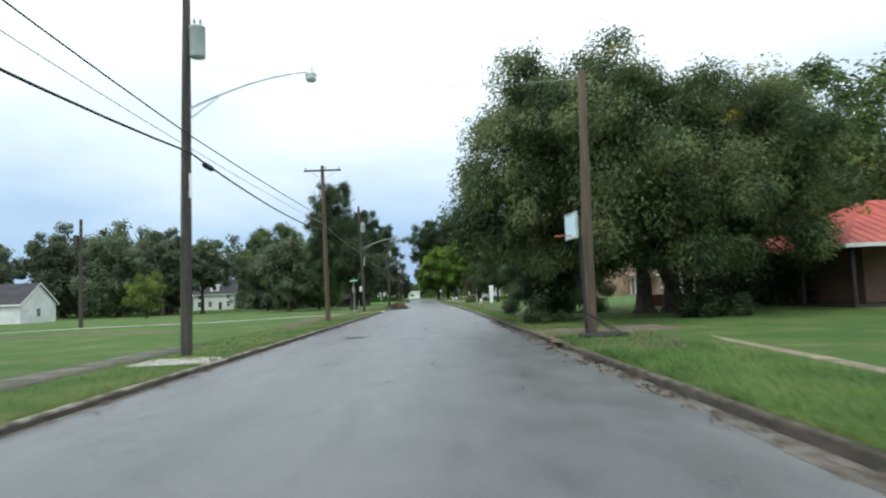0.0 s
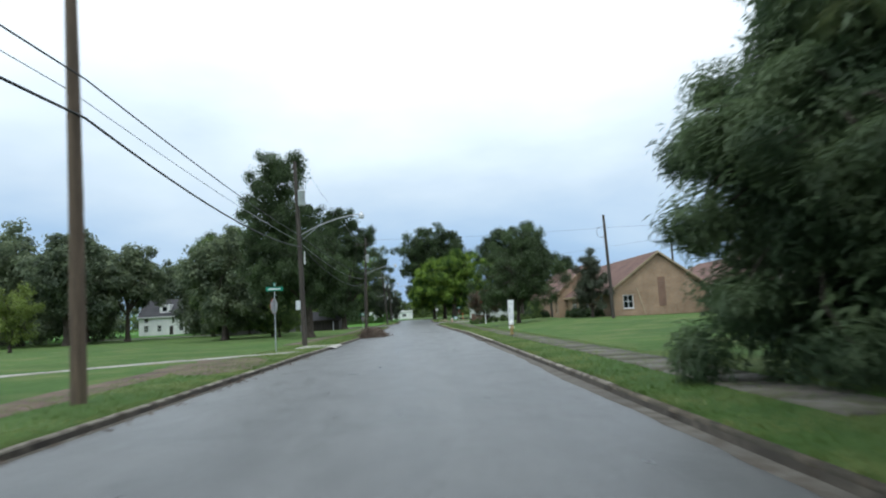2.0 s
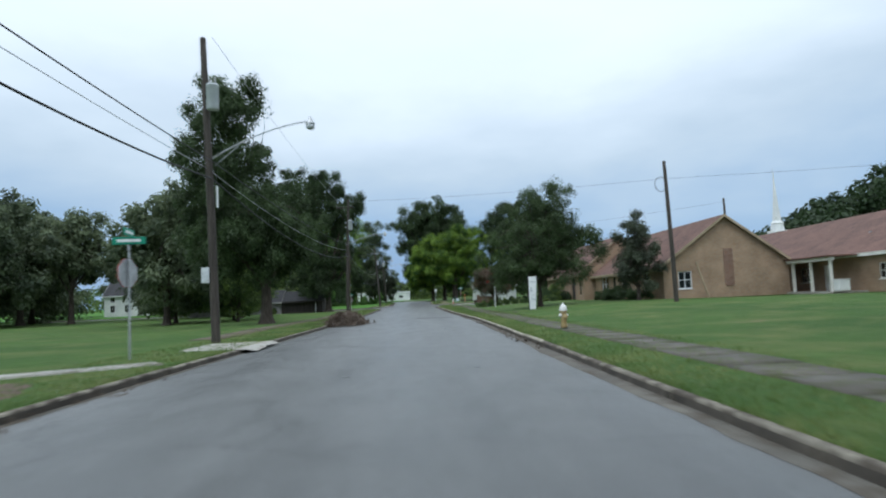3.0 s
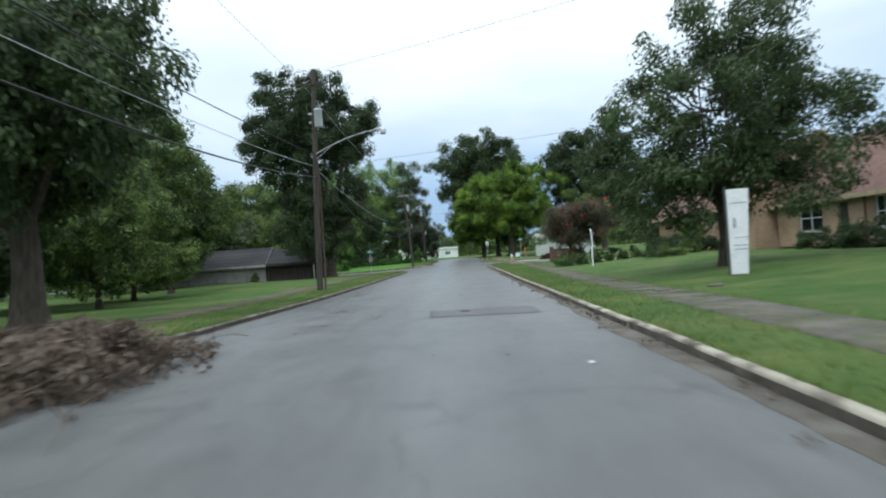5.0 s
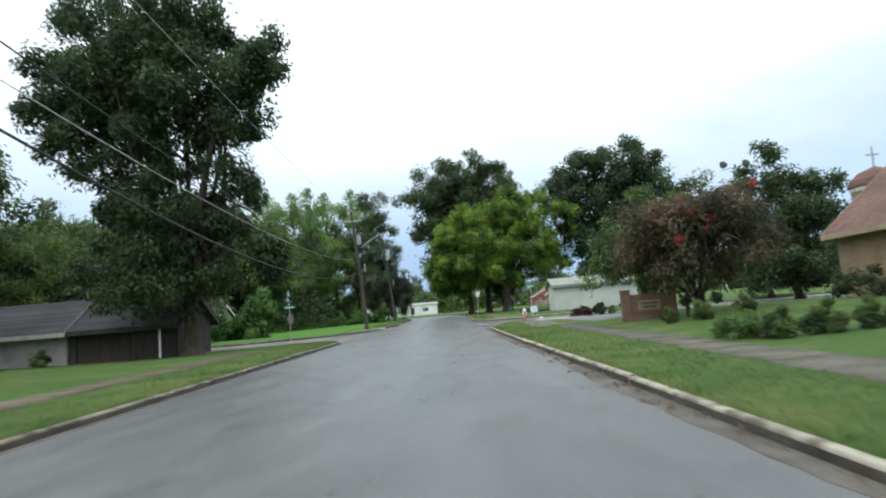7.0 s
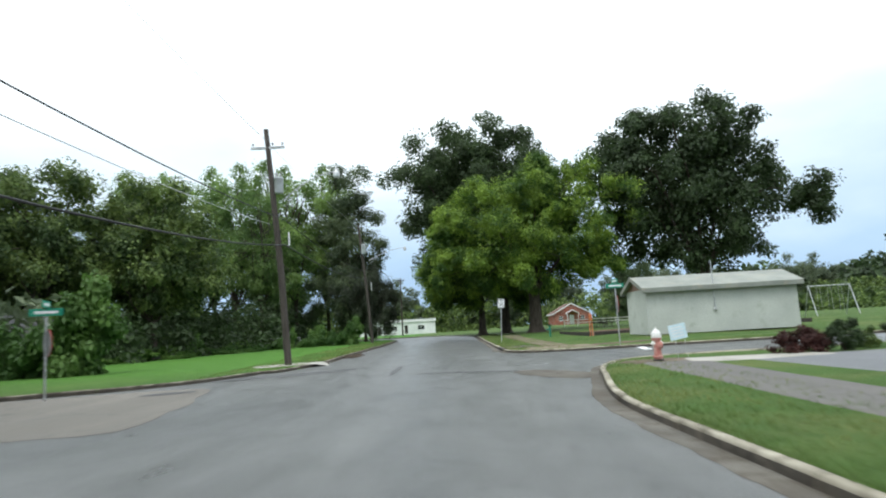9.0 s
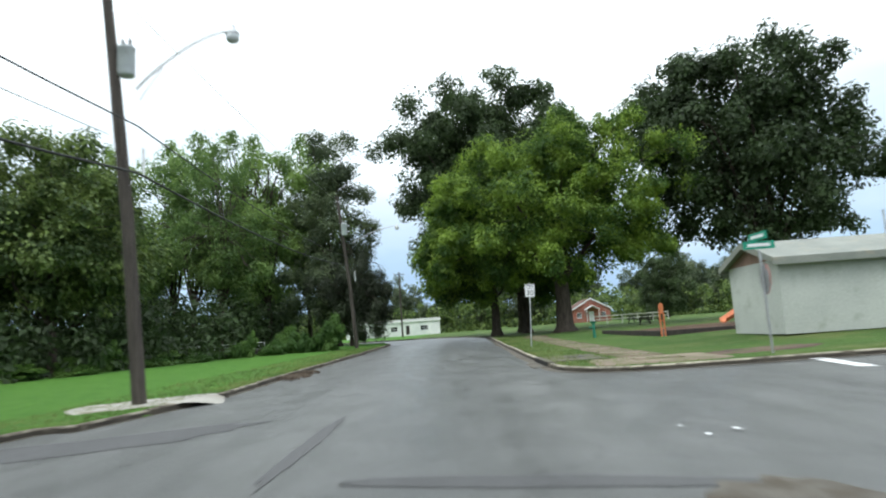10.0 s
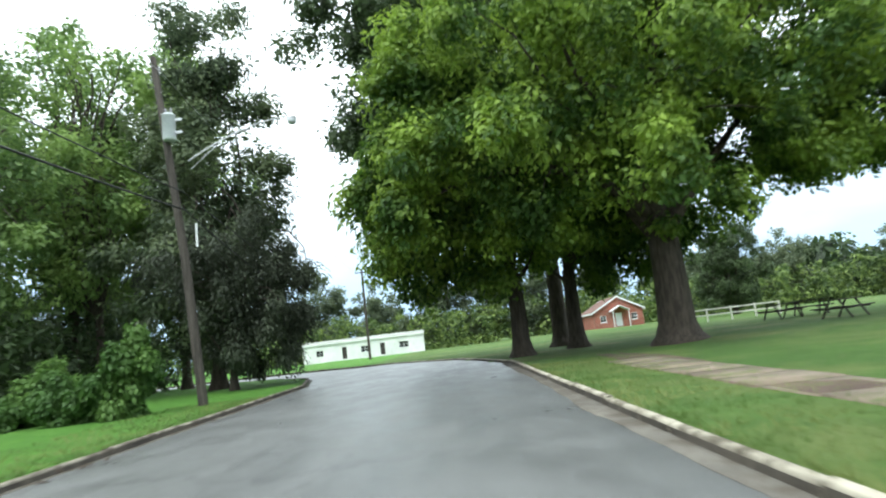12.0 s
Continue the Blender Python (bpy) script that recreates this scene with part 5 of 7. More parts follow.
# ---- buildings ----
def wall_mesh(length, height, openings, place, thick):
    """A wall with openings cut through it: solid cells between the openings' edges."""
    ss = sorted({0.0, length, *[v for o in openings for v in o[:2]]})
    zs = sorted({0.0, height, *[v for o in openings for v in o[2:4]]})
    bm = bmesh.new()
    for z0, z1 in zip(zs, zs[1:]):
        run = None
        for s0, s1 in zip(ss, ss[1:]):
            gone = any(o[0] <= s0 + 1e-6 and s1 <= o[1] + 1e-6 and o[2] <= z0 + 1e-6 and z1 <= o[3] + 1e-6 for o in openings)
            if gone:
                if run:
                    box(bm, place(run[0], 0, z0), place(run[1], thick, z1))
                run = None
            else:
                run = (run[0], s1) if run else (s0, s1)
        if run:
            box(bm, place(run[0], 0, z0), place(run[1], thick, z1))
    bmesh.ops.recalc_face_normals(bm, faces=bm.faces)
    return bm


def ordered(p, q):
    return tuple(min(a, b) for a, b in zip(p, q)), tuple(max(a, b) for a, b in zip(p, q))


def bar(*pairs):
    bm = bmesh.new()
    for p, q in pairs:
        box(bm, *ordered(p, q))
    return bm


def fill_window(parent, place, o, trim, bars=1):
    s0, s1, z0, z1 = o[:4]
    e = 0.07
    win = part("window", bar((place(s0, 0.05, z0), place(s0 + e, 0.14, z1)), (place(s1 - e, 0.05, z0), place(s1, 0.14, z1)), (place(s0 + e, 0.05, z1 - e), place(s1 - e, 0.14, z1)), (place(s0 + e, 0.05, z0), place(s1 - e, 0.14, z0 + e))), trim, parent)
    part("pane", bar((place(s0 + e, 0.09, z0 + e), place(s1 - e, 0.1, z1 - e))), GLASS, win).visible_shadow = False
    part("sill", bar((place(s0 - 0.06, -0.06, z0 - 0.07), place(s1 + 0.06, 0.12, z0 - 0.004))), trim, win)
    part("sash_bar", bar((place(s0 + e, 0.06, (z0 + z1) / 2 - 0.025), place(s1 - e, 0.088, (z0 + z1) / 2 + 0.025))), trim, win)
    for i in range(bars):
        s = s0 + (s1 - s0) * (i + 1) / (bars + 1)
        part("mullion", bar((place(s - 0.025, 0.055, z0 + e), place(s + 0.025, 0.089, z1 - e))), trim, win)


def fill_door(parent, place, o, material, trim):
    s0, s1, z0, z1 = o[:4]
    e = 0.08
    part("door_frame", bar((place(s0, 0.03, z0), place(s0 + e, 0.16, z1)), (place(s1 - e, 0.03, z0), place(s1, 0.16, z1)), (place(s0 + e, 0.03, z1 - e), place(s1 - e, 0.16, z1))), trim, parent)
    d = part("door", bar((place(s0 + e + 0.005, 0.1, z0 + 0.01), place(s1 - e - 0.005, 0.15, z1 - e - 0.005))), material, parent)
    for k in (0.12, 0.55):
        part("door_panel", bar((place(s0 + e + 0.12, 0.088, z0 + (z1 - z0) * k), place(s1 - e - 0.12, 0.098, z0 + (z1 - z0) * (k + 0.33)))), material, d)
    part("door_handle", bar((place(s1 - e - 0.13, 0.05, z0 + 1.0), place(s1 - e - 0.09, 0.1, z0 + 1.05))), STEEL, d)


def building(name, label, at, turn, w, d, eave, ridge, axis, wall_m, roof_m, trim, openings=None, over=0.45, rake=0.3, category="building", gable_m=None, z=None, bars=1, door_m=None, sash_m=None):
    """A gabled building; local x runs 0..w and y runs 0..d. Sides are S (y 0), N (y d), W (x 0) and E (x w)."""
    base = lift(at[0], at[1]) - 0.05 if z is None else z
    t = thing(name, label, category, (at[0], at[1], base), turn)
    th = 0.24
    sides = {
        "S": (w, lambda s, k, h: (s, k, h)), "N": (w, lambda s, k, h: (s, d - k, h)),
        "W": (d - 2 * th, lambda s, k, h: (k, th + s, h)), "E": (d - 2 * th, lambda s, k, h: (w - k, th + s, h))}
    for side, (length, place) in sides.items():
        ops = (openings or {}).get(side, ())
        place2 = lambda s, k, h, f=place: f(s, k, h)
        bm = bmesh.new()
        made = wall_mesh(length, eave, [o[:4] for o in ops], lambda s, k, h, f=place: f(s, k, h), th)
        bm.free()
        wall = part("wall", made, wall_m, t)
        for o in ops:
            if o[4] == "window":
                fill_window(t, place, o, sash_m or trim, bars)
            elif o[4] == "door":
                fill_door(t, place, o, door_m or trim, trim)
            elif o[4] == "board":
                part("boarding", bar((place(o[0], 0.1, o[2]), place(o[1], 0.16, o[3]))), DARKBOARD, t)
    slope = (ridge - eave) / ((w if axis == "y" else d) / 2)
    rl = d if axis == "y" else w
    half = (w if axis == "y" else d) / 2
    flip = (lambda a, b, c: (a, b, c)) if axis == "y" else (lambda a, b, c: (b, a, c))
    for k0, k1 in ((0.0, th), (rl - th, rl)):
        V = [flip(0, k0, eave), flip(2 * half, k0, eave), flip(half, k0, ridge - 0.02), flip(0, k1, eave), flip(2 * half, k1, eave), flip(half, k1, ridge - 0.02)]
        bm = bmesh.new()
        vs = [bm.verts.new(v) for v in V]
        for f in ((0, 1, 2), (5, 4, 3), (0, 3, 4, 1), (1, 4, 5, 2), (2, 5, 3, 0)):
            bm.faces.new([vs[i] for i in f])
        bmesh.ops.recalc_face_normals(bm, faces=bm.faces)
        part("gable", bm, gable_m or wall_m, t)
    for s in (-1, 1):
        edge = half + s * (half + over)
        ez = eave - over * slope
        n = 0.13
        V = []
        for k in (-rake, rl + rake):
            V += [flip(edge, k, ez + 0.02), flip(half, k, ridge + 0.02), flip(half, k, ridge + 0.02 + n), flip(edge, k, ez + 0.02 + n)]
        bm = bmesh.new()
        vs = [bm.verts.new(v) for v in V]
        for f in ((0, 1, 2, 3), (7, 6, 5, 4), (0, 4, 5, 1), (1, 5, 6, 2), (2, 6, 7, 3), (3, 7, 4, 0)):
            bm.faces.new([vs[i] for i in f])
        bmesh.ops.recalc_face_normals(bm, faces=bm.faces)
        roof = part("roof_slope", bm, roof_m, t)
        a, b = flip(edge - 0.03 * s, -rake, ez - 0.1), flip(edge + 0.012 * s, rl + rake, ez + 0.14)
        part("fascia", bar((a, b)), trim, roof)
        for k in (-rake - 0.03, rl + rake + 0.003):
            V = []
            for kk in (k, k + 0.027):
                V += [flip(edge, kk, ez - 0.06), flip(half, kk, ridge - 0.06), flip(half, kk, ridge + 0.17), flip(edge, kk, ez + 0.17)]
            bm = bmesh.new()
            vs = [bm.verts.new(v) for v in V]
            for f in ((0, 1, 2, 3), (7, 6, 5, 4), (0, 4, 5, 1), (1, 5, 6, 2), (2, 6, 7, 3), (3, 7, 4, 0)):
                bm.faces.new([vs[i] for i in f])
            bmesh.ops.recalc_face_normals(bm, faces=bm.faces)
            part("rake_board", bm, trim, roof)
    return t


# the church and its halls
hall = building("church_hall", "tan brick church hall with a brown shingle gable roof", (19.7, 96.5), 0, 10.3, 20.0, 2.75, 6.5, "y", BRICKTAN, SHINGLE, TANTRIM,
                {"S": [(1.2, 2.3, 0.8, 2.2, "window")], "W": [(9.0, 10.3, 0.8, 2.3, "window"), (12.4, 13.4, 0.02, 2.25, "door"), (14.8, 17.2, 0.8, 2.3, "window"), (3.0, 4.4, 0.8, 2.3, "window")]}, 0.5, 0.35, "church hall", door_m=DARKBOARD, sash_m=SIGNWHITE)
part("brick_panel", bar(((5.0, -0.05, 0.9), (5.75, 0.0, 3.9))), BRICKBROWN, hall, "brown brick panel set in the gable")
part("downpipe", bar(((-0.09, 11.2, 0), (-0.01, 11.3, 2.7))), BRICKBROWN, hall, "brown downpipe")
part("leaning_board", rods(((3.2, -0.9, 0.0), (2.7, -0.08, 2.9), 0.06)), TANTRIM, hall)
nave = building("church", "tan brick church with a steep brown shingle roof", (18.4, 116.8), 0, 8.6, 20.0, 3.3, 7.0, "y", BRICKTAN, SHINGLE, TANTRIM,
                {"W": [(8.9 + 0.92 * i, 8.9 + 0.92 * i + 0.62, 0.75, 2.75, "board") for i in range(6)] + [(3.6, 5.4, 0.02, 2.6, "door"), (0.6, 1.9, 0.6, 2.5, "window")]}, 0.55, 0.3, "church", door_m=DARKBOARD)
for i in range(7):
    bm = lathe(bmesh.new(), [(0.16, 0), (0.16, 0.1), (0.125, 0.14), (0.115, 1.85), (0.15, 1.92), (0.16, 2.0)], 12, Matrix.Translation((-0.02, 0.24 + 8.75 + 0.92 * i, 0.75)))
    part("column", bm, TANTRIM, nave, "tan stone column", True)
part("lintel", bar(((-0.2, 8.9, 2.76), (-0.01, 15.0, 2.95))), TRIM, nave)
part("ledge", bar(((-0.24, 8.9, 0.62), (-0.01, 15.0, 0.745))), TRIM, nave)
turret = thing("bell_turret", "round brick turret with a brown conical roof and cross", "turret", (22.3, 139.3, lift(22.3, 139.3) - 0.05))
part("drum", lathe(bmesh.new(), [(1.15, 0), (1.15, 5.2)], 20), BRICKTAN, turret)
part("band", lathe(bmesh.new(), [(1.2, 5.2), (1.2, 5.45)], 20), TRIM, turret)
part("cone_roof", lathe(bmesh.new(), [(1.32, 5.45), (1.2, 5.75), (0.75, 6.15), (0.1, 6.4)], 20), SHINGLE, turret)
part("cross", bar(((-0.035, -0.035, 6.35), (0.035, 0.035, 7.45)), ((-0.3, -0.03, 7.0), (0.3, 0.03, 7.07))), STEEL, turret)
annex = building("parish_hall", "long tan brick hall with a brown roof and white porch", (31.4, 85.0), -4, 15.0, 40.0, 2.85, 6.5, "y", BRICKTAN, SHINGLE, TRIM,
                 {"W": [(9.0, 10.1, 0.02, 2.1, "door"), (12.0, 13.6, 0.8, 2.0, "window"), (16.5, 18.1, 0.8, 2.0, "window"), (2.2, 3.4, 0.9, 2.0, "window")], "S": [(5.0, 6.2, 0.9, 2.0, "window")]}, 0.5, 0.35, "hall", z=0.45)
for i in range(5):
    part("porch_column", bar(((-2.3, 5.4 + 2.6 * i, 0.1), (-2.12, 5.58 + 2.6 * i, 2.35))), TRIM, annex)
part("porch_beam", bar(((-2.4, 5.2, 2.35), (-2.05, 16.2, 2.6))), TRIM, annex)
part("porch_roof", bar(((-2.6, 5.0, 2.62), (-0.2, 16.4, 2.72))), SHINGLE, annex)
part("porch_floor", bar(((-2.5, 5.0, -0.1), (-0.01, 16.4, 0.1))), PALEPATH, annex)
part("roof_vent", rods(((3.0, 9.0, 4.0), (3.0, 9.0, 4.55), 0.09)), STEEL, annex)
part("roof_vent", rods(((4.6, 13.0, 4.6), (4.6, 13.0, 5.2), 0.09)), STEEL, annex)
spire = thing("steeple", "tall slim white church steeple behind the halls", "steeple", (59.0, 148.0, lift(59, 148)))
part("tower", boxes(((-1.15, -1.15, 0), (1.15, 1.15, 9.8)), bevel=0.05), SIDING, spire)
part("belfry", lathe(bmesh.new(), [(1.1, 9.8), (0.95, 10.9), (1.05, 11.0), (0.75, 11.4)], 8), SIDING, spire)
part("spire", lathe(bmesh.new(), [(0.7, 11.4), (0.46, 13.6), (0.2, 17.0), (0.03, 20.2)], 8), SIDING, spire)
light_mast = thing("flood_lamp", "tall steel mast with a pair of flood lamps", "flood lamp", (22.5, 155.1, lift(22.5, 155.1)))
part("mast", rods(((0, 0, 0), (0, 0, 10.2), 0.1, 0.06)), STEEL, light_mast)
part("cross_bar", rods(((-0.9, 0, 10.1), (0.9, 0, 10.3), 0.04)), STEEL, light_mast)
for x in (-0.85, 0.85):
    part("lamp_head", lathe(bmesh.new(), [(0.08, 0.0), (0.2, 0.12), (0.3, 0.35), (0.28, 0.36)], 14, pose(x, 0, 10.3, 65, 0, 0)), BLACK, light_mast, "black floodlight head", True)

def cooling_unit(at, turn):
    t = thing("cooling_unit", "grey metal cooling unit beside the hall wall", "cooling unit", (*at, lift(*at)), turn, "cooling units")
    part("case", boxes(((-0.45, -0.45, 0.06), (0.45, 0.45, 0.85)), bevel=0.03), TANK, t)
    part("pad", boxes(((-0.55, -0.55, -0.05), (0.55, 0.55, 0.055))), PALEPATH, t)
    part("grille", lathe(bmesh.new(), [(0.36, 0.86), (0.36, 0.89), (0.05, 0.9)], 18), BLACK, t, "dark round fan grille")


for at, turn in (((32.6, 83.7), 0), ((34.2, 83.6), 4), ((36.4, 83.4), 0)):
    cooling_unit(at, turn)
bin_box = thing("storage_box", "white storage box on the hall porch", "box", (29.6, 89.6, 0.62))
part("body", boxes(((-0.4, -0.3, 0.0), (0.4, 0.3, 0.75)), bevel=0.03), SIDING, bin_box)
part("lid", boxes(((-0.43, -0.33, 0.755), (0.43, 0.33, 0.82)), bevel=0.02), SIDING, bin_box)

# the house behind the pecan
house = thing("brick_house", "dark brick house with a red metal hip roof", "house", (19.4, 30.5, lift(19.4, 30.5) - 0.05))
for lo, hi in (((2.2, 2.4, 0), (12, 2.64, 3.0)), ((2.2, 11.76, 0), (12, 12, 3.0)), ((2.2, 2.64, 0), (2.44, 11.76, 3.0)), ((11.76, 2.64, 0), (12, 11.76, 3.0))):
    part("wall", boxes((lo, hi)), BRICKBROWN, house)
bm = bmesh.new()
vs = [bm.verts.new(v) for v in ((-0.6, -0.6, 2.95), (12.6, -0.6, 2.95), (12.6, 12.6, 2.95), (-0.6, 12.6, 2.95), (5.0, 6, 5.75), (7.0, 6, 5.75))]
for f in ((0, 1, 5, 4), (1, 2, 5), (2, 3, 4, 5), (3, 0, 4), (3, 2, 1, 0)):
    bm.faces.new([vs[i] for i in f])
part("roof", bm, REDROOF, house)
for k in range(22):
    part("roof_rib", rods(((-0.3 + 0.6 * k, -0.58, 2.97), (min(max(-0.3 + 0.6 * k, 5.0 - abs(5.0 - (-0.3 + 0.6 * k)) * 0.02), 7.0), 5.9, 5.72), 0.018)) if 4.4 < -0.3 + 0.6 * k < 7.6 else rods(((-0.3 + 0.6 * k, -0.58, 2.97), (-0.3 + 0.6 * k, -0.6 + 6.5 * min((0.3 + 0.6 * k) / 5.6, (12.9 - 0.6 * k) / 5.6), 2.97 + 2.75 * min((0.3 + 0.6 * k) / 5.6, (12.9 - 0.6 * k) / 5.6)), 0.018)), REDROOF, house)
part("porch_floor", boxes(((0, 0, -0.1), (12, 2.39, 0.16)), ((0, 2.4, -0.1), (2.19, 12, 0.16))), DARKBOARD, house)
for x, y in ((0.1, 0.1), (4.0, 0.1), (8.0, 0.1), (11.8, 0.1), (0.1, 4.2), (0.1, 8.2), (0.1, 11.8)):
    part("porch_post", boxes(((x - 0.09, y - 0.09, 0.15), (x + 0.09, y + 0.09, 2.94)), bevel=0.01), DARKBOARD, house)
for a, b in (((-0.66, -0.66, 2.83), (12.66, -0.6, 3.02)), ((-0.66, -0.598, 2.83), (-0.6, 12.6, 3.02))):
    part("gutter_board", boxes((a, b)), TRIM, house)
for x in (3.6, 8.5):
    w = part("window", boxes(((x, 2.34, 0.9), (x + 1.5, 2.397, 2.3))), TRIM, house)
    part("pane", boxes(((x + 0.1, 2.325, 1.0), (x + 1.4, 2.335, 2.2))), GLASS, w)
part("door", boxes(((6.2, 2.35, 0.17), (7.15, 2.397, 2.25)), bevel=0.006), DARKBOARD, house)
planter = thing("brick_planter", "low red brick planter wall on the lawn", "planter", (15.2, 46.0, lift(15.2, 46)))
part("wall", boxes(((0, 0, -0.1), (3.0, 1.1, 0.75)), bevel=0.02), BRICKRED, planter)
part("coping", boxes(((-0.05, -0.05, 0.755), (3.05, 1.15, 0.82)), bevel=0.015), BRICKRED, planter)

# the garage on the left with its dark carport
garage = building("garage", "low grey garage with a dark shingle roof", (-34.0, 141.6), 0, 13.4, 4.8, 2.0, 3.5, "x", GARAGEWALL, SHINGLEDARK, GARAGEWALL, {"S": [(3.0, 4.2, 0.9, 1.7, "window")]}, 0.5, 0.2, "garage")
leanto = building("carport", "low dark boarded carport joined to the garage", (-20.55, 141.7), 0, 6.0, 4.6, 1.95, 3.2, "x", DARKBOARD, SHINGLEDARK, DARKBOARD, {"S": [(0.4, 4.6, 0.1, 1.8, "board")]}, 0.5, 0.35, "carport")
part("post", boxes(((5.0, -0.16, 0), (5.1, -0.06, 1.9))), SIGNWHITE, leanto, "white corner post")

# the low house at the edge of the wood
building("wood_edge_house", "low weathered house with a grey roof behind bushes", (-36.0, 171.4), 0, 12.2, 6.4, 1.95, 3.5, "x", GARAGEWALL, SHINGLEDARK, TRIM, {"S": [(10.2, 11.3, 0.7, 1.6, "window"), (6.0, 7.0, 0.05, 1.85, "door")], "E": [(2.4, 3.4, 0.8, 1.7, "window")]}, 0.45, 0.3, "house", door_m=SIGNWHITE)

# houses in the distance
white = building("white_house", "two-storey white house with a dormer behind trees", (-66.6, 183.0), 0, 11.5, 9.0, 4.6, 8.4, "x", SIDING, SHINGLEDARK, SIDING,
                 {"S": [(1.2, 2.2, 0.9, 2.4, "window"), (4.2, 5.2, 0.9, 2.4, "window"), (7.0, 8.0, 0.1, 2.2, "door"), (9.3, 10.3, 0.9, 2.4, "window"), (1.2, 2.2, 3.1, 4.2, "window"), (9.3, 10.3, 3.1, 4.2, "window")]}, 0.4, 0.3, "house", door_m=DARKBOARD)
part("dormer", boxes(((4.6, 0.6, 5.0), (7.0, 3.2, 7.2)), bevel=0.03), SIDING, white)
part("dormer_window", boxes(((5.3, 0.55, 5.6), (6.3, 0.59, 6.7))), GLASS, white)
grey = building("white_cottage", "white cottage with a dark roof across the lawn", (-75.5, 97.0), 0, 15.0, 9.0, 3.0, 6.0, "x", SIDING, SHINGLEDARK, SIDING, {"S": [(4.0, 5.0, 0.9, 2.2, "window"), (10.5, 11.5, 0.9, 2.2, "window")], "E": [(3.8, 4.8, 0.9, 2.2, "window")]}, 0.4, 0.3, "cottage")
building("mobile_home", "long low white home beyond the bend", (-23.0, 279.0), 2, 19.0, 5.0, 2.9, 3.3, "x", SIDING, SHEDROOF, SIDING,
                  {"S": [(2.0, 3.2, 1.0, 2.0, "window"), (6.0, 6.9, 0.3, 2.2, "door"), (9.0, 10.4, 1.0, 2.0, "window"), (12.0, 12.9, 0.3, 2.2, "door"), (15.0, 16.6, 1.0, 2.0, "window")]}, 0.2, 0.1, "house", door_m=DARKBOARD)
red = building("brick_cottage", "small red brick cottage with white gable trim", (22.0, 275.0), 0, 7.4, 9.0, 2.5, 4.5, "y", BRICKRED, SHINGLE, SIGNWHITE, {"S": [(3.2, 4.2, 0.1, 2.1, "door"), (0.9, 1.8, 0.9, 1.9, "window"), (5.6, 6.5, 0.9, 1.9, "window")]}, 0.35, 0.35, "cottage", door_m=SIGNWHITE)
for s, (xa, xb) in enumerate(((2.3, 3.7), (5.1, 3.7))):
    bm = bmesh.new()
    vs = [bm.verts.new(v) for v in ((xa, -1.6, 2.35), (xb, -1.6, 3.1), (xb, 0.0, 3.1), (xa, 0.0, 2.35), (xa, -1.6, 2.45), (xb, -1.6, 3.2), (xb, 0, 3.2), (xa, 0, 2.45))]
    for f in ((0, 1, 2, 3), (4, 5, 6, 7), (0, 1, 5, 4), (2, 3, 7, 6), (0, 3, 7, 4), (1, 2, 6, 5)):
        bm.faces.new([vs[i] for i in f])
    bmesh.ops.recalc_face_normals(bm, faces=bm.faces)
    part("porch_roof", bm, SIGNWHITE, red)
for x in (2.5, 4.85):
    part("porch_post", boxes(((x, -1.5, 0), (x + 0.1, -1.4, 2.4))), SIGNWHITE, red)

shack = building("shack", "small weathered shack with a brown roof behind bushes", (-33.5, 178.0), 12, 5.0, 5.0, 2.5, 3.9, "x", GARAGEWALL, SHINGLE, TANTRIM, {"S": [(1.0, 1.9, 0.9, 1.9, "window"), (3.1, 4.0, 0.1, 2.1, "door")]}, 0.35, 0.3, "shack")

# the pale green shed on the corner
SHEDBROWN = surface("brown_gable_boards", (0.20, 0.125, 0.095), (0.28, 0.18, 0.14), 1.5, 20, 0.8)
shed = building("shed", "pale green block shed with a metal roof on the corner", (10.6, 171.3), 0, 8.3, 3.8, 2.5, 3.15, "x", SHEDWALL, SHEDROOF, SHEDROOF, {}, 0.3, 0.25, "shed", gable_m=SHEDBROWN, z=0.3)
part("service_mast", rods(((3.7, -0.08, 1.25), (3.7, -0.08, 3.9), 0.03)), STEEL, shed)
part("meter", lathe(bmesh.new(), [(0.09, 0), (0.09, 0.12), (0.05, 0.15)], 12, pose(3.7, -0.01, 1.2, 90, 0, 0)), STEEL, shed)


# ---- pavements, drives and patches ----
slabs("pavement_right", "grey brown concrete pavement along the church lawn", lambda y: float(np.interp(y, [40, 50, 80, 103, 140], [6.5, 6.6, 6.25, 6.75, 8.0])), 38.0, 143.0, 1.2, 1.5, SIDEWALK, 3)
slabs("pavement_left", "dirty brown concrete pavement beside the poles", lambda y: float(np.interp(y, [75, 85, 105, 115, 142], [-7.6, -7.6, -7.45, -7.7, -7.7])), 72.0, 138.0, 1.3, 1.5, SOILWALK, 4)
slabs("pavement_left_near", "half overgrown concrete pavement", lambda y: -7.2, 2.0, 22.0, 1.2, 1.5, SIDEWALK, 5)
slabs("pavement_far", "brown dirt-stained pavement beside the playground", lambda y: 7.0 - 0.0 * y, 167.0, 196.0, 1.3, 1.5, DIRTWALK, 6)
strip = thing("garden_path", "pale concrete path running across the lawn", "path", kind="structure")
rng = np.random.default_rng(9)
pts = even(np.array([(-6.0, 61.6), (-12.0, 57.6), (-20.0, 52.6), (-34.0, 45.0)]), 1.6)
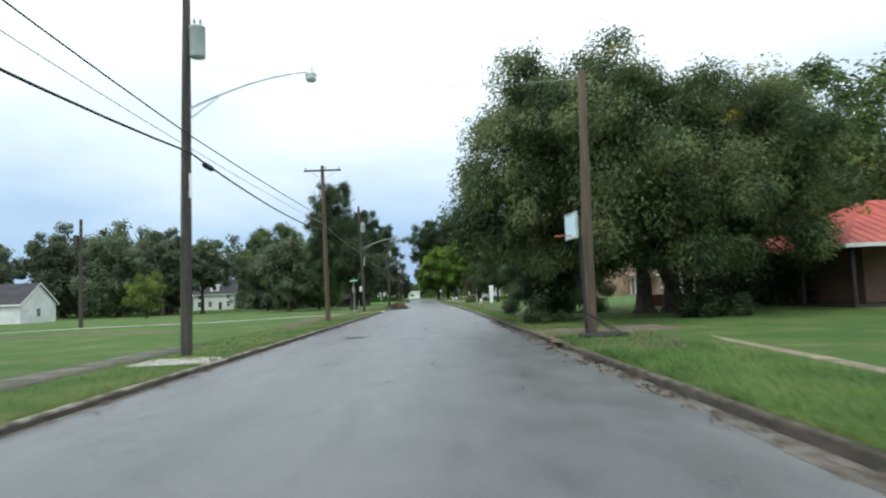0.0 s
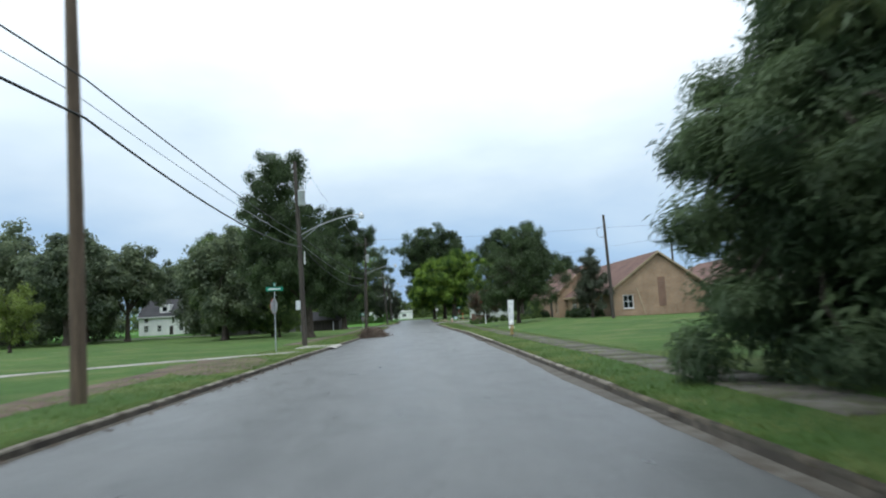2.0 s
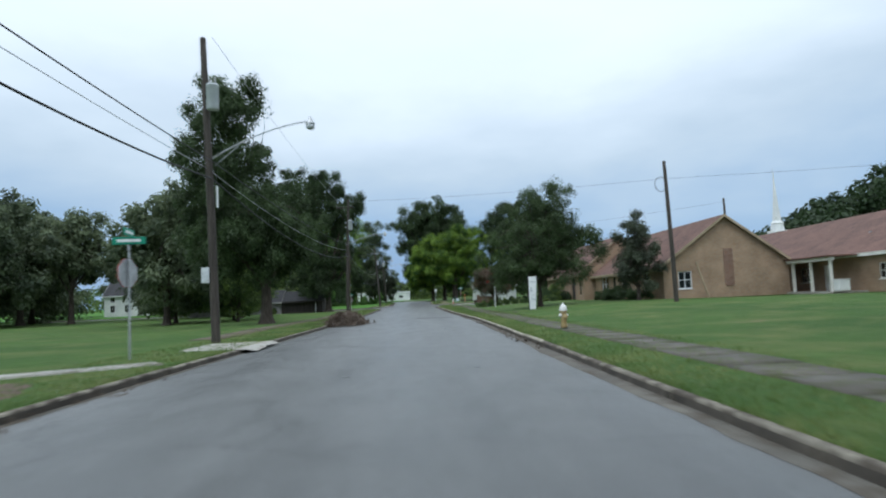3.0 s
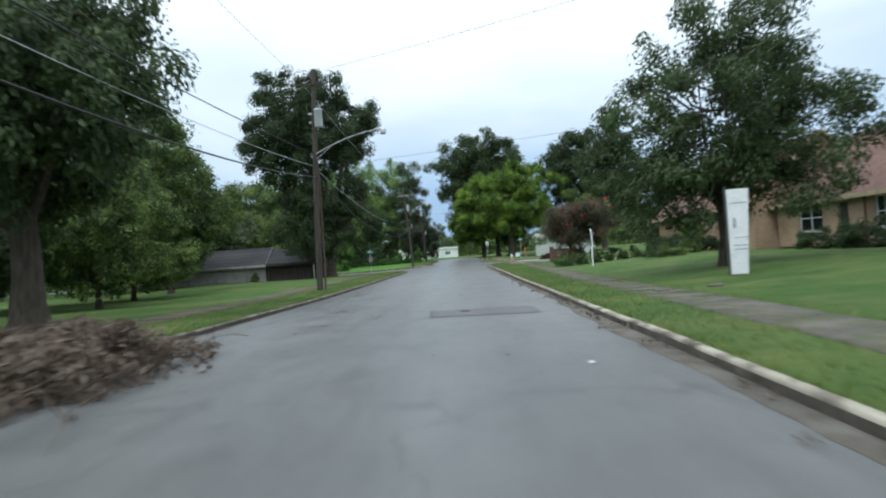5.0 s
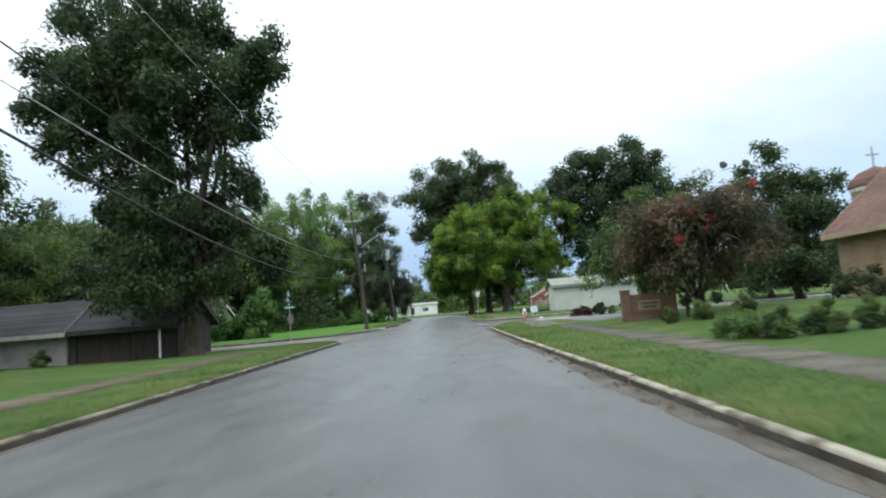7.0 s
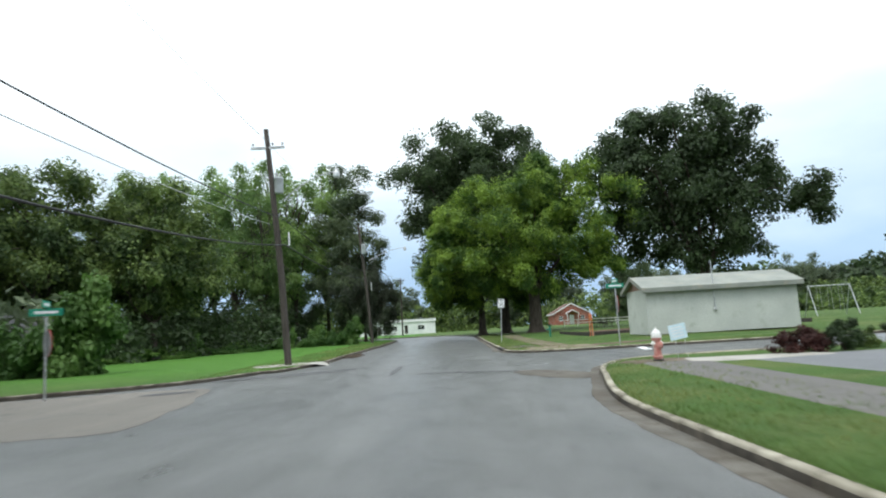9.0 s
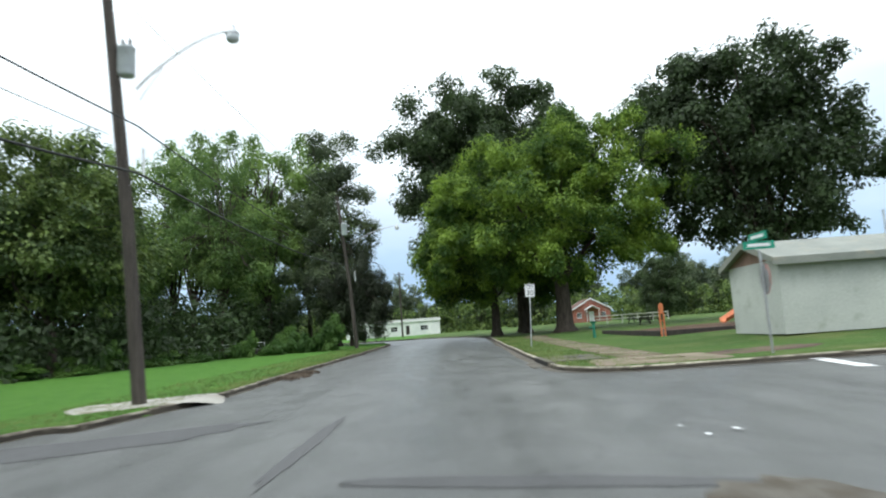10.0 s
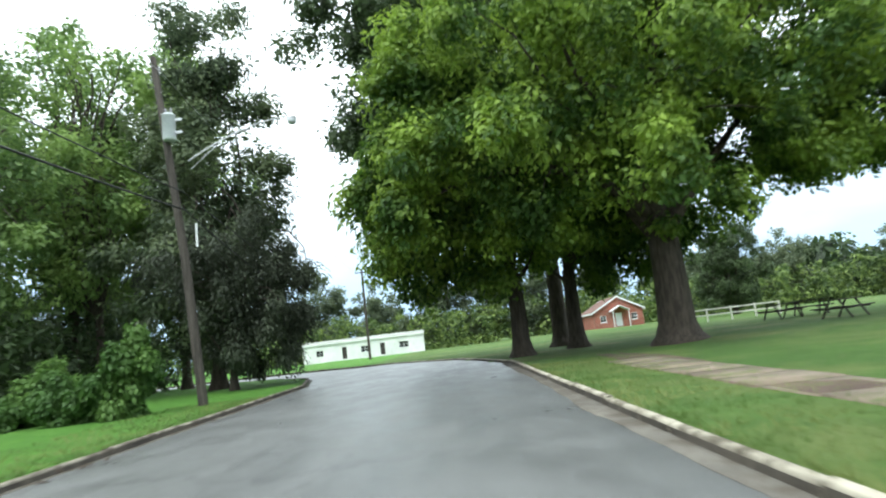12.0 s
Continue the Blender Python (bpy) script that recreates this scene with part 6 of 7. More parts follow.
for a, b in zip(pts, pts[1:]):
    dv = (b - a) / np.linalg.norm(b - a)
    nv = np.array([-dv[1], dv[0]]) * 0.5
    q = [a + nv, a - nv, b - nv - dv * 0.015, b + nv - dv * 0.015]
    V = [(x, y, lift(x, y) + 0.03 + rng.normal(0, 0.006)) for x, y in q]
    V += [(x, y, z - 0.14) for x, y, z in V]
    part("slab", mesh_of("slab", V, [(0, 1, 2, 3), (0, 4, 5, 1), (1, 5, 6, 2), (2, 6, 7, 3), (3, 7, 4, 0)], PALEPATH), None, strip)
ragged_patch("bare_ground", "bare brown dirt beside the kerb", "dirt", (-7.6, 54.5), (3.6, 9.0), DIRT, 0.02, 1, 12, rough=0.16)
ragged_patch("bare_ground", "brown dirt strip worn along the verge", "dirt", (-8.3, 43.5), (1.5, 21.0), DIRT, 0.018, 31, 3, rough=0.18)
ragged_patch("bare_ground", "reddish bare dirt strip on the lawn", "dirt", (-20.0, 38.0), (14.0, 2.0), DIRT, 0.015, 2, -20, rough=0.2)
ragged_patch("bare_ground", "bare earth round the pole by the kerb", "dirt", (4.7, 19.0), (3.2, 7.4), DIRT, 0.02, 3, 0, rough=0.16)
ragged_patch("drive_mouth", "tan dusty concrete driveway mouth beside the pole", "concrete", (5.5, 22.6), (4.7, 3.0), DRIVE, 0.026, 23, 0, rough=0.03)
ragged_patch("worn_street_mouth", "pale brown worn surface at the mouth of the side street", "worn asphalt", (-10.4, 150.4), (8.2, 9.4), OLDSTREET, 0.006, 24, 12, True, 0.03)
ragged_patch("road_patch", "dark broken pothole in the side street", "asphalt patch", (-8.2, 154.2), (1.5, 0.7), PATCH, 0.013, 25, 20, True, 0.12)
ragged_patch("bare_ground", "thin worn dirt line along the grass", "dirt", (6.3, 11.0), (0.35, 14.0), DIRTWALK, 0.015, 4, -6, rough=0.22)
ragged_patch("concrete_apron", "pale concrete apron beside the pole", "concrete", (-6.6, 17.4), (1.9, 1.7), PALEPATH, 0.025, 5, 0, rough=0.03)
ragged_patch("concrete_apron", "pale concrete corner ramp at the pole", "concrete", (-7.4, 164.6), (3.2, 1.9), PALEPATH, 0.025, 6, 30, rough=0.06)
ragged_patch("concrete_apron", "tan dusty concrete ramp on the street corner", "concrete", (5.0, 167.2), (3.4, 2.4), DIRTWALK, 0.03, 7, 0, rough=0.05)
ragged_patch("bare_ground", "dark soil patch by the corner", "dirt", (8.0, 167.6), (3.2, 1.4), DIRT, 0.025, 17, 0, rough=0.15)
ragged_patch("drive_mouth", "pale concrete driveway mouth at the kerb", "concrete", (-6.0, 67.3), (2.4, 3.6), PALEPATH, 0.025, 8, 0, rough=0.05)
ragged_patch("car_park", "grey asphalt car park beside the church", "car park", (24.0, 148.0), (32.0, 13.5), LOT, 0.03, 9, 1, rough=0.012, segs=60)
ragged_patch("footway", "wide dark asphalt footway beside the verge", "footway", (5.75, 148.3), (1.7, 13.4), FOOTWAY, 0.022, 10, -1, rough=0.03)
ragged_patch("concrete_apron", "pale concrete walk by the corner", "concrete", (8.3, 154.0), (4.2, 1.5), PALEPATH, 0.035, 11, 2, rough=0.03)
ragged_patch("playground_floor", "brown bark mulch under the play equipment", "mulch", (17.0, 186.0), (15.0, 12.0), MULCH, 0.03, 12, 0, rough=0.03)
ragged_patch("bare_ground", "worn brown dirt under the trees", "dirt", (5.2, 192.0), (1.3, 18.0), DIRT, 0.02, 13, -3, rough=0.2)
ragged_patch("road_patch", "dark rectangular asphalt repair in the road", "asphalt patch", (1.2, 91.6), (2.5, 1.8), PALEPATCH, 0.006, 14, 2, True, 0.012)
ragged_patch("road_seam", "dark tar seam round the asphalt repair", "asphalt seam", (1.2, 90.68), (2.5, 0.1), PATCH, 0.009, 26, -3, True, 0.1)
ragged_patch("road_seam", "dark tar seam beside the asphalt repair", "asphalt seam", (-0.03, 91.6), (0.1, 1.9), PATCH, 0.009, 27, 4, True, 0.1)
ragged_patch("road_seam", "long dark crack sealed with tar near the kerb", "asphalt seam", (-4.5, 180.7), (0.07, 2.6), PATCH, 0.007, 28, -2, True, 0.14)
ragged_patch("road_seam", "long dark crack sealed with tar in the road", "asphalt seam", (-4.1, 181.4), (0.07, 3.0), PATCH, 0.007, 29, -24, True, 0.14)
ragged_patch("road_seam", "short dark crack in the road", "asphalt seam", (-4.0, 185.3), (0.08, 0.95), PATCH, 0.007, 30, -46, True, 0.14)
ragged_patch("road_seam", "short dark crack in the worn road", "asphalt seam", (-2.3, 178.9), (0.07, 0.9), PATCH, 0.007, 33, -16, True, 0.14)
ragged_patch("road_seam", "dark crack near the street corner", "asphalt seam", (-4.6, 137.8), (0.07, 1.4), PATCH, 0.007, 34, -18, True, 0.14)
ragged_patch("road_patch", "dark narrow asphalt seam across the junction", "asphalt patch", (0.4, 155.5), (3.4, 0.4), PATCH, 0.007, 16, -12, True, 0.1)
ragged_patch("road_patch", "dark asphalt seam in the side street", "asphalt patch", (-7.0, 159.0), (7.5, 1.5), PATCH, 0.007, 18, 18, True, 0.12)
ragged_patch("road_patch", "worn collar of asphalt round a manhole", "asphalt patch", (-3.15, 25.45), (1.0, 0.95), PALEPATCH, 0.006, 19, 0, True, 0.09)
street_hole = new("manhole_cover", bpy.data.meshes.new("manhole_cover"))
bm = lathe(bmesh.new(), [(0.34, 0.0), (0.34, 0.014), (0.30, 0.016), (0.29, 0.008), (0.2, 0.008), (0.19, 0.012), (0.03, 0.012)], 28, Matrix.Translation((-3.15, 25.45, float(road_z(25.45)) + 0.045)))
bm.to_mesh(street_hole.data)
bm.free()
street_hole.data.materials.append(IRON)
tagged(street_hole, "round worn iron manhole cover set in the road", "manhole cover")
ragged_patch("road_patch", "dark sealed crack along the junction", "asphalt patch", (-2.1, 158.0), (0.22, 4.2), PATCH, 0.007, 21, 0, True, 0.15)
ragged_patch("road_patch", "small dark pothole repair", "asphalt patch", (-2.45, 90.45), (0.5, 0.22), PATCH, 0.007, 20, 30, True, 0.15)
manhole = new("valve_cover", bpy.data.meshes.new("valve_cover"))
bm = lathe(bmesh.new(), [(0.12, 0.0), (0.12, 0.012), (0.10, 0.014), (0.09, 0.008), (0.02, 0.008)], 20, Matrix.Translation((0.75, 91.9, float(road_z(91.9)) + 0.05)))
bm.to_mesh(manhole.data)
bm.free()
manhole.data.materials.append(BLACK)
tagged(manhole, "small round dark iron valve cover in the road", "valve cover")


for x, y in ((5.7, 93.0), (7.2, 93.4)):
    lid = new("valve_cover", bpy.data.meshes.new("valve_cover"))
    bm = lathe(bmesh.new(), [(0.2, -0.08), (0.2, 0.03), (0.18, 0.04), (0.03, 0.04)], 20, Matrix.Translation((x, y, lift(x, y) + 0.02)))
    bm.to_mesh(lid.data)
    bm.free()
    lid.data.materials.append(SIDEWALK)
    tagged(lid, "round concrete valve cover set in the grass", "valve cover", "valve covers")


ragged_patch("worn_corner", "worn dirt and broken concrete on the street corner", "dirt", (5.75, 154.5), (2.3, 1.4), DRIVE, 0.027, 36, 8, rough=0.1)
ragged_patch("gutter_apron", "wide pale concrete gutter apron at the corner", "concrete", (2.6, 153.6), (1.5, 3.4), GUTTER, 0.008, 37, 22, True, 0.08)


def storm_drain(label, at, turn, half):
    """A kerb inlet: a solid black block for the unlit mouth under a worn lintel, with the chamber's slab behind it.
    Local x points away from the road.
    """
    z = float(road_z(at[1]))
    t = thing("storm_drain", label, "storm drain", (*at, z), turn)
    # Solid black block; its colour stands in for the opening's shade.
    part("mouth", boxes(((-0.05, -half + 0.12, -0.06), (0.06, half - 0.12, 0.117))), BLACK, t, "black block painted in for the dark opening")
    part("lintel", boxes(((-0.04, -half, 0.12), (0.19, half, 0.15)), bevel=0.012), SIDEWALK, t)
    for s in (-1, 1):
        part("cheek", boxes(((-0.06, s * (half - 0.06) - 0.055, -0.06), (0.1, s * (half - 0.06) + 0.055, 0.117)), bevel=0.01), KERB, t)
    part("apron", boxes(((-0.5, -half, -0.04), (-0.062, half, 0.012)), bevel=0.008), GUTTER, t, "stained concrete apron")
    part("chamber_slab", boxes(((0.2, -half + 0.25, -0.1), (1.75, half - 0.2, 0.148)), bevel=0.015), SIDEWALK, t, "dark grey concrete slab")
    part("lid", lathe(bmesh.new(), [(0.33, 0.14), (0.33, 0.16), (0.29, 0.164), (0.02, 0.16)], 24, Matrix.Translation((1.15, 0.2, 0.0))), IRON, t, "round iron lid")
    return t


storm_drain("concrete kerb inlet with a slab behind it", (2.375, 170.1), 0.5, 1.65)
ragged_patch("stop_line", "worn white stop line across the side street", "road marking", (8.2, 164.6), (0.35, 3.4), SIGNWHITE, 0.008, 39, -8, True, 0.05)


# ---- signs and street furniture ----
def words(text, size, material, parent, m, name="lettering"):
    """Raised lettering in the built-in font, as a mesh under its sign."""
    cu = bpy.data.curves.new(name, "FONT")
    cu.body, cu.size, cu.align_x, cu.align_y, cu.extrude = text, size, "CENTER", "CENTER", 0.0015
    tmp = bpy.data.objects.new(name, cu)
    me = bpy.data.meshes.new_from_object(tmp)
    bpy.data.objects.remove(tmp)
    bpy.data.curves.remove(cu)
    me.transform(m)
    me.materials.clear()
    me.materials.append(material)
    return part(name, me, None, parent)


def street_sign(label, at, turn, height, stop_turn):
    t = thing("street_sign", label, "street sign", (*at, lift(*at)), turn, "street name signs")
    part("post", rods(((0, 0, -0.2), (0, 0, height), 0.03)), STEEL, t)
    for k, (ang, z) in enumerate(((0, height + 0.02), (90, height + 0.24))):
        bm = bmesh.new()
        box(bm, (-0.42, -0.012, z), (0.42, 0.012, z + 0.2), 0.005, pose(0, 0, 0, 0, 0, ang))
        blade = part("name_blade", bm, SIGNGREEN, t, "green street name blade")
        for s in (-1, 1):
            bm = bmesh.new()
            box(bm, (-0.3, s * 0.0135 - 0.001, z + 0.06), (0.3, s * 0.0135 + 0.001, z + 0.14), 0, pose(0, 0, 0, 0, 0, ang))
            part("name_bar", bm, SIGNWHITE, blade)
    bm = bmesh.new()
    bmesh.ops.create_cone(bm, cap_ends=True, segments=8, radius1=0.41, radius2=0.41, depth=0.012, matrix=pose(0, -0.05, 0, 0, 0, 0) @ Matrix.Rotation(radians(90), 4, "X") @ Matrix.Rotation(radians(22.5), 4, "Z"))
    bmesh.ops.transform(bm, matrix=pose(0, 0, height - 0.75, 0, 0, stop_turn), verts=bm.verts)
    plate = part("stop_plate", bm, SIGNRED, t, "red octagonal stop plate")
    bm = bmesh.new()
    bmesh.ops.create_cone(bm, cap_ends=True, segments=8, radius1=0.40, radius2=0.40, depth=0.003, matrix=pose(0, -0.041, 0, 0, 0, 0) @ Matrix.Rotation(radians(90), 4, "X") @ Matrix.Rotation(radians(22.5), 4, "Z"))
    bmesh.ops.transform(bm, matrix=pose(0, 0, height - 0.75, 0, 0, stop_turn), verts=bm.verts)
    part("plate_back", bm, STEEL, plate, "bare metal back")
    words("STOP", 0.3, SIGNWHITE, plate, pose(0, 0, height - 0.75, 0, 0, stop_turn) @ pose(0, -0.059, 0, 90, 0, 0))
    return t


street_sign("green street name sign above a stop sign by the path", (-7.5, 63.4), 8, 3.05, -112)
street_sign("green street name sign above a stop sign on the corner", (7.65, 166.2), 4, 2.62, 78)
street_sign("weathered street name sign above the back of a stop plate", (-11.6, 154.0), 20, 2.25, 118)

limit = thing("speed_sign", "white speed limit sign on a thin steel post", "speed sign", (3.14, 179.8, lift(3.14, 179.8)), -6)
limit.matrix_basis = pose(3.14, 179.8, lift(3.14, 179.8), 0, 3.2, -6)
part("post", boxes(((-0.03, 0.0, -0.2), (0.03, 0.04, 2.95))), STEEL, limit)
plate = part("plate", boxes(((-0.23, -0.008, 2.33), (0.23, -0.002, 2.94)), bevel=0.002), SIGNWHITE, limit)
words("SPEED", 0.125, INK, plate, pose(0, -0.010, 2.85, 90, 0, 0))
words("LIMIT", 0.125, INK, plate, pose(0, -0.010, 2.73, 90, 0, 0))
words("30", 0.33, INK, plate, pose(0, -0.010, 2.52, 90, 0, 0))
for lo, hi in (((-0.215, -0.0105, 2.345), (0.215, -0.0085, 2.355)), ((-0.215, -0.0105, 2.915), (0.215, -0.0085, 2.925)), ((-0.215, -0.0105, 2.356), (-0.205, -0.0085, 2.914)), ((0.205, -0.0105, 2.356), (0.215, -0.0085, 2.914))):
    part("border", boxes((lo, hi)), INK, plate)

banner = thing("banner_sign", "tall narrow white church banner sign on the lawn", "banner sign", (9.15, 96.4, lift(9.15, 96.4)), -12)
board = boxes(((-0.34, -0.09, 0.02), (0.14, 0.09, 2.6)), bevel=0.012)
for v in board.verts:
    if v.co.x > 0:
        v.co.x += 0.06 * v.co.z
panel = part("panel", board, SIGNWHITE, banner)
part("side_panel", boxes(((-0.39, -0.1, 0.0), (-0.344, 0.1, 2.7))), PLAQUE, banner, "dark edge of the sign box")
for z, w, h in ((2.16, 0.4, 0.03), (1.12, 0.4, 0.02), (0.88, 0.44, 0.03), (0.76, 0.42, 0.03)):
    part("text_bar", boxes(((-w / 2, -0.096, z), (w / 2, -0.0925, z + h))), INKGREY, panel)
part("emblem", boxes(((-0.2, -0.096, 1.42), (-0.12, -0.0925, 1.72))), INKGREY, panel)

marker = thing("history_marker", "dark historical marker plaque on a white post", "marker", (8.45, 117.0, lift(8.45, 117.0)), -4)
part("post", rods(((0, 0, -0.2), (0, 0, 1.25), 0.06, 0.055)), SIGNWHITE, marker, "white painted post")
plaque = part("plaque", boxes(((-0.035, -0.48, 1.2), (0.035, 0.48, 2.02)), bevel=0.02), SIGNWHITE, marker, "white framed plaque")
for s in (-1, 1):
    part("face", boxes(((s * 0.037 - 0.002, -0.43, 1.25), (s * 0.037 + 0.002, 0.43, 1.97))), PLAQUE, plaque, "dark lettered face")
    for i in range(6):
        part("text_bar", boxes(((s * 0.0405 - 0.001, -0.36, 1.32 + 0.1 * i), (s * 0.0405 + 0.001, 0.36 - 0.05 * (i % 3), 1.345 + 0.1 * i))), INKDIM, plaque)
part("crest", lathe(bmesh.new(), [(0.17, -0.03), (0.18, 0.0), (0.17, 0.03)], 16, pose(0, 0, 2.13, 0, 90, 0)), SIGNWHITE, plaque)

pier = thing("brick_sign_wall", "brown brick sign wall with a pale lettered panel", "sign wall", (9.3, 136.4, lift(9.3, 136.4)), -8)
part("base", boxes(((-1.25, -0.26, -0.1), (1.25, 0.26, 0.12)), bevel=0.01), BRICKBROWN, pier)
for x in (-1.0, 1.0):
    pillar = part("pillar", boxes(((x - 0.2, -0.24, 0.12), (x + 0.2, 0.24, 1.28)), bevel=0.01), BRICKBROWN, pier)
    part("cap", boxes(((x - 0.24, -0.28, 1.285), (x + 0.24, 0.28, 1.36)), bevel=0.015), BRICKBROWN, pillar)
part("middle_wall", boxes(((-0.8, -0.16, 0.12), (0.8, 0.16, 1.12)), bevel=0.01), BRICKBROWN, pier)
panel = part("panel", boxes(((-0.5, -0.19, 0.38), (0.5, -0.163, 0.84)), bevel=0.006), TANTRIM, pier, "pale stone name panel")
for z, w in ((0.66, 0.74), (0.5, 0.6)):
    part("text_bar", boxes(((-w / 2, -0.196, z), (w / 2, -0.1915, z + 0.08))), INKDIM, panel)



def hydrant(label, at, body_m, cap_m, s):
    t = thing("fire_hydrant", label, "fire hydrant", (*at, lift(*at)), 20, "fire hydrants")
    t.scale = (s * 0.8, s * 0.8, s * 1.06)
    part("foot", lathe(bmesh.new(), [(0.17, -0.05), (0.17, 0.04), (0.12, 0.06)], 16), BLACK, t, smooth=False)
    part("barrel", lathe(bmesh.new(), [(0.12, 0.05), (0.12, 0.09), (0.155, 0.1), (0.155, 0.13), (0.11, 0.14), (0.11, 0.5), (0.15, 0.51), (0.15, 0.55)], 18), body_m, t)
    bonnet = part("bonnet", lathe(bmesh.new(), [(0.155, 0.55), (0.155, 0.59), (0.135, 0.66), (0.09, 0.72), (0.04, 0.75)], 18), cap_m, t, "white domed bonnet")
    part("nut", lathe(bmesh.new(), [(0.03, 0.75), (0.03, 0.8)], 5), cap_m, bonnet)
    for k, (ang, r, L) in enumerate(((0, 0.06, 0.19), (180, 0.06, 0.19), (-90, 0.085, 0.2))):
        part("nozzle", lathe(bmesh.new(), [(r * 0.85, 0.06), (r * 0.85, L - 0.06), (r * 1.05, L - 0.06), (r * 1.05, L - 0.03), (r * 0.4, L + 0.02)], 12, pose(0, 0, 0.42, 0, 90, 0) if ang == 0 else (pose(0, 0, 0.42, 0, -90, 0) if ang == 180 else pose(0, 0, 0.38, 90, 0, 0))), cap_m if k < 2 else body_m, t)
    return t


hydrant("faded yellow fire hydrant with a white top on the verge", (5.15, 68.0), HYDYELLOW, HYDWHITE, 1.1)
hydrant("faded red fire hydrant with a white bonnet at the corner", (5.6, 154.2), HYDRED, HYDWHITE, 1.14)

card = thing("yard_sign", "small pale blue yard sign on wire legs", "yard sign", (6.5, 154.7, lift(6.5, 154.7) + 0.0), 10)
bm = bmesh.new()
box(bm, (-0.27, -0.006, 0.58), (0.27, 0.006, 1.02), 0.002, Matrix.Rotation(radians(-9), 4, "Y"))
cp = part("board", bm, SIGNBLUE, card)
for i in range(4):
    bm = bmesh.new()
    box(bm, (-0.2, -0.0085, 0.66 + 0.085 * i), (0.2 - 0.04 * (i % 2), -0.0065, 0.69 + 0.085 * i), 0, Matrix.Rotation(radians(-9), 4, "Y"))
    part("text_bar", bm, SIGNWHITE, cp)
for x in (-0.15, 0.15):
    part("leg", rods(((x - 0.02, 0, -0.1), (x - 0.09, 0, 0.66), 0.006)), STEEL, card)

goal = thing("basketball_goal", "portable basketball goal with a pale backboard by the kerb", "basketball goal", (4.05, 19.15, lift(4.05, 19.15) + 0.02), 6)
part("base", boxes(((-0.12, -0.36, 0.0), (1.1, 0.36, 0.13)), bevel=0.05), BLACK, goal, "flat black water-filled base")
part("pole", rods(((0, 0, 0.12), (-0.04, 0, 3.05), 0.045)), BLACK, goal)
for y in (-0.25, 0.25):
    part("strut", rods(((0.9, y, 0.11), (0.0, 0, 0.7), 0.015)), BLACK, goal)
bm = bmesh.new()
box(bm, (-0.3, -0.45, 2.78), (-0.26, 0.45, 3.48), 0.01)
bb = part("backboard", bm, SIGNBLUE, goal, "pale blue backboard")
for lo, hi in (((-0.315, -0.46, 2.76), (-0.25, 0.46, 2.80)), ((-0.315, -0.46, 3.46), (-0.25, 0.46, 3.50)), ((-0.315, -0.48, 2.76), (-0.25, -0.455, 3.50)), ((-0.315, 0.455, 2.76), (-0.25, 0.48, 3.50))):
    part("edge_frame", boxes((lo, hi)), STEEL, bb)
part("bracket", boxes(((-0.26, -0.06, 2.9), (-0.03, 0.06, 3.0))), BLACK, goal)
part("rim", mesh_of("rim", *tubes([[((-0.54 + 0.23 * math.cos(a), 0.23 * math.sin(a), 2.86), 0.009) for a in np.linspace(0, 2 * math.pi, 25)]], 6), ORANGE), None, goal, "orange rim")

# ---- the playground ----
climber = thing("play_post", "orange plastic climbing post on the playground", "play equipment", (9.3, 179.9, lift(9.3, 179.9)))
climber.scale = (0.5, 1.0, 1.08)
for x in (-0.17, 0.17):
    part("upright", boxes(((x - 0.05, -0.06, 0), (x + 0.05, 0.06, 1.25)), bevel=0.02), ORANGE, climber)
part("arch", lathe(bmesh.new(), [(0.22, -0.06), (0.22, 0.06)], 20, pose(0, 0, 1.22, 90, 0, 0)), ORANGE, climber)
for z in (0.35, 0.7, 1.0):
    part("rung", rods(((-0.14, 0, z), (0.14, 0, z), 0.025)), ORANGE, climber)
slide = thing("playground_slide", "orange slide on a wooden play tower with a red roof", "slide", (16.2, 184.5, lift(16.2, 184.5)))
for x in (0.0, 1.3):
    for y in (0.0, 1.3):
        part("post", boxes(((x, y, 0), (x + 0.1, y + 0.1, 2.6))), PALEWOOD, slide)
part("deck", boxes(((-0.05, -0.05, 1.45), (1.45, 1.45, 1.55))), PALEWOOD, slide)
part("roof", boxes(((-0.3, -0.3, 2.6), (1.7, 1.7, 3.3)), bevel=0.25), PINKRED, slide, "faded red plastic roof")
for y in (-0.04, 1.42):
    part("side_rail", boxes(((0.1, y, 1.6), (1.3, y + 0.03, 2.2))), PINKRED, slide)
chute = []
for s in np.linspace(0, 1, 12):
    chute.append(((-0.05 - 1.9 * s, 1.5 - 1.33 * (s ** 0.85) - 0.05 * math.sin(s * 3.14))))
V, F = [], []
for i, (x, z) in enumerate(chute):
    for (dy, dz) in ((0.0, 0.24), (0.06, 0.24), (0.1, 0.05), (0.5, 0.0), (0.9, 0.05), (0.94, 0.24), (1.0, 0.24)):
        V.append((x, 0.2 + dy, z + dz))
for i in range(len(chute) - 1):
    for k in range(6):
        F.append((i * 7 + k, i * 7 + k + 1, (i + 1) * 7 + k + 1, (i + 1) * 7 + k))
ch = part("chute", mesh_of("chute", V, F, ORANGE, True), None, slide, "curved orange chute")
ch.modifiers.new("thick", "SOLIDIFY").thickness = 0.03
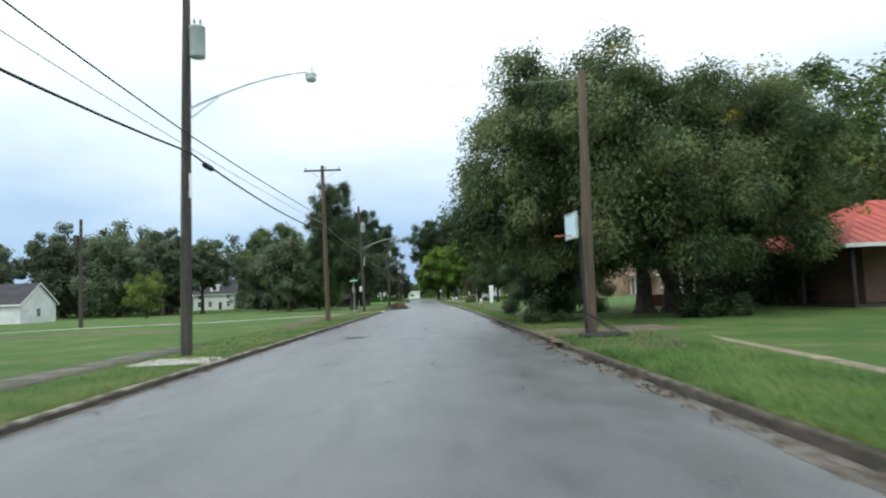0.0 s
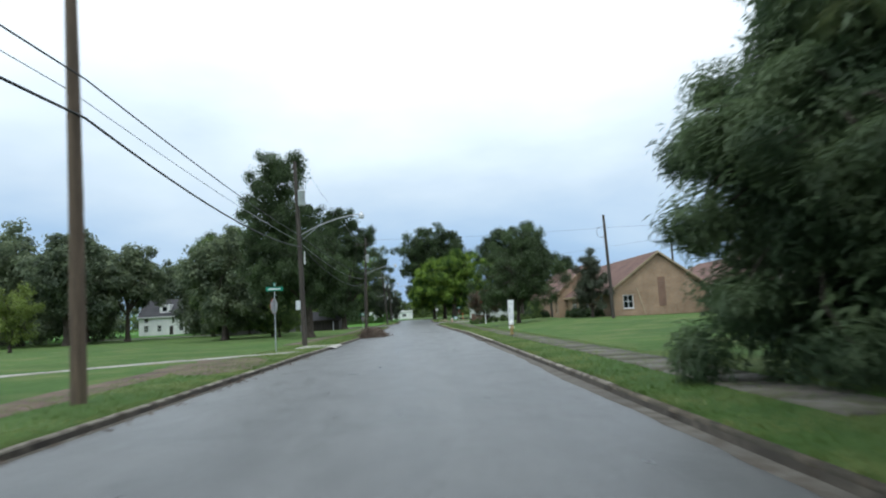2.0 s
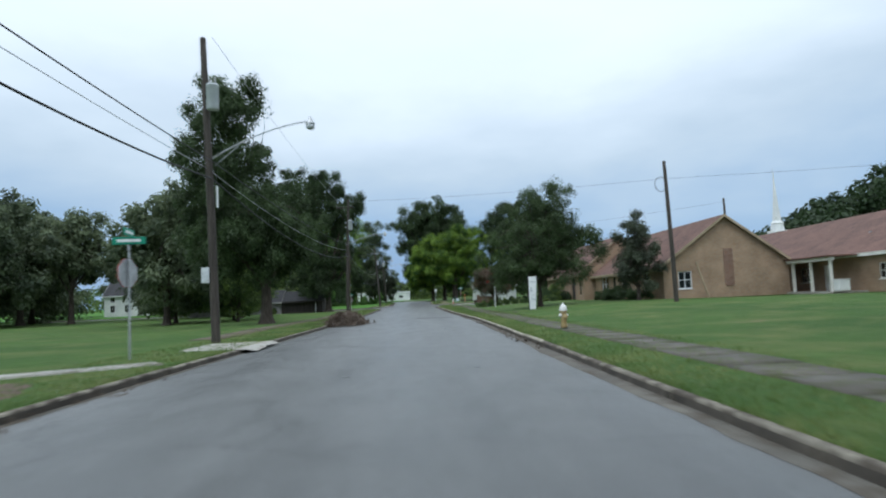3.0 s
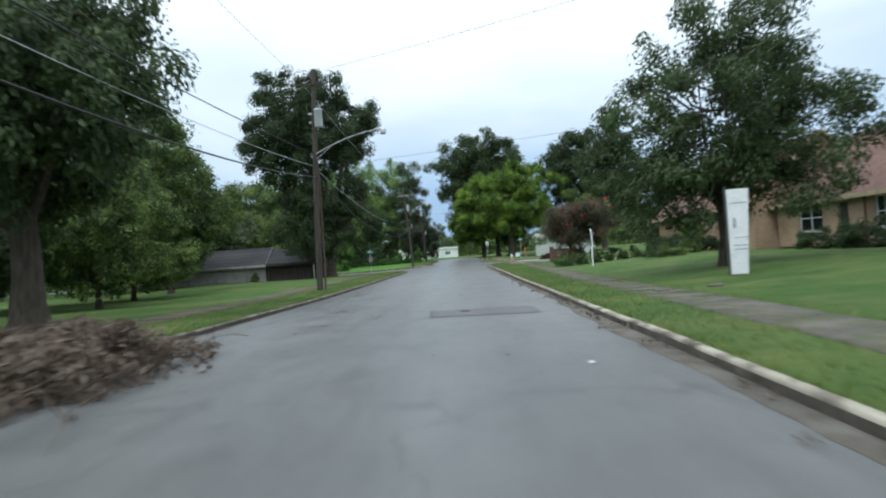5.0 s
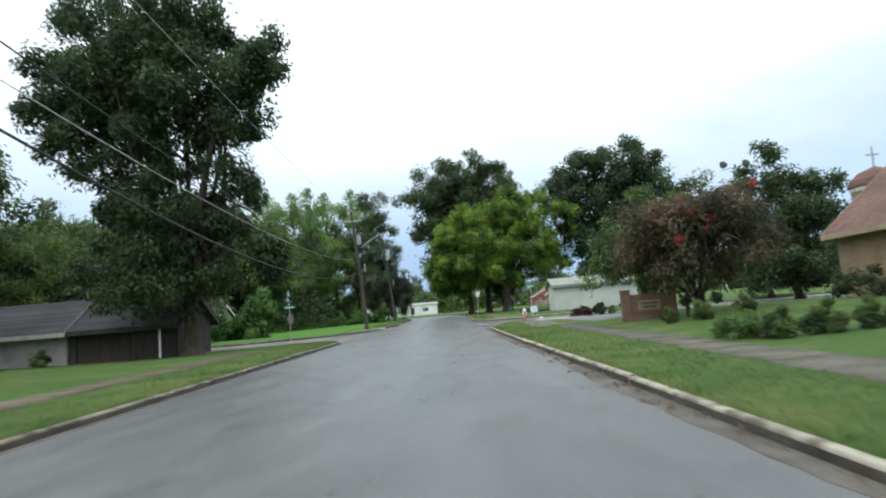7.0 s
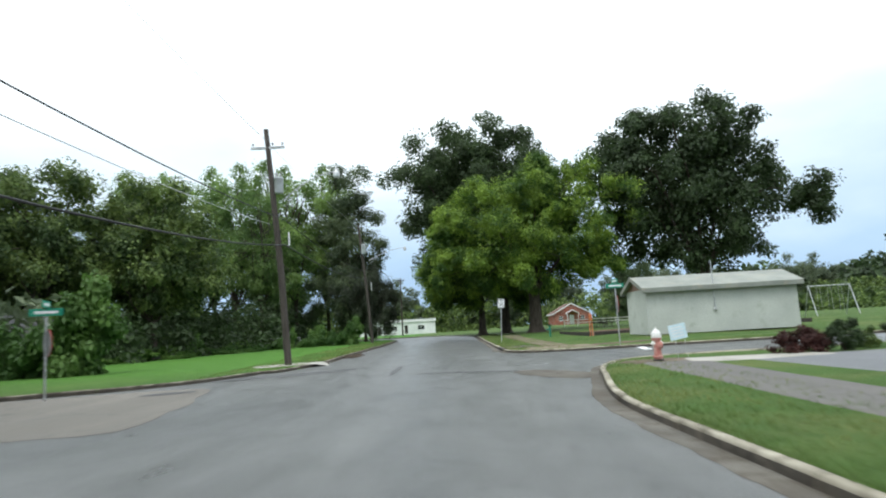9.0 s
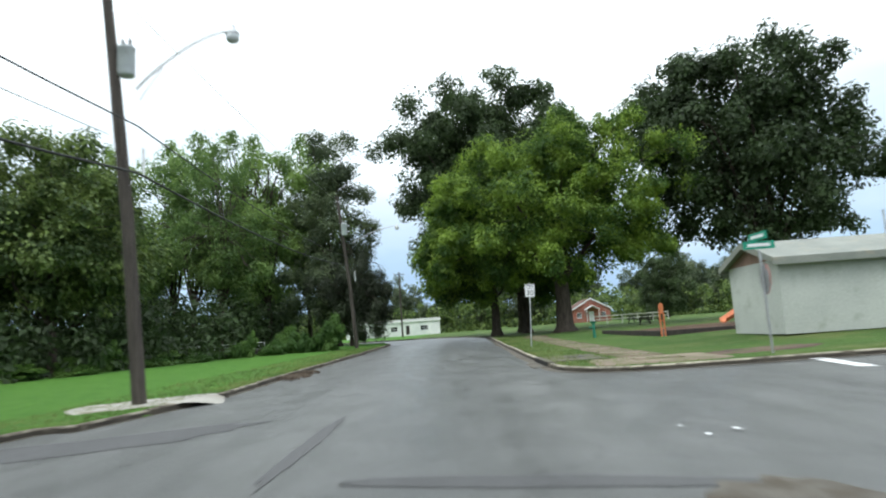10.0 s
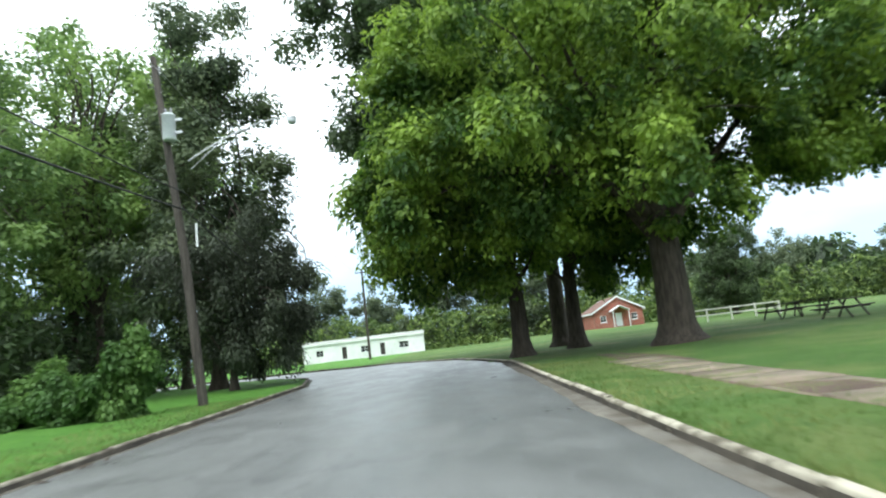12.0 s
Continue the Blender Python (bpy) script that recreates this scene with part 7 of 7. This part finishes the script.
for a, b in (((9.6, 180.4), (13.6, 180.2)), ((9.4, 180.6), (9.2, 192.0)), ((15.2, 180.2), (24.5, 180.3))):
    bx = thing("timber_border", "low dark timber edging round the playground", "timber edging", (a[0], a[1], lift(*a)), math.degrees(math.atan2(b[1] - a[1], b[0] - a[0])), "playground edging")
    L = math.hypot(b[0] - a[0], b[1] - a[1])
    n = max(1, int(L / 2.4))
    for i in range(n):
        part("timber", boxes(((i * L / n + 0.01, -0.07, -0.1), ((i + 1) * L / n - 0.01, 0.07, 0.26)), bevel=0.01), DARKBOARD, bx)
fountain = thing("drinking_fountain", "green enamel drinking fountain on the grass", "drinking fountain", (7.5, 186.6, lift(7.5, 186.6)))
part("pedestal", boxes(((-0.075, -0.075, 0), (0.075, 0.075, 0.85)), bevel=0.02), PLAYGREEN, fountain)
part("bowl", lathe(bmesh.new(), [(0.08, 0.8), (0.15, 0.86), (0.18, 0.94), (0.165, 0.94), (0.08, 0.88)], 18), PLAYGREEN, fountain)
part("arm", boxes(((-0.26, -0.06, 0.55), (-0.075, 0.06, 0.65)), bevel=0.02), PLAYGREEN, fountain)
part("spout", rods(((0.1, 0, 0.92), (0.12, 0, 1.02), 0.015)), STEEL, fountain)
swing = thing("swing_frame", "grey steel swing frame in the park", "swing", (36.0, 201.0, lift(36, 201)))
for x in (0, 4.2):
    for y in (-1.1, 1.1):
        part("leg", rods(((x, y, 0), (x, 0, 3.0), 0.05)), STEEL, swing)
part("top_bar", rods(((-0.1, 0, 3.0), (4.3, 0, 3.0), 0.05)), STEEL, swing)
for x in (1.0, 2.1, 3.2):
    seat = part("swing_seat", boxes(((x - 0.22, -0.08, 0.5), (x + 0.22, 0.08, 0.53))), BLACK, swing)
    for k in (-0.2, 0.2):
        part("chain", rods(((x + k, 0, 0.53), (x + k * 0.8, 0, 3.0), 0.012)), STEEL, seat)


def picnic_table(at, turn):
    t = thing("picnic_table", "dark wooden picnic table in the park", "picnic table", (*at, lift(*at)), turn, "picnic tables")
    for i in range(5):
        part("top_plank", boxes(((-0.9, -0.36 + 0.148 * i, 0.72), (0.9, -0.225 + 0.148 * i, 0.76))), DARKBOARD, t)
    for y in (-0.75, 0.61):
        part("bench", boxes(((-0.9, y, 0.42), (0.9, y + 0.24, 0.46))), DARKBOARD, t)
    for x in (-0.6, 0.6):
        part("leg", rods(((x, -0.6, 0), (x, -0.2, 0.72), 0.04)), DARKBOARD, t)
        part("leg", rods(((x, 0.6, 0), (x, 0.2, 0.72), 0.04)), DARKBOARD, t)
        part("cross_brace", boxes(((x - 0.03, -0.72, 0.36), (x + 0.03, 0.84, 0.42))), DARKBOARD, t)


for at, turn in (((16.6, 210.5), 15), ((18.6, 211.5), -10), ((16.0, 204.5), 30)):
    picnic_table(at, turn)
fence = thing("rail_fence", "low pale rail fence along the park", "fence", (15.5, 226.0, lift(15.5, 226)))
for i in range(6):
    part("post", boxes(((1.8 * i, -0.05, 0), (1.8 * i + 0.1, 0.05, 1.0))), TRIM, fence)
for z in (0.45, 0.85):
    part("rail", boxes(((0, -0.02, z), (9.1, 0.02, z + 0.1))), TRIM, fence)

# the low dark wall and wire fence at the wood's edge
lowwall = thing("low_wall", "low dark block wall at the wood's edge", "wall", (-13.6, 205.5, lift(-13.6, 205.5)), 183)
for i in range(9):
    part("block", boxes(((1.3 * i, -0.1, -0.1), (1.3 * i + 1.28, 0.1, 0.42)), bevel=0.01), DARKBOARD, lowwall)
wire = thing("wire_fence", "rusty sagging wire fence in front of the wood", "fence", (-15.2, 199.2, lift(-15.2, 199.2)), 184)
for i in range(6):
    part("fence_post", rods(((1.9 * i, 0, -0.1), (1.9 * i + 0.05, 0, 1.05), 0.03)), STEEL, wire)
part("fence_rail", rods(((0, 0, 1.02), (9.55, 0, 1.0), 0.022)), STEEL, wire)
for k in range(4):
    part("strand", rods(((0, 0, 0.2 + 0.2 * k), (9.5, 0, 0.22 + 0.2 * k), 0.005)), STEEL, wire)

# ---- shrubs, vines and brush ----
MOUND = shrub_mesh(61, [(0, 0, 0.5, 0.55, 0.55, 0.5)], LEAF_MID, 60, 46, 0.10, 0.2)
first = None
BED = [(8.5 + 0.87 * i, 121.3 - 0.28 * i) for i in range(-1, 9)] + [(8.6, 131.6), (9.6, 131.0), (11.4, 131.4)]
for i, (x, y) in enumerate(BED):
    if first is None:
        first = shrub("garden_bush", "small rounded green bush in the church garden bed", (x, y), MOUND, 0, 0.62, "garden bushes")
    else:
        s = 0.92 + 0.22 * ((i * 37) % 10) / 10
        copy_thing(first, pose(x, y, lift(x, y), 0, 0, 50 * i) @ Matrix.Scale(s, 4))
CLIPPED = shrub_mesh(62, [(0, 0, 0.46, 0.46, 0.46, 0.44)], LEAF_DARK, 90, 56, 0.065, 0.13)
first = None
for i, (x, y) in enumerate(((11.3, 155.0), (13.5, 155.6), (15.9, 156.5), (18.3, 156.9), (20.9, 157.3))):
    if first is None:
        first = shrub("clipped_bush", "round clipped dark bush beside the car park", (x, y), CLIPPED, 0, 1.0, "car park bushes")
    else:
        copy_thing(first, pose(x, y, lift(x, y), 0, 0, 70 * i) @ Matrix.Scale(0.95 + 0.06 * (i % 3), 4))
first = None
for i, (x, y) in enumerate(((12.3, 155.5), (14.6, 156.1), (17.0, 156.8))):
    if first is None:
        first = shrub("low_bush", "low light green bush between the clipped ones", (x, y), MOUND, 0, 0.55, "low bushes")
    else:
        copy_thing(first, pose(x, y, lift(x, y), 0, 0, 33 * i) @ Matrix.Scale(1.0, 4))
shrub("barberry_bush", "burgundy red bush at the car park corner", (9.7, 154.8), shrub_mesh(63, [(0, 0, 0.3, 0.7, 0.5, 0.34), (0.45, 0, 0.28, 0.5, 0.45, 0.28)], LEAF_BURGUNDY, 70, 44, 0.10, 0.18))
shrub("juniper_shrub", "wide low green juniper on the church lawn", (12.3, 114.8), shrub_mesh(64, [(0, 0, 0.45, 1.6, 1.0, 0.5), (-0.8, 0, 0.3, 1.0, 0.8, 0.35), (1.0, 0.3, 0.4, 1.0, 0.8, 0.45)], LEAF_MID, 150, 50, 0.12, 0.24, 0.0, 0.3), 0, (0.8, 0.8, 0.55))
HEDGE = shrub_mesh(65, [(0, 0, 0.5, 0.65, 2.2, 0.55), (0, 1.5, 0.5, 0.6, 1.2, 0.5), (0, -1.5, 0.5, 0.6, 1.2, 0.5)], LEAF_DARK, 130, 46, 0.11, 0.24)
first = None
for i, (x, y, s) in enumerate(((17.2, 128.0, 1.1), (17.2, 132.3, 1.0), (17.4, 123.0, 0.9), (18.6, 104.5, 1.1), (18.7, 109.2, 0.9), (18.6, 99.0, 0.8))):
    if first is None:
        first = shrub("hedge", "dark clipped hedge along the church wall", (x, y), HEDGE, 0, s, "wall hedges", "hedge", False)
    else:
        copy_thing(first, pose(x, y, lift(x, y), 0, 0, 3) @ Matrix.Scale(s / 1.1, 4))
shrub("lawn_bush", "tall loose green bush by the church door", (16.4, 122.5), shrub_mesh(66, [(0, 0, 0.8, 0.9, 0.9, 0.8), (0.2, 0, 1.5, 0.6, 0.6, 0.6)], LEAF_MID, 90, 46, 0.12, 0.26))
shrub("weedy_bush", "dark weedy bush on the shaded lawn", (11.5, 27.8), shrub_mesh(67, [(0, 0, 0.5, 1.5, 1.0, 0.6)], LEAF_DARK, 110, 46, 0.14, 0.28))
shrub("verge_weeds", "tangle of dark leafy weeds spilling over the kerb", (4.4, 28.4), shrub_mesh(68, [(0, 0, 0.2, 0.45, 0.8, 0.32), (0.9, 0.2, 0.16, 0.8, 0.5, 0.22), (-0.25, 0.5, 0.15, 0.35, 0.5, 0.24)], LEAF_OAK, 150, 46, 0.085, 0.18, 0.1, 0.4))
VINE = shrub_mesh(70, [(0, 0, 0.6, 1.1, 0.9, 0.7), (-1.6, 0.2, 0.5, 1.1, 0.8, 0.55), (0.7, 0, 1.4, 0.8, 0.7, 0.8)], LEAF_VINE, 200, 52, 0.17, 0.32, 0.45, 0.6)
shrub("kudzu_vine", "bright green vine smothering a stump near the pole", (-10.2, 197.8), VINE, 0, (0.85, 0.85, 1.1), "vine mounds")
shrub("kudzu_vine", "bright green vine mound in the long grass", (-13.6, 199.4), VINE, 80, (1.0, 1.0, 0.85), "vine mounds")
shrub("kudzu_vine", "small vine-covered post in the grass", (-15.6, 196.5), VINE, 30, (0.4, 0.4, 0.8), "vine mounds")
shrub("kudzu_vine", "low sprawling vine in the grass", (-18.5, 193.5), VINE, 130, (1.0, 0.9, 0.4), "vine mounds")
shrub("kudzu_vine", "low vine creeping out of the wood", (-20.8, 189.0), VINE, 200, (1.1, 1.0, 0.45), "vine mounds")
for x, y, turn, wide, tall in ((-16.9, 196.9, 20, 0.9, 0.5), (-19.7, 191.3, 75, 1.2, 0.38), (-22.2, 186.2, 130, 1.3, 0.42), (-23.6, 182.0, 15, 1.2, 0.36), (-25.2, 177.6, 260, 1.3, 0.5), (-21.2, 187.6, 40, 0.5, 0.75)):
    shrub("kudzu_vine", "low bright green vine along the foot of the wood", (x, y), VINE, turn, (wide, wide * 0.8, tall), "vine mounds")
shrub("garden_shrub", "small bush in front of the garage wall", (-21.4, 140.7), MOUND, 0, 0.8)
shrub("corner_bush", "loose leafy weeds behind the street sign", (-18.5, 166.2), VINE, 0, (1.5, 1.4, 1.9))
PALEBED = shrub_mesh(71, [(0, 0, 0.25, 0.8, 0.6, 0.28)], LEAF_LIGHT, 50, 44, 0.10, 0.18)
for x, y, size in ((7.3, 122.7, 1.0), (7.9, 124.2, 0.8), (8.2, 122.4, 0.7)):
    shrub("garden_plants", "pale yellow-green flowering plants at the garden bed's edge", (x, y), PALEBED, 60 * x, size, "garden plants")
STONES = bmesh.new()
bmesh.ops.create_icosphere(STONES, subdivisions=2, radius=0.16)
for v in STONES.verts:
    v.co *= 1 + 0.22 * noise.noise(v.co * 9)
    v.co.z *= 0.7
stone_mesh = bpy.data.meshes.new("stone")
STONES.to_mesh(stone_mesh)
STONES.free()
stone_mesh.materials.append(STONE)
for i in range(17):
    x, y = 7.6 + 0.46 * i, 121.95 - 0.148 * i
    ob = new("edging_stone", stone_mesh)
    ob.matrix_basis = pose(x, y, lift(x, y) + 0.03, 0, 0, 40 * i)
    tagged(ob, "pale rounded stone edging the garden bed", "stone", "bed edging")


def brush_pile(at):
    """Cut branches with dead leaves, heaped at the kerb."""
    t = thing("brush_pile", "heap of dry brown cut branches at the kerb", "brush pile", (*at, float(road_z(at[1])) + 0.03), 0)
    t.scale = (0.82, 0.82, 0.9)
    rng = np.random.default_rng(91)
    paths = []
    for i in range(260):
        c = np.array([rng.normal(0, 0.75), rng.normal(0, 1.5), 0.0])
        h = max(0.05, 0.75 * math.exp(-(c[0] / 1.1) ** 2 - (c[1] / 2.0) ** 2)) * rng.random()
        ang, L = rng.uniform(0, 6.28), rng.uniform(0.5, 1.5)
        d = np.array([math.cos(ang), math.sin(ang) * 1.2, rng.uniform(-0.1, 0.35)]) * L / 2
        a, b = c + np.array([0, 0, h]) - d, c + np.array([0, 0, h]) + d
        a[2], b[2] = max(0.02, a[2]), max(0.03, b[2])
        paths.append(limb(rng, a, b, rng.uniform(0.008, 0.022), 0.004, 0.06, 4))
    part("brushwood", mesh_of("brushwood", *tubes(paths, 5), TWIG), None, t)["kind"] = "stuff"
    c = np.stack([rng.normal(0, 0.62, 420), rng.normal(0, 1.25, 420), np.zeros(420)], 1)
    c[:, 2] = 0.08 + 0.74 * np.exp(-(c[:, 0] / 1.2) ** 4 - (c[:, 1] / 2.1) ** 4) * rng.random(420) ** 0.7
    V, F = leaf_arrays(rng, c, np.full(420, 0.2), 26, 0.13, np.array([0, 0, -1.0]), 0.3)
    V[:, 2] = np.maximum(V[:, 2], 0.005)
    part("dead_leaves", mesh_of("dead_leaves", V, F, LEAF_DRY), None, t)["kind"] = "stuff"


brush_pile((-4.3, 84.6))
sticks = thing("fallen_sticks", "broken dead sticks lying in the gutter", "sticks", (3.1, 16.6, float(road_z(16.6)) + 0.02))
rng = np.random.default_rng(93)
for i in range(7):
    a = np.array([rng.normal(0, 0.3), rng.normal(0, 0.9), 0.02])
    part("stick", mesh_of("stick", *tubes([limb(rng, a, a + np.array([rng.normal(0, 0.3), rng.uniform(0.3, 0.9), 0.03]), 0.018, 0.006, 0.05, 5)], 6), TWIG), None, sticks)
debris = thing("gutter_debris", "dead leaves and soil washed against the kerb", "debris", (-5.95, 172.6, float(road_z(172.6)) + 0.0), 8, kind="stuff")
V, F = leaf_arrays(rng, np.stack([rng.normal(-0.1, 0.3, 120), rng.normal(0, 0.95, 120), np.full(120, 0.04)], 1), np.full(120, 0.16), 24, 0.09, np.array([0, 0, -2.0]), 0.0, 0.2)
V[:, 2] = np.maximum(V[:, 2], 0.01)
part("leaf_litter", mesh_of("leaf_litter", V, F, LEAF_DRY), None, debris)["kind"] = "stuff"
for i, (x, y) in enumerate(((2.4, 157.7), (2.5, 157.1), (2.9, 157.3), (2.6, 79.6), (3.0, 76.1), (2.3, 84.0))):
    me = mesh_of("scrap", [(-0.05, -0.03, 0), (0.045, -0.035, 0.004), (0.055, 0.03, 0.008), (-0.035, 0.04, 0.003), (0.0, 0.0, 0.018)], [(0, 1, 4), (1, 2, 4), (2, 3, 4), (3, 0, 4)], SIGNWHITE)
    ob = new("litter", me)
    ob.matrix_basis = pose(x, y, float(road_z(y)) + 0.03, 0, 0, 50 * i) @ Matrix.Scale(0.55 + 0.25 * (i % 3), 4)
    tagged(ob, "small scrap of litter lying on the road", "litter", "road litter")


# ---- undergrowth and grass ----
def undergrowth(name, label, x0, x1, y0, y1, count, top, leaf, seed, size=0.5, edge=None):
    rng = np.random.default_rng(seed)
    x, y = rng.uniform(x0, x1, count), rng.uniform(y0, y1, count)
    clear = paved(x, y) > 1.2
    x, y = x[clear], y[clear]
    if edge:
        keep = edge(x, y)
        x, y = x[keep], y[keep]
    c = np.stack([x, y, lawn_z(x, y) + top * rng.random(len(x)) ** 1.3], 1)
    V, F = leaf_arrays(rng, c, rng.uniform(0.7, 1.5, len(c)), 28, size, np.array([(x0 + x1) / 2, (y0 + y1) / 2, -5.0]), 0.15, slim=0.5)
    V[:, 2] = np.maximum(V[:, 2], np.repeat(lawn_z(c[:, 0], c[:, 1]), 28 * 4) - 0.05)
    tagged(new(name, mesh_of(name, V, F, leaf)), label, "undergrowth", kind="stuff")


undergrowth("undergrowth", "dark tangled undergrowth filling the wood", -52, -14.5, 170, 225, 1300, 3.4, LEAF_DARK, 81, edge=lambda x, y: (x < -17.5 - 0.25 * np.maximum(0, 196 - y)) & ((y > 179) | (x < -38)) & (np.hypot(x + 18, y - 231) > 9))
undergrowth("undergrowth", "dark brush deep in the wood", -46, -17, 199, 221, 500, 5.0, LEAF_DARK, 89, 0.45, edge=lambda x, y: np.hypot(x + 18, y - 231) > 11)
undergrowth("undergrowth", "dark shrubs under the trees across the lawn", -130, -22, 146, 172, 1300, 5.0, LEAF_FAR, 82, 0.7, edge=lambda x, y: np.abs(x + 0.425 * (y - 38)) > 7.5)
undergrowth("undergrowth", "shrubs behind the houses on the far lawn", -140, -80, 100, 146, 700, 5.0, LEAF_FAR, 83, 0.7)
undergrowth("undergrowth", "dark bushes behind the garage", -46, -27, 118, 168, 600, 5.5, LEAF_DARK, 84, 0.5, edge=lambda x, y: (y > 156) & (x < -0.15 * (y - 118) - 24))
undergrowth("undergrowth", "shrubs along the far edge of the park", -40, 130, 286, 300, 1100, 7.0, LEAF_MID, 85, 0.8)
undergrowth("undergrowth", "shrubs behind the red-roofed house", 30, 75, 40, 75, 600, 6.0, LEAF_DARK, 86, 0.6)
undergrowth("undergrowth", "dark bushes in the shade of the pecan", 15.5, 21, 36, 43, 200, 3.0, LEAF_DARK, 88, 0.3)
undergrowth("undergrowth", "green trees and shrubs east of the park", 74, 140, 170, 300, 1000, 4.0, LEAF_MID, 87, 0.8)


def grass_tufts():
    """Blades of grass on the verges, thickest along the kerbs."""
    rng = np.random.default_rng(99)
    spots = []
    for side, n, wide in ((1, 46000, 3.2), (-1, 46000, 3.0)):
        y = rng.uniform(2, 200, n)
        off = HALF + 0.13 + wide * rng.random(n) ** 1.8
        spots.append(np.stack([road_x(y) + side * off, y], 1))
    P = np.concatenate(spots)
    P = P[paved(P[:, 0], P[:, 1]) > 0.135]
    n = len(P)
    z = lawn_z(P[:, 0], P[:, 1]) - 0.01
    k = 3
    base = np.repeat(np.concatenate([P, z[:, None]], 1), k, 0) + np.concatenate([rng.normal(0, 0.03, (n * k, 2)), np.zeros((n * k, 1))], 1)
    ang = rng.uniform(0, 2 * np.pi, n * k)
    h = rng.uniform(0.04, 0.105, n * k) * np.repeat(0.7 + 0.6 * rng.random(n), k)
    lean = np.stack([np.cos(ang), np.sin(ang), np.zeros(n * k)], 1) * (h * rng.uniform(0.2, 1.0, n * k))[:, None]
    side = np.stack([-np.sin(ang), np.cos(ang), np.zeros(n * k)], 1) * 0.007
    V = np.stack([base - side, base + side, base + lean + np.array([0, 0, 1.0]) * h[:, None]], 1).reshape(-1, 3)
    F = np.arange(n * k * 3).reshape(-1, 3)
    tagged(new("verge_grass", mesh_of("verge_grass", V, F, LEAF_GRASS)), "short rough grass blades along the kerbs", "grass", kind="stuff")



def kerb_litter():
    """Dry leaves and bits of twig caught along the gutters."""
    rng = np.random.default_rng(101)
    for side, y0, y1, n in ((1, 3, 34, 230), (-1, 4, 60, 120), (1, 62, 140, 160), (-1, 165, 200, 60)):
        y = rng.uniform(y0, y1, n)
        x = road_x(y) + side * (HALF - 0.04 - 0.42 * rng.random(n) ** 2)
        c = np.stack([x, y, road_z(y) + 0.03], 1)
        V, F = leaf_arrays(rng, c, rng.uniform(0.06, 0.2, n), 9, 0.06, np.array([0, 80, -20.0]), 0.0, 0.12)
        V[:, 2] = np.maximum(V[:, 2], np.repeat(road_z(y), 36) + 0.012)
        tagged(new("leaf_litter", mesh_of("leaf_litter", V, F, LEAF_DRY)), "dry leaves and twigs scattered along the gutter", "leaf litter", kind="stuff")


def tall_grass():
    """Longer weedy grass that leans over the old kerb."""
    rng = np.random.default_rng(103)
    n = 9000
    y = rng.uniform(2, 20, n)
    x = road_x(y) + HALF + 0.16 + 2.6 * rng.random(n) ** 1.3
    h = rng.uniform(0.08, 0.2, n)
    ang = rng.uniform(0, 2 * np.pi, n)
    base = np.stack([x, y, lawn_z(x, y) - 0.01], 1)
    side = np.stack([-np.sin(ang), np.cos(ang), np.zeros(n)], 1) * 0.009
    lean = np.stack([np.cos(ang), np.sin(ang), np.zeros(n)], 1) * (h * rng.uniform(0.3, 1.1, n))[:, None]
    V = np.stack([base - side, base + side, base + lean + np.array([0, 0, 1.0]) * h[:, None]], 1).reshape(-1, 3)
    tagged(new("weedy_grass", mesh_of("weedy_grass", V, np.arange(n * 3).reshape(-1, 3), LEAF_VINE)), "long weedy grass leaning over the kerb", "grass", kind="stuff")


grass_tufts()
kerb_litter()
tall_grass()
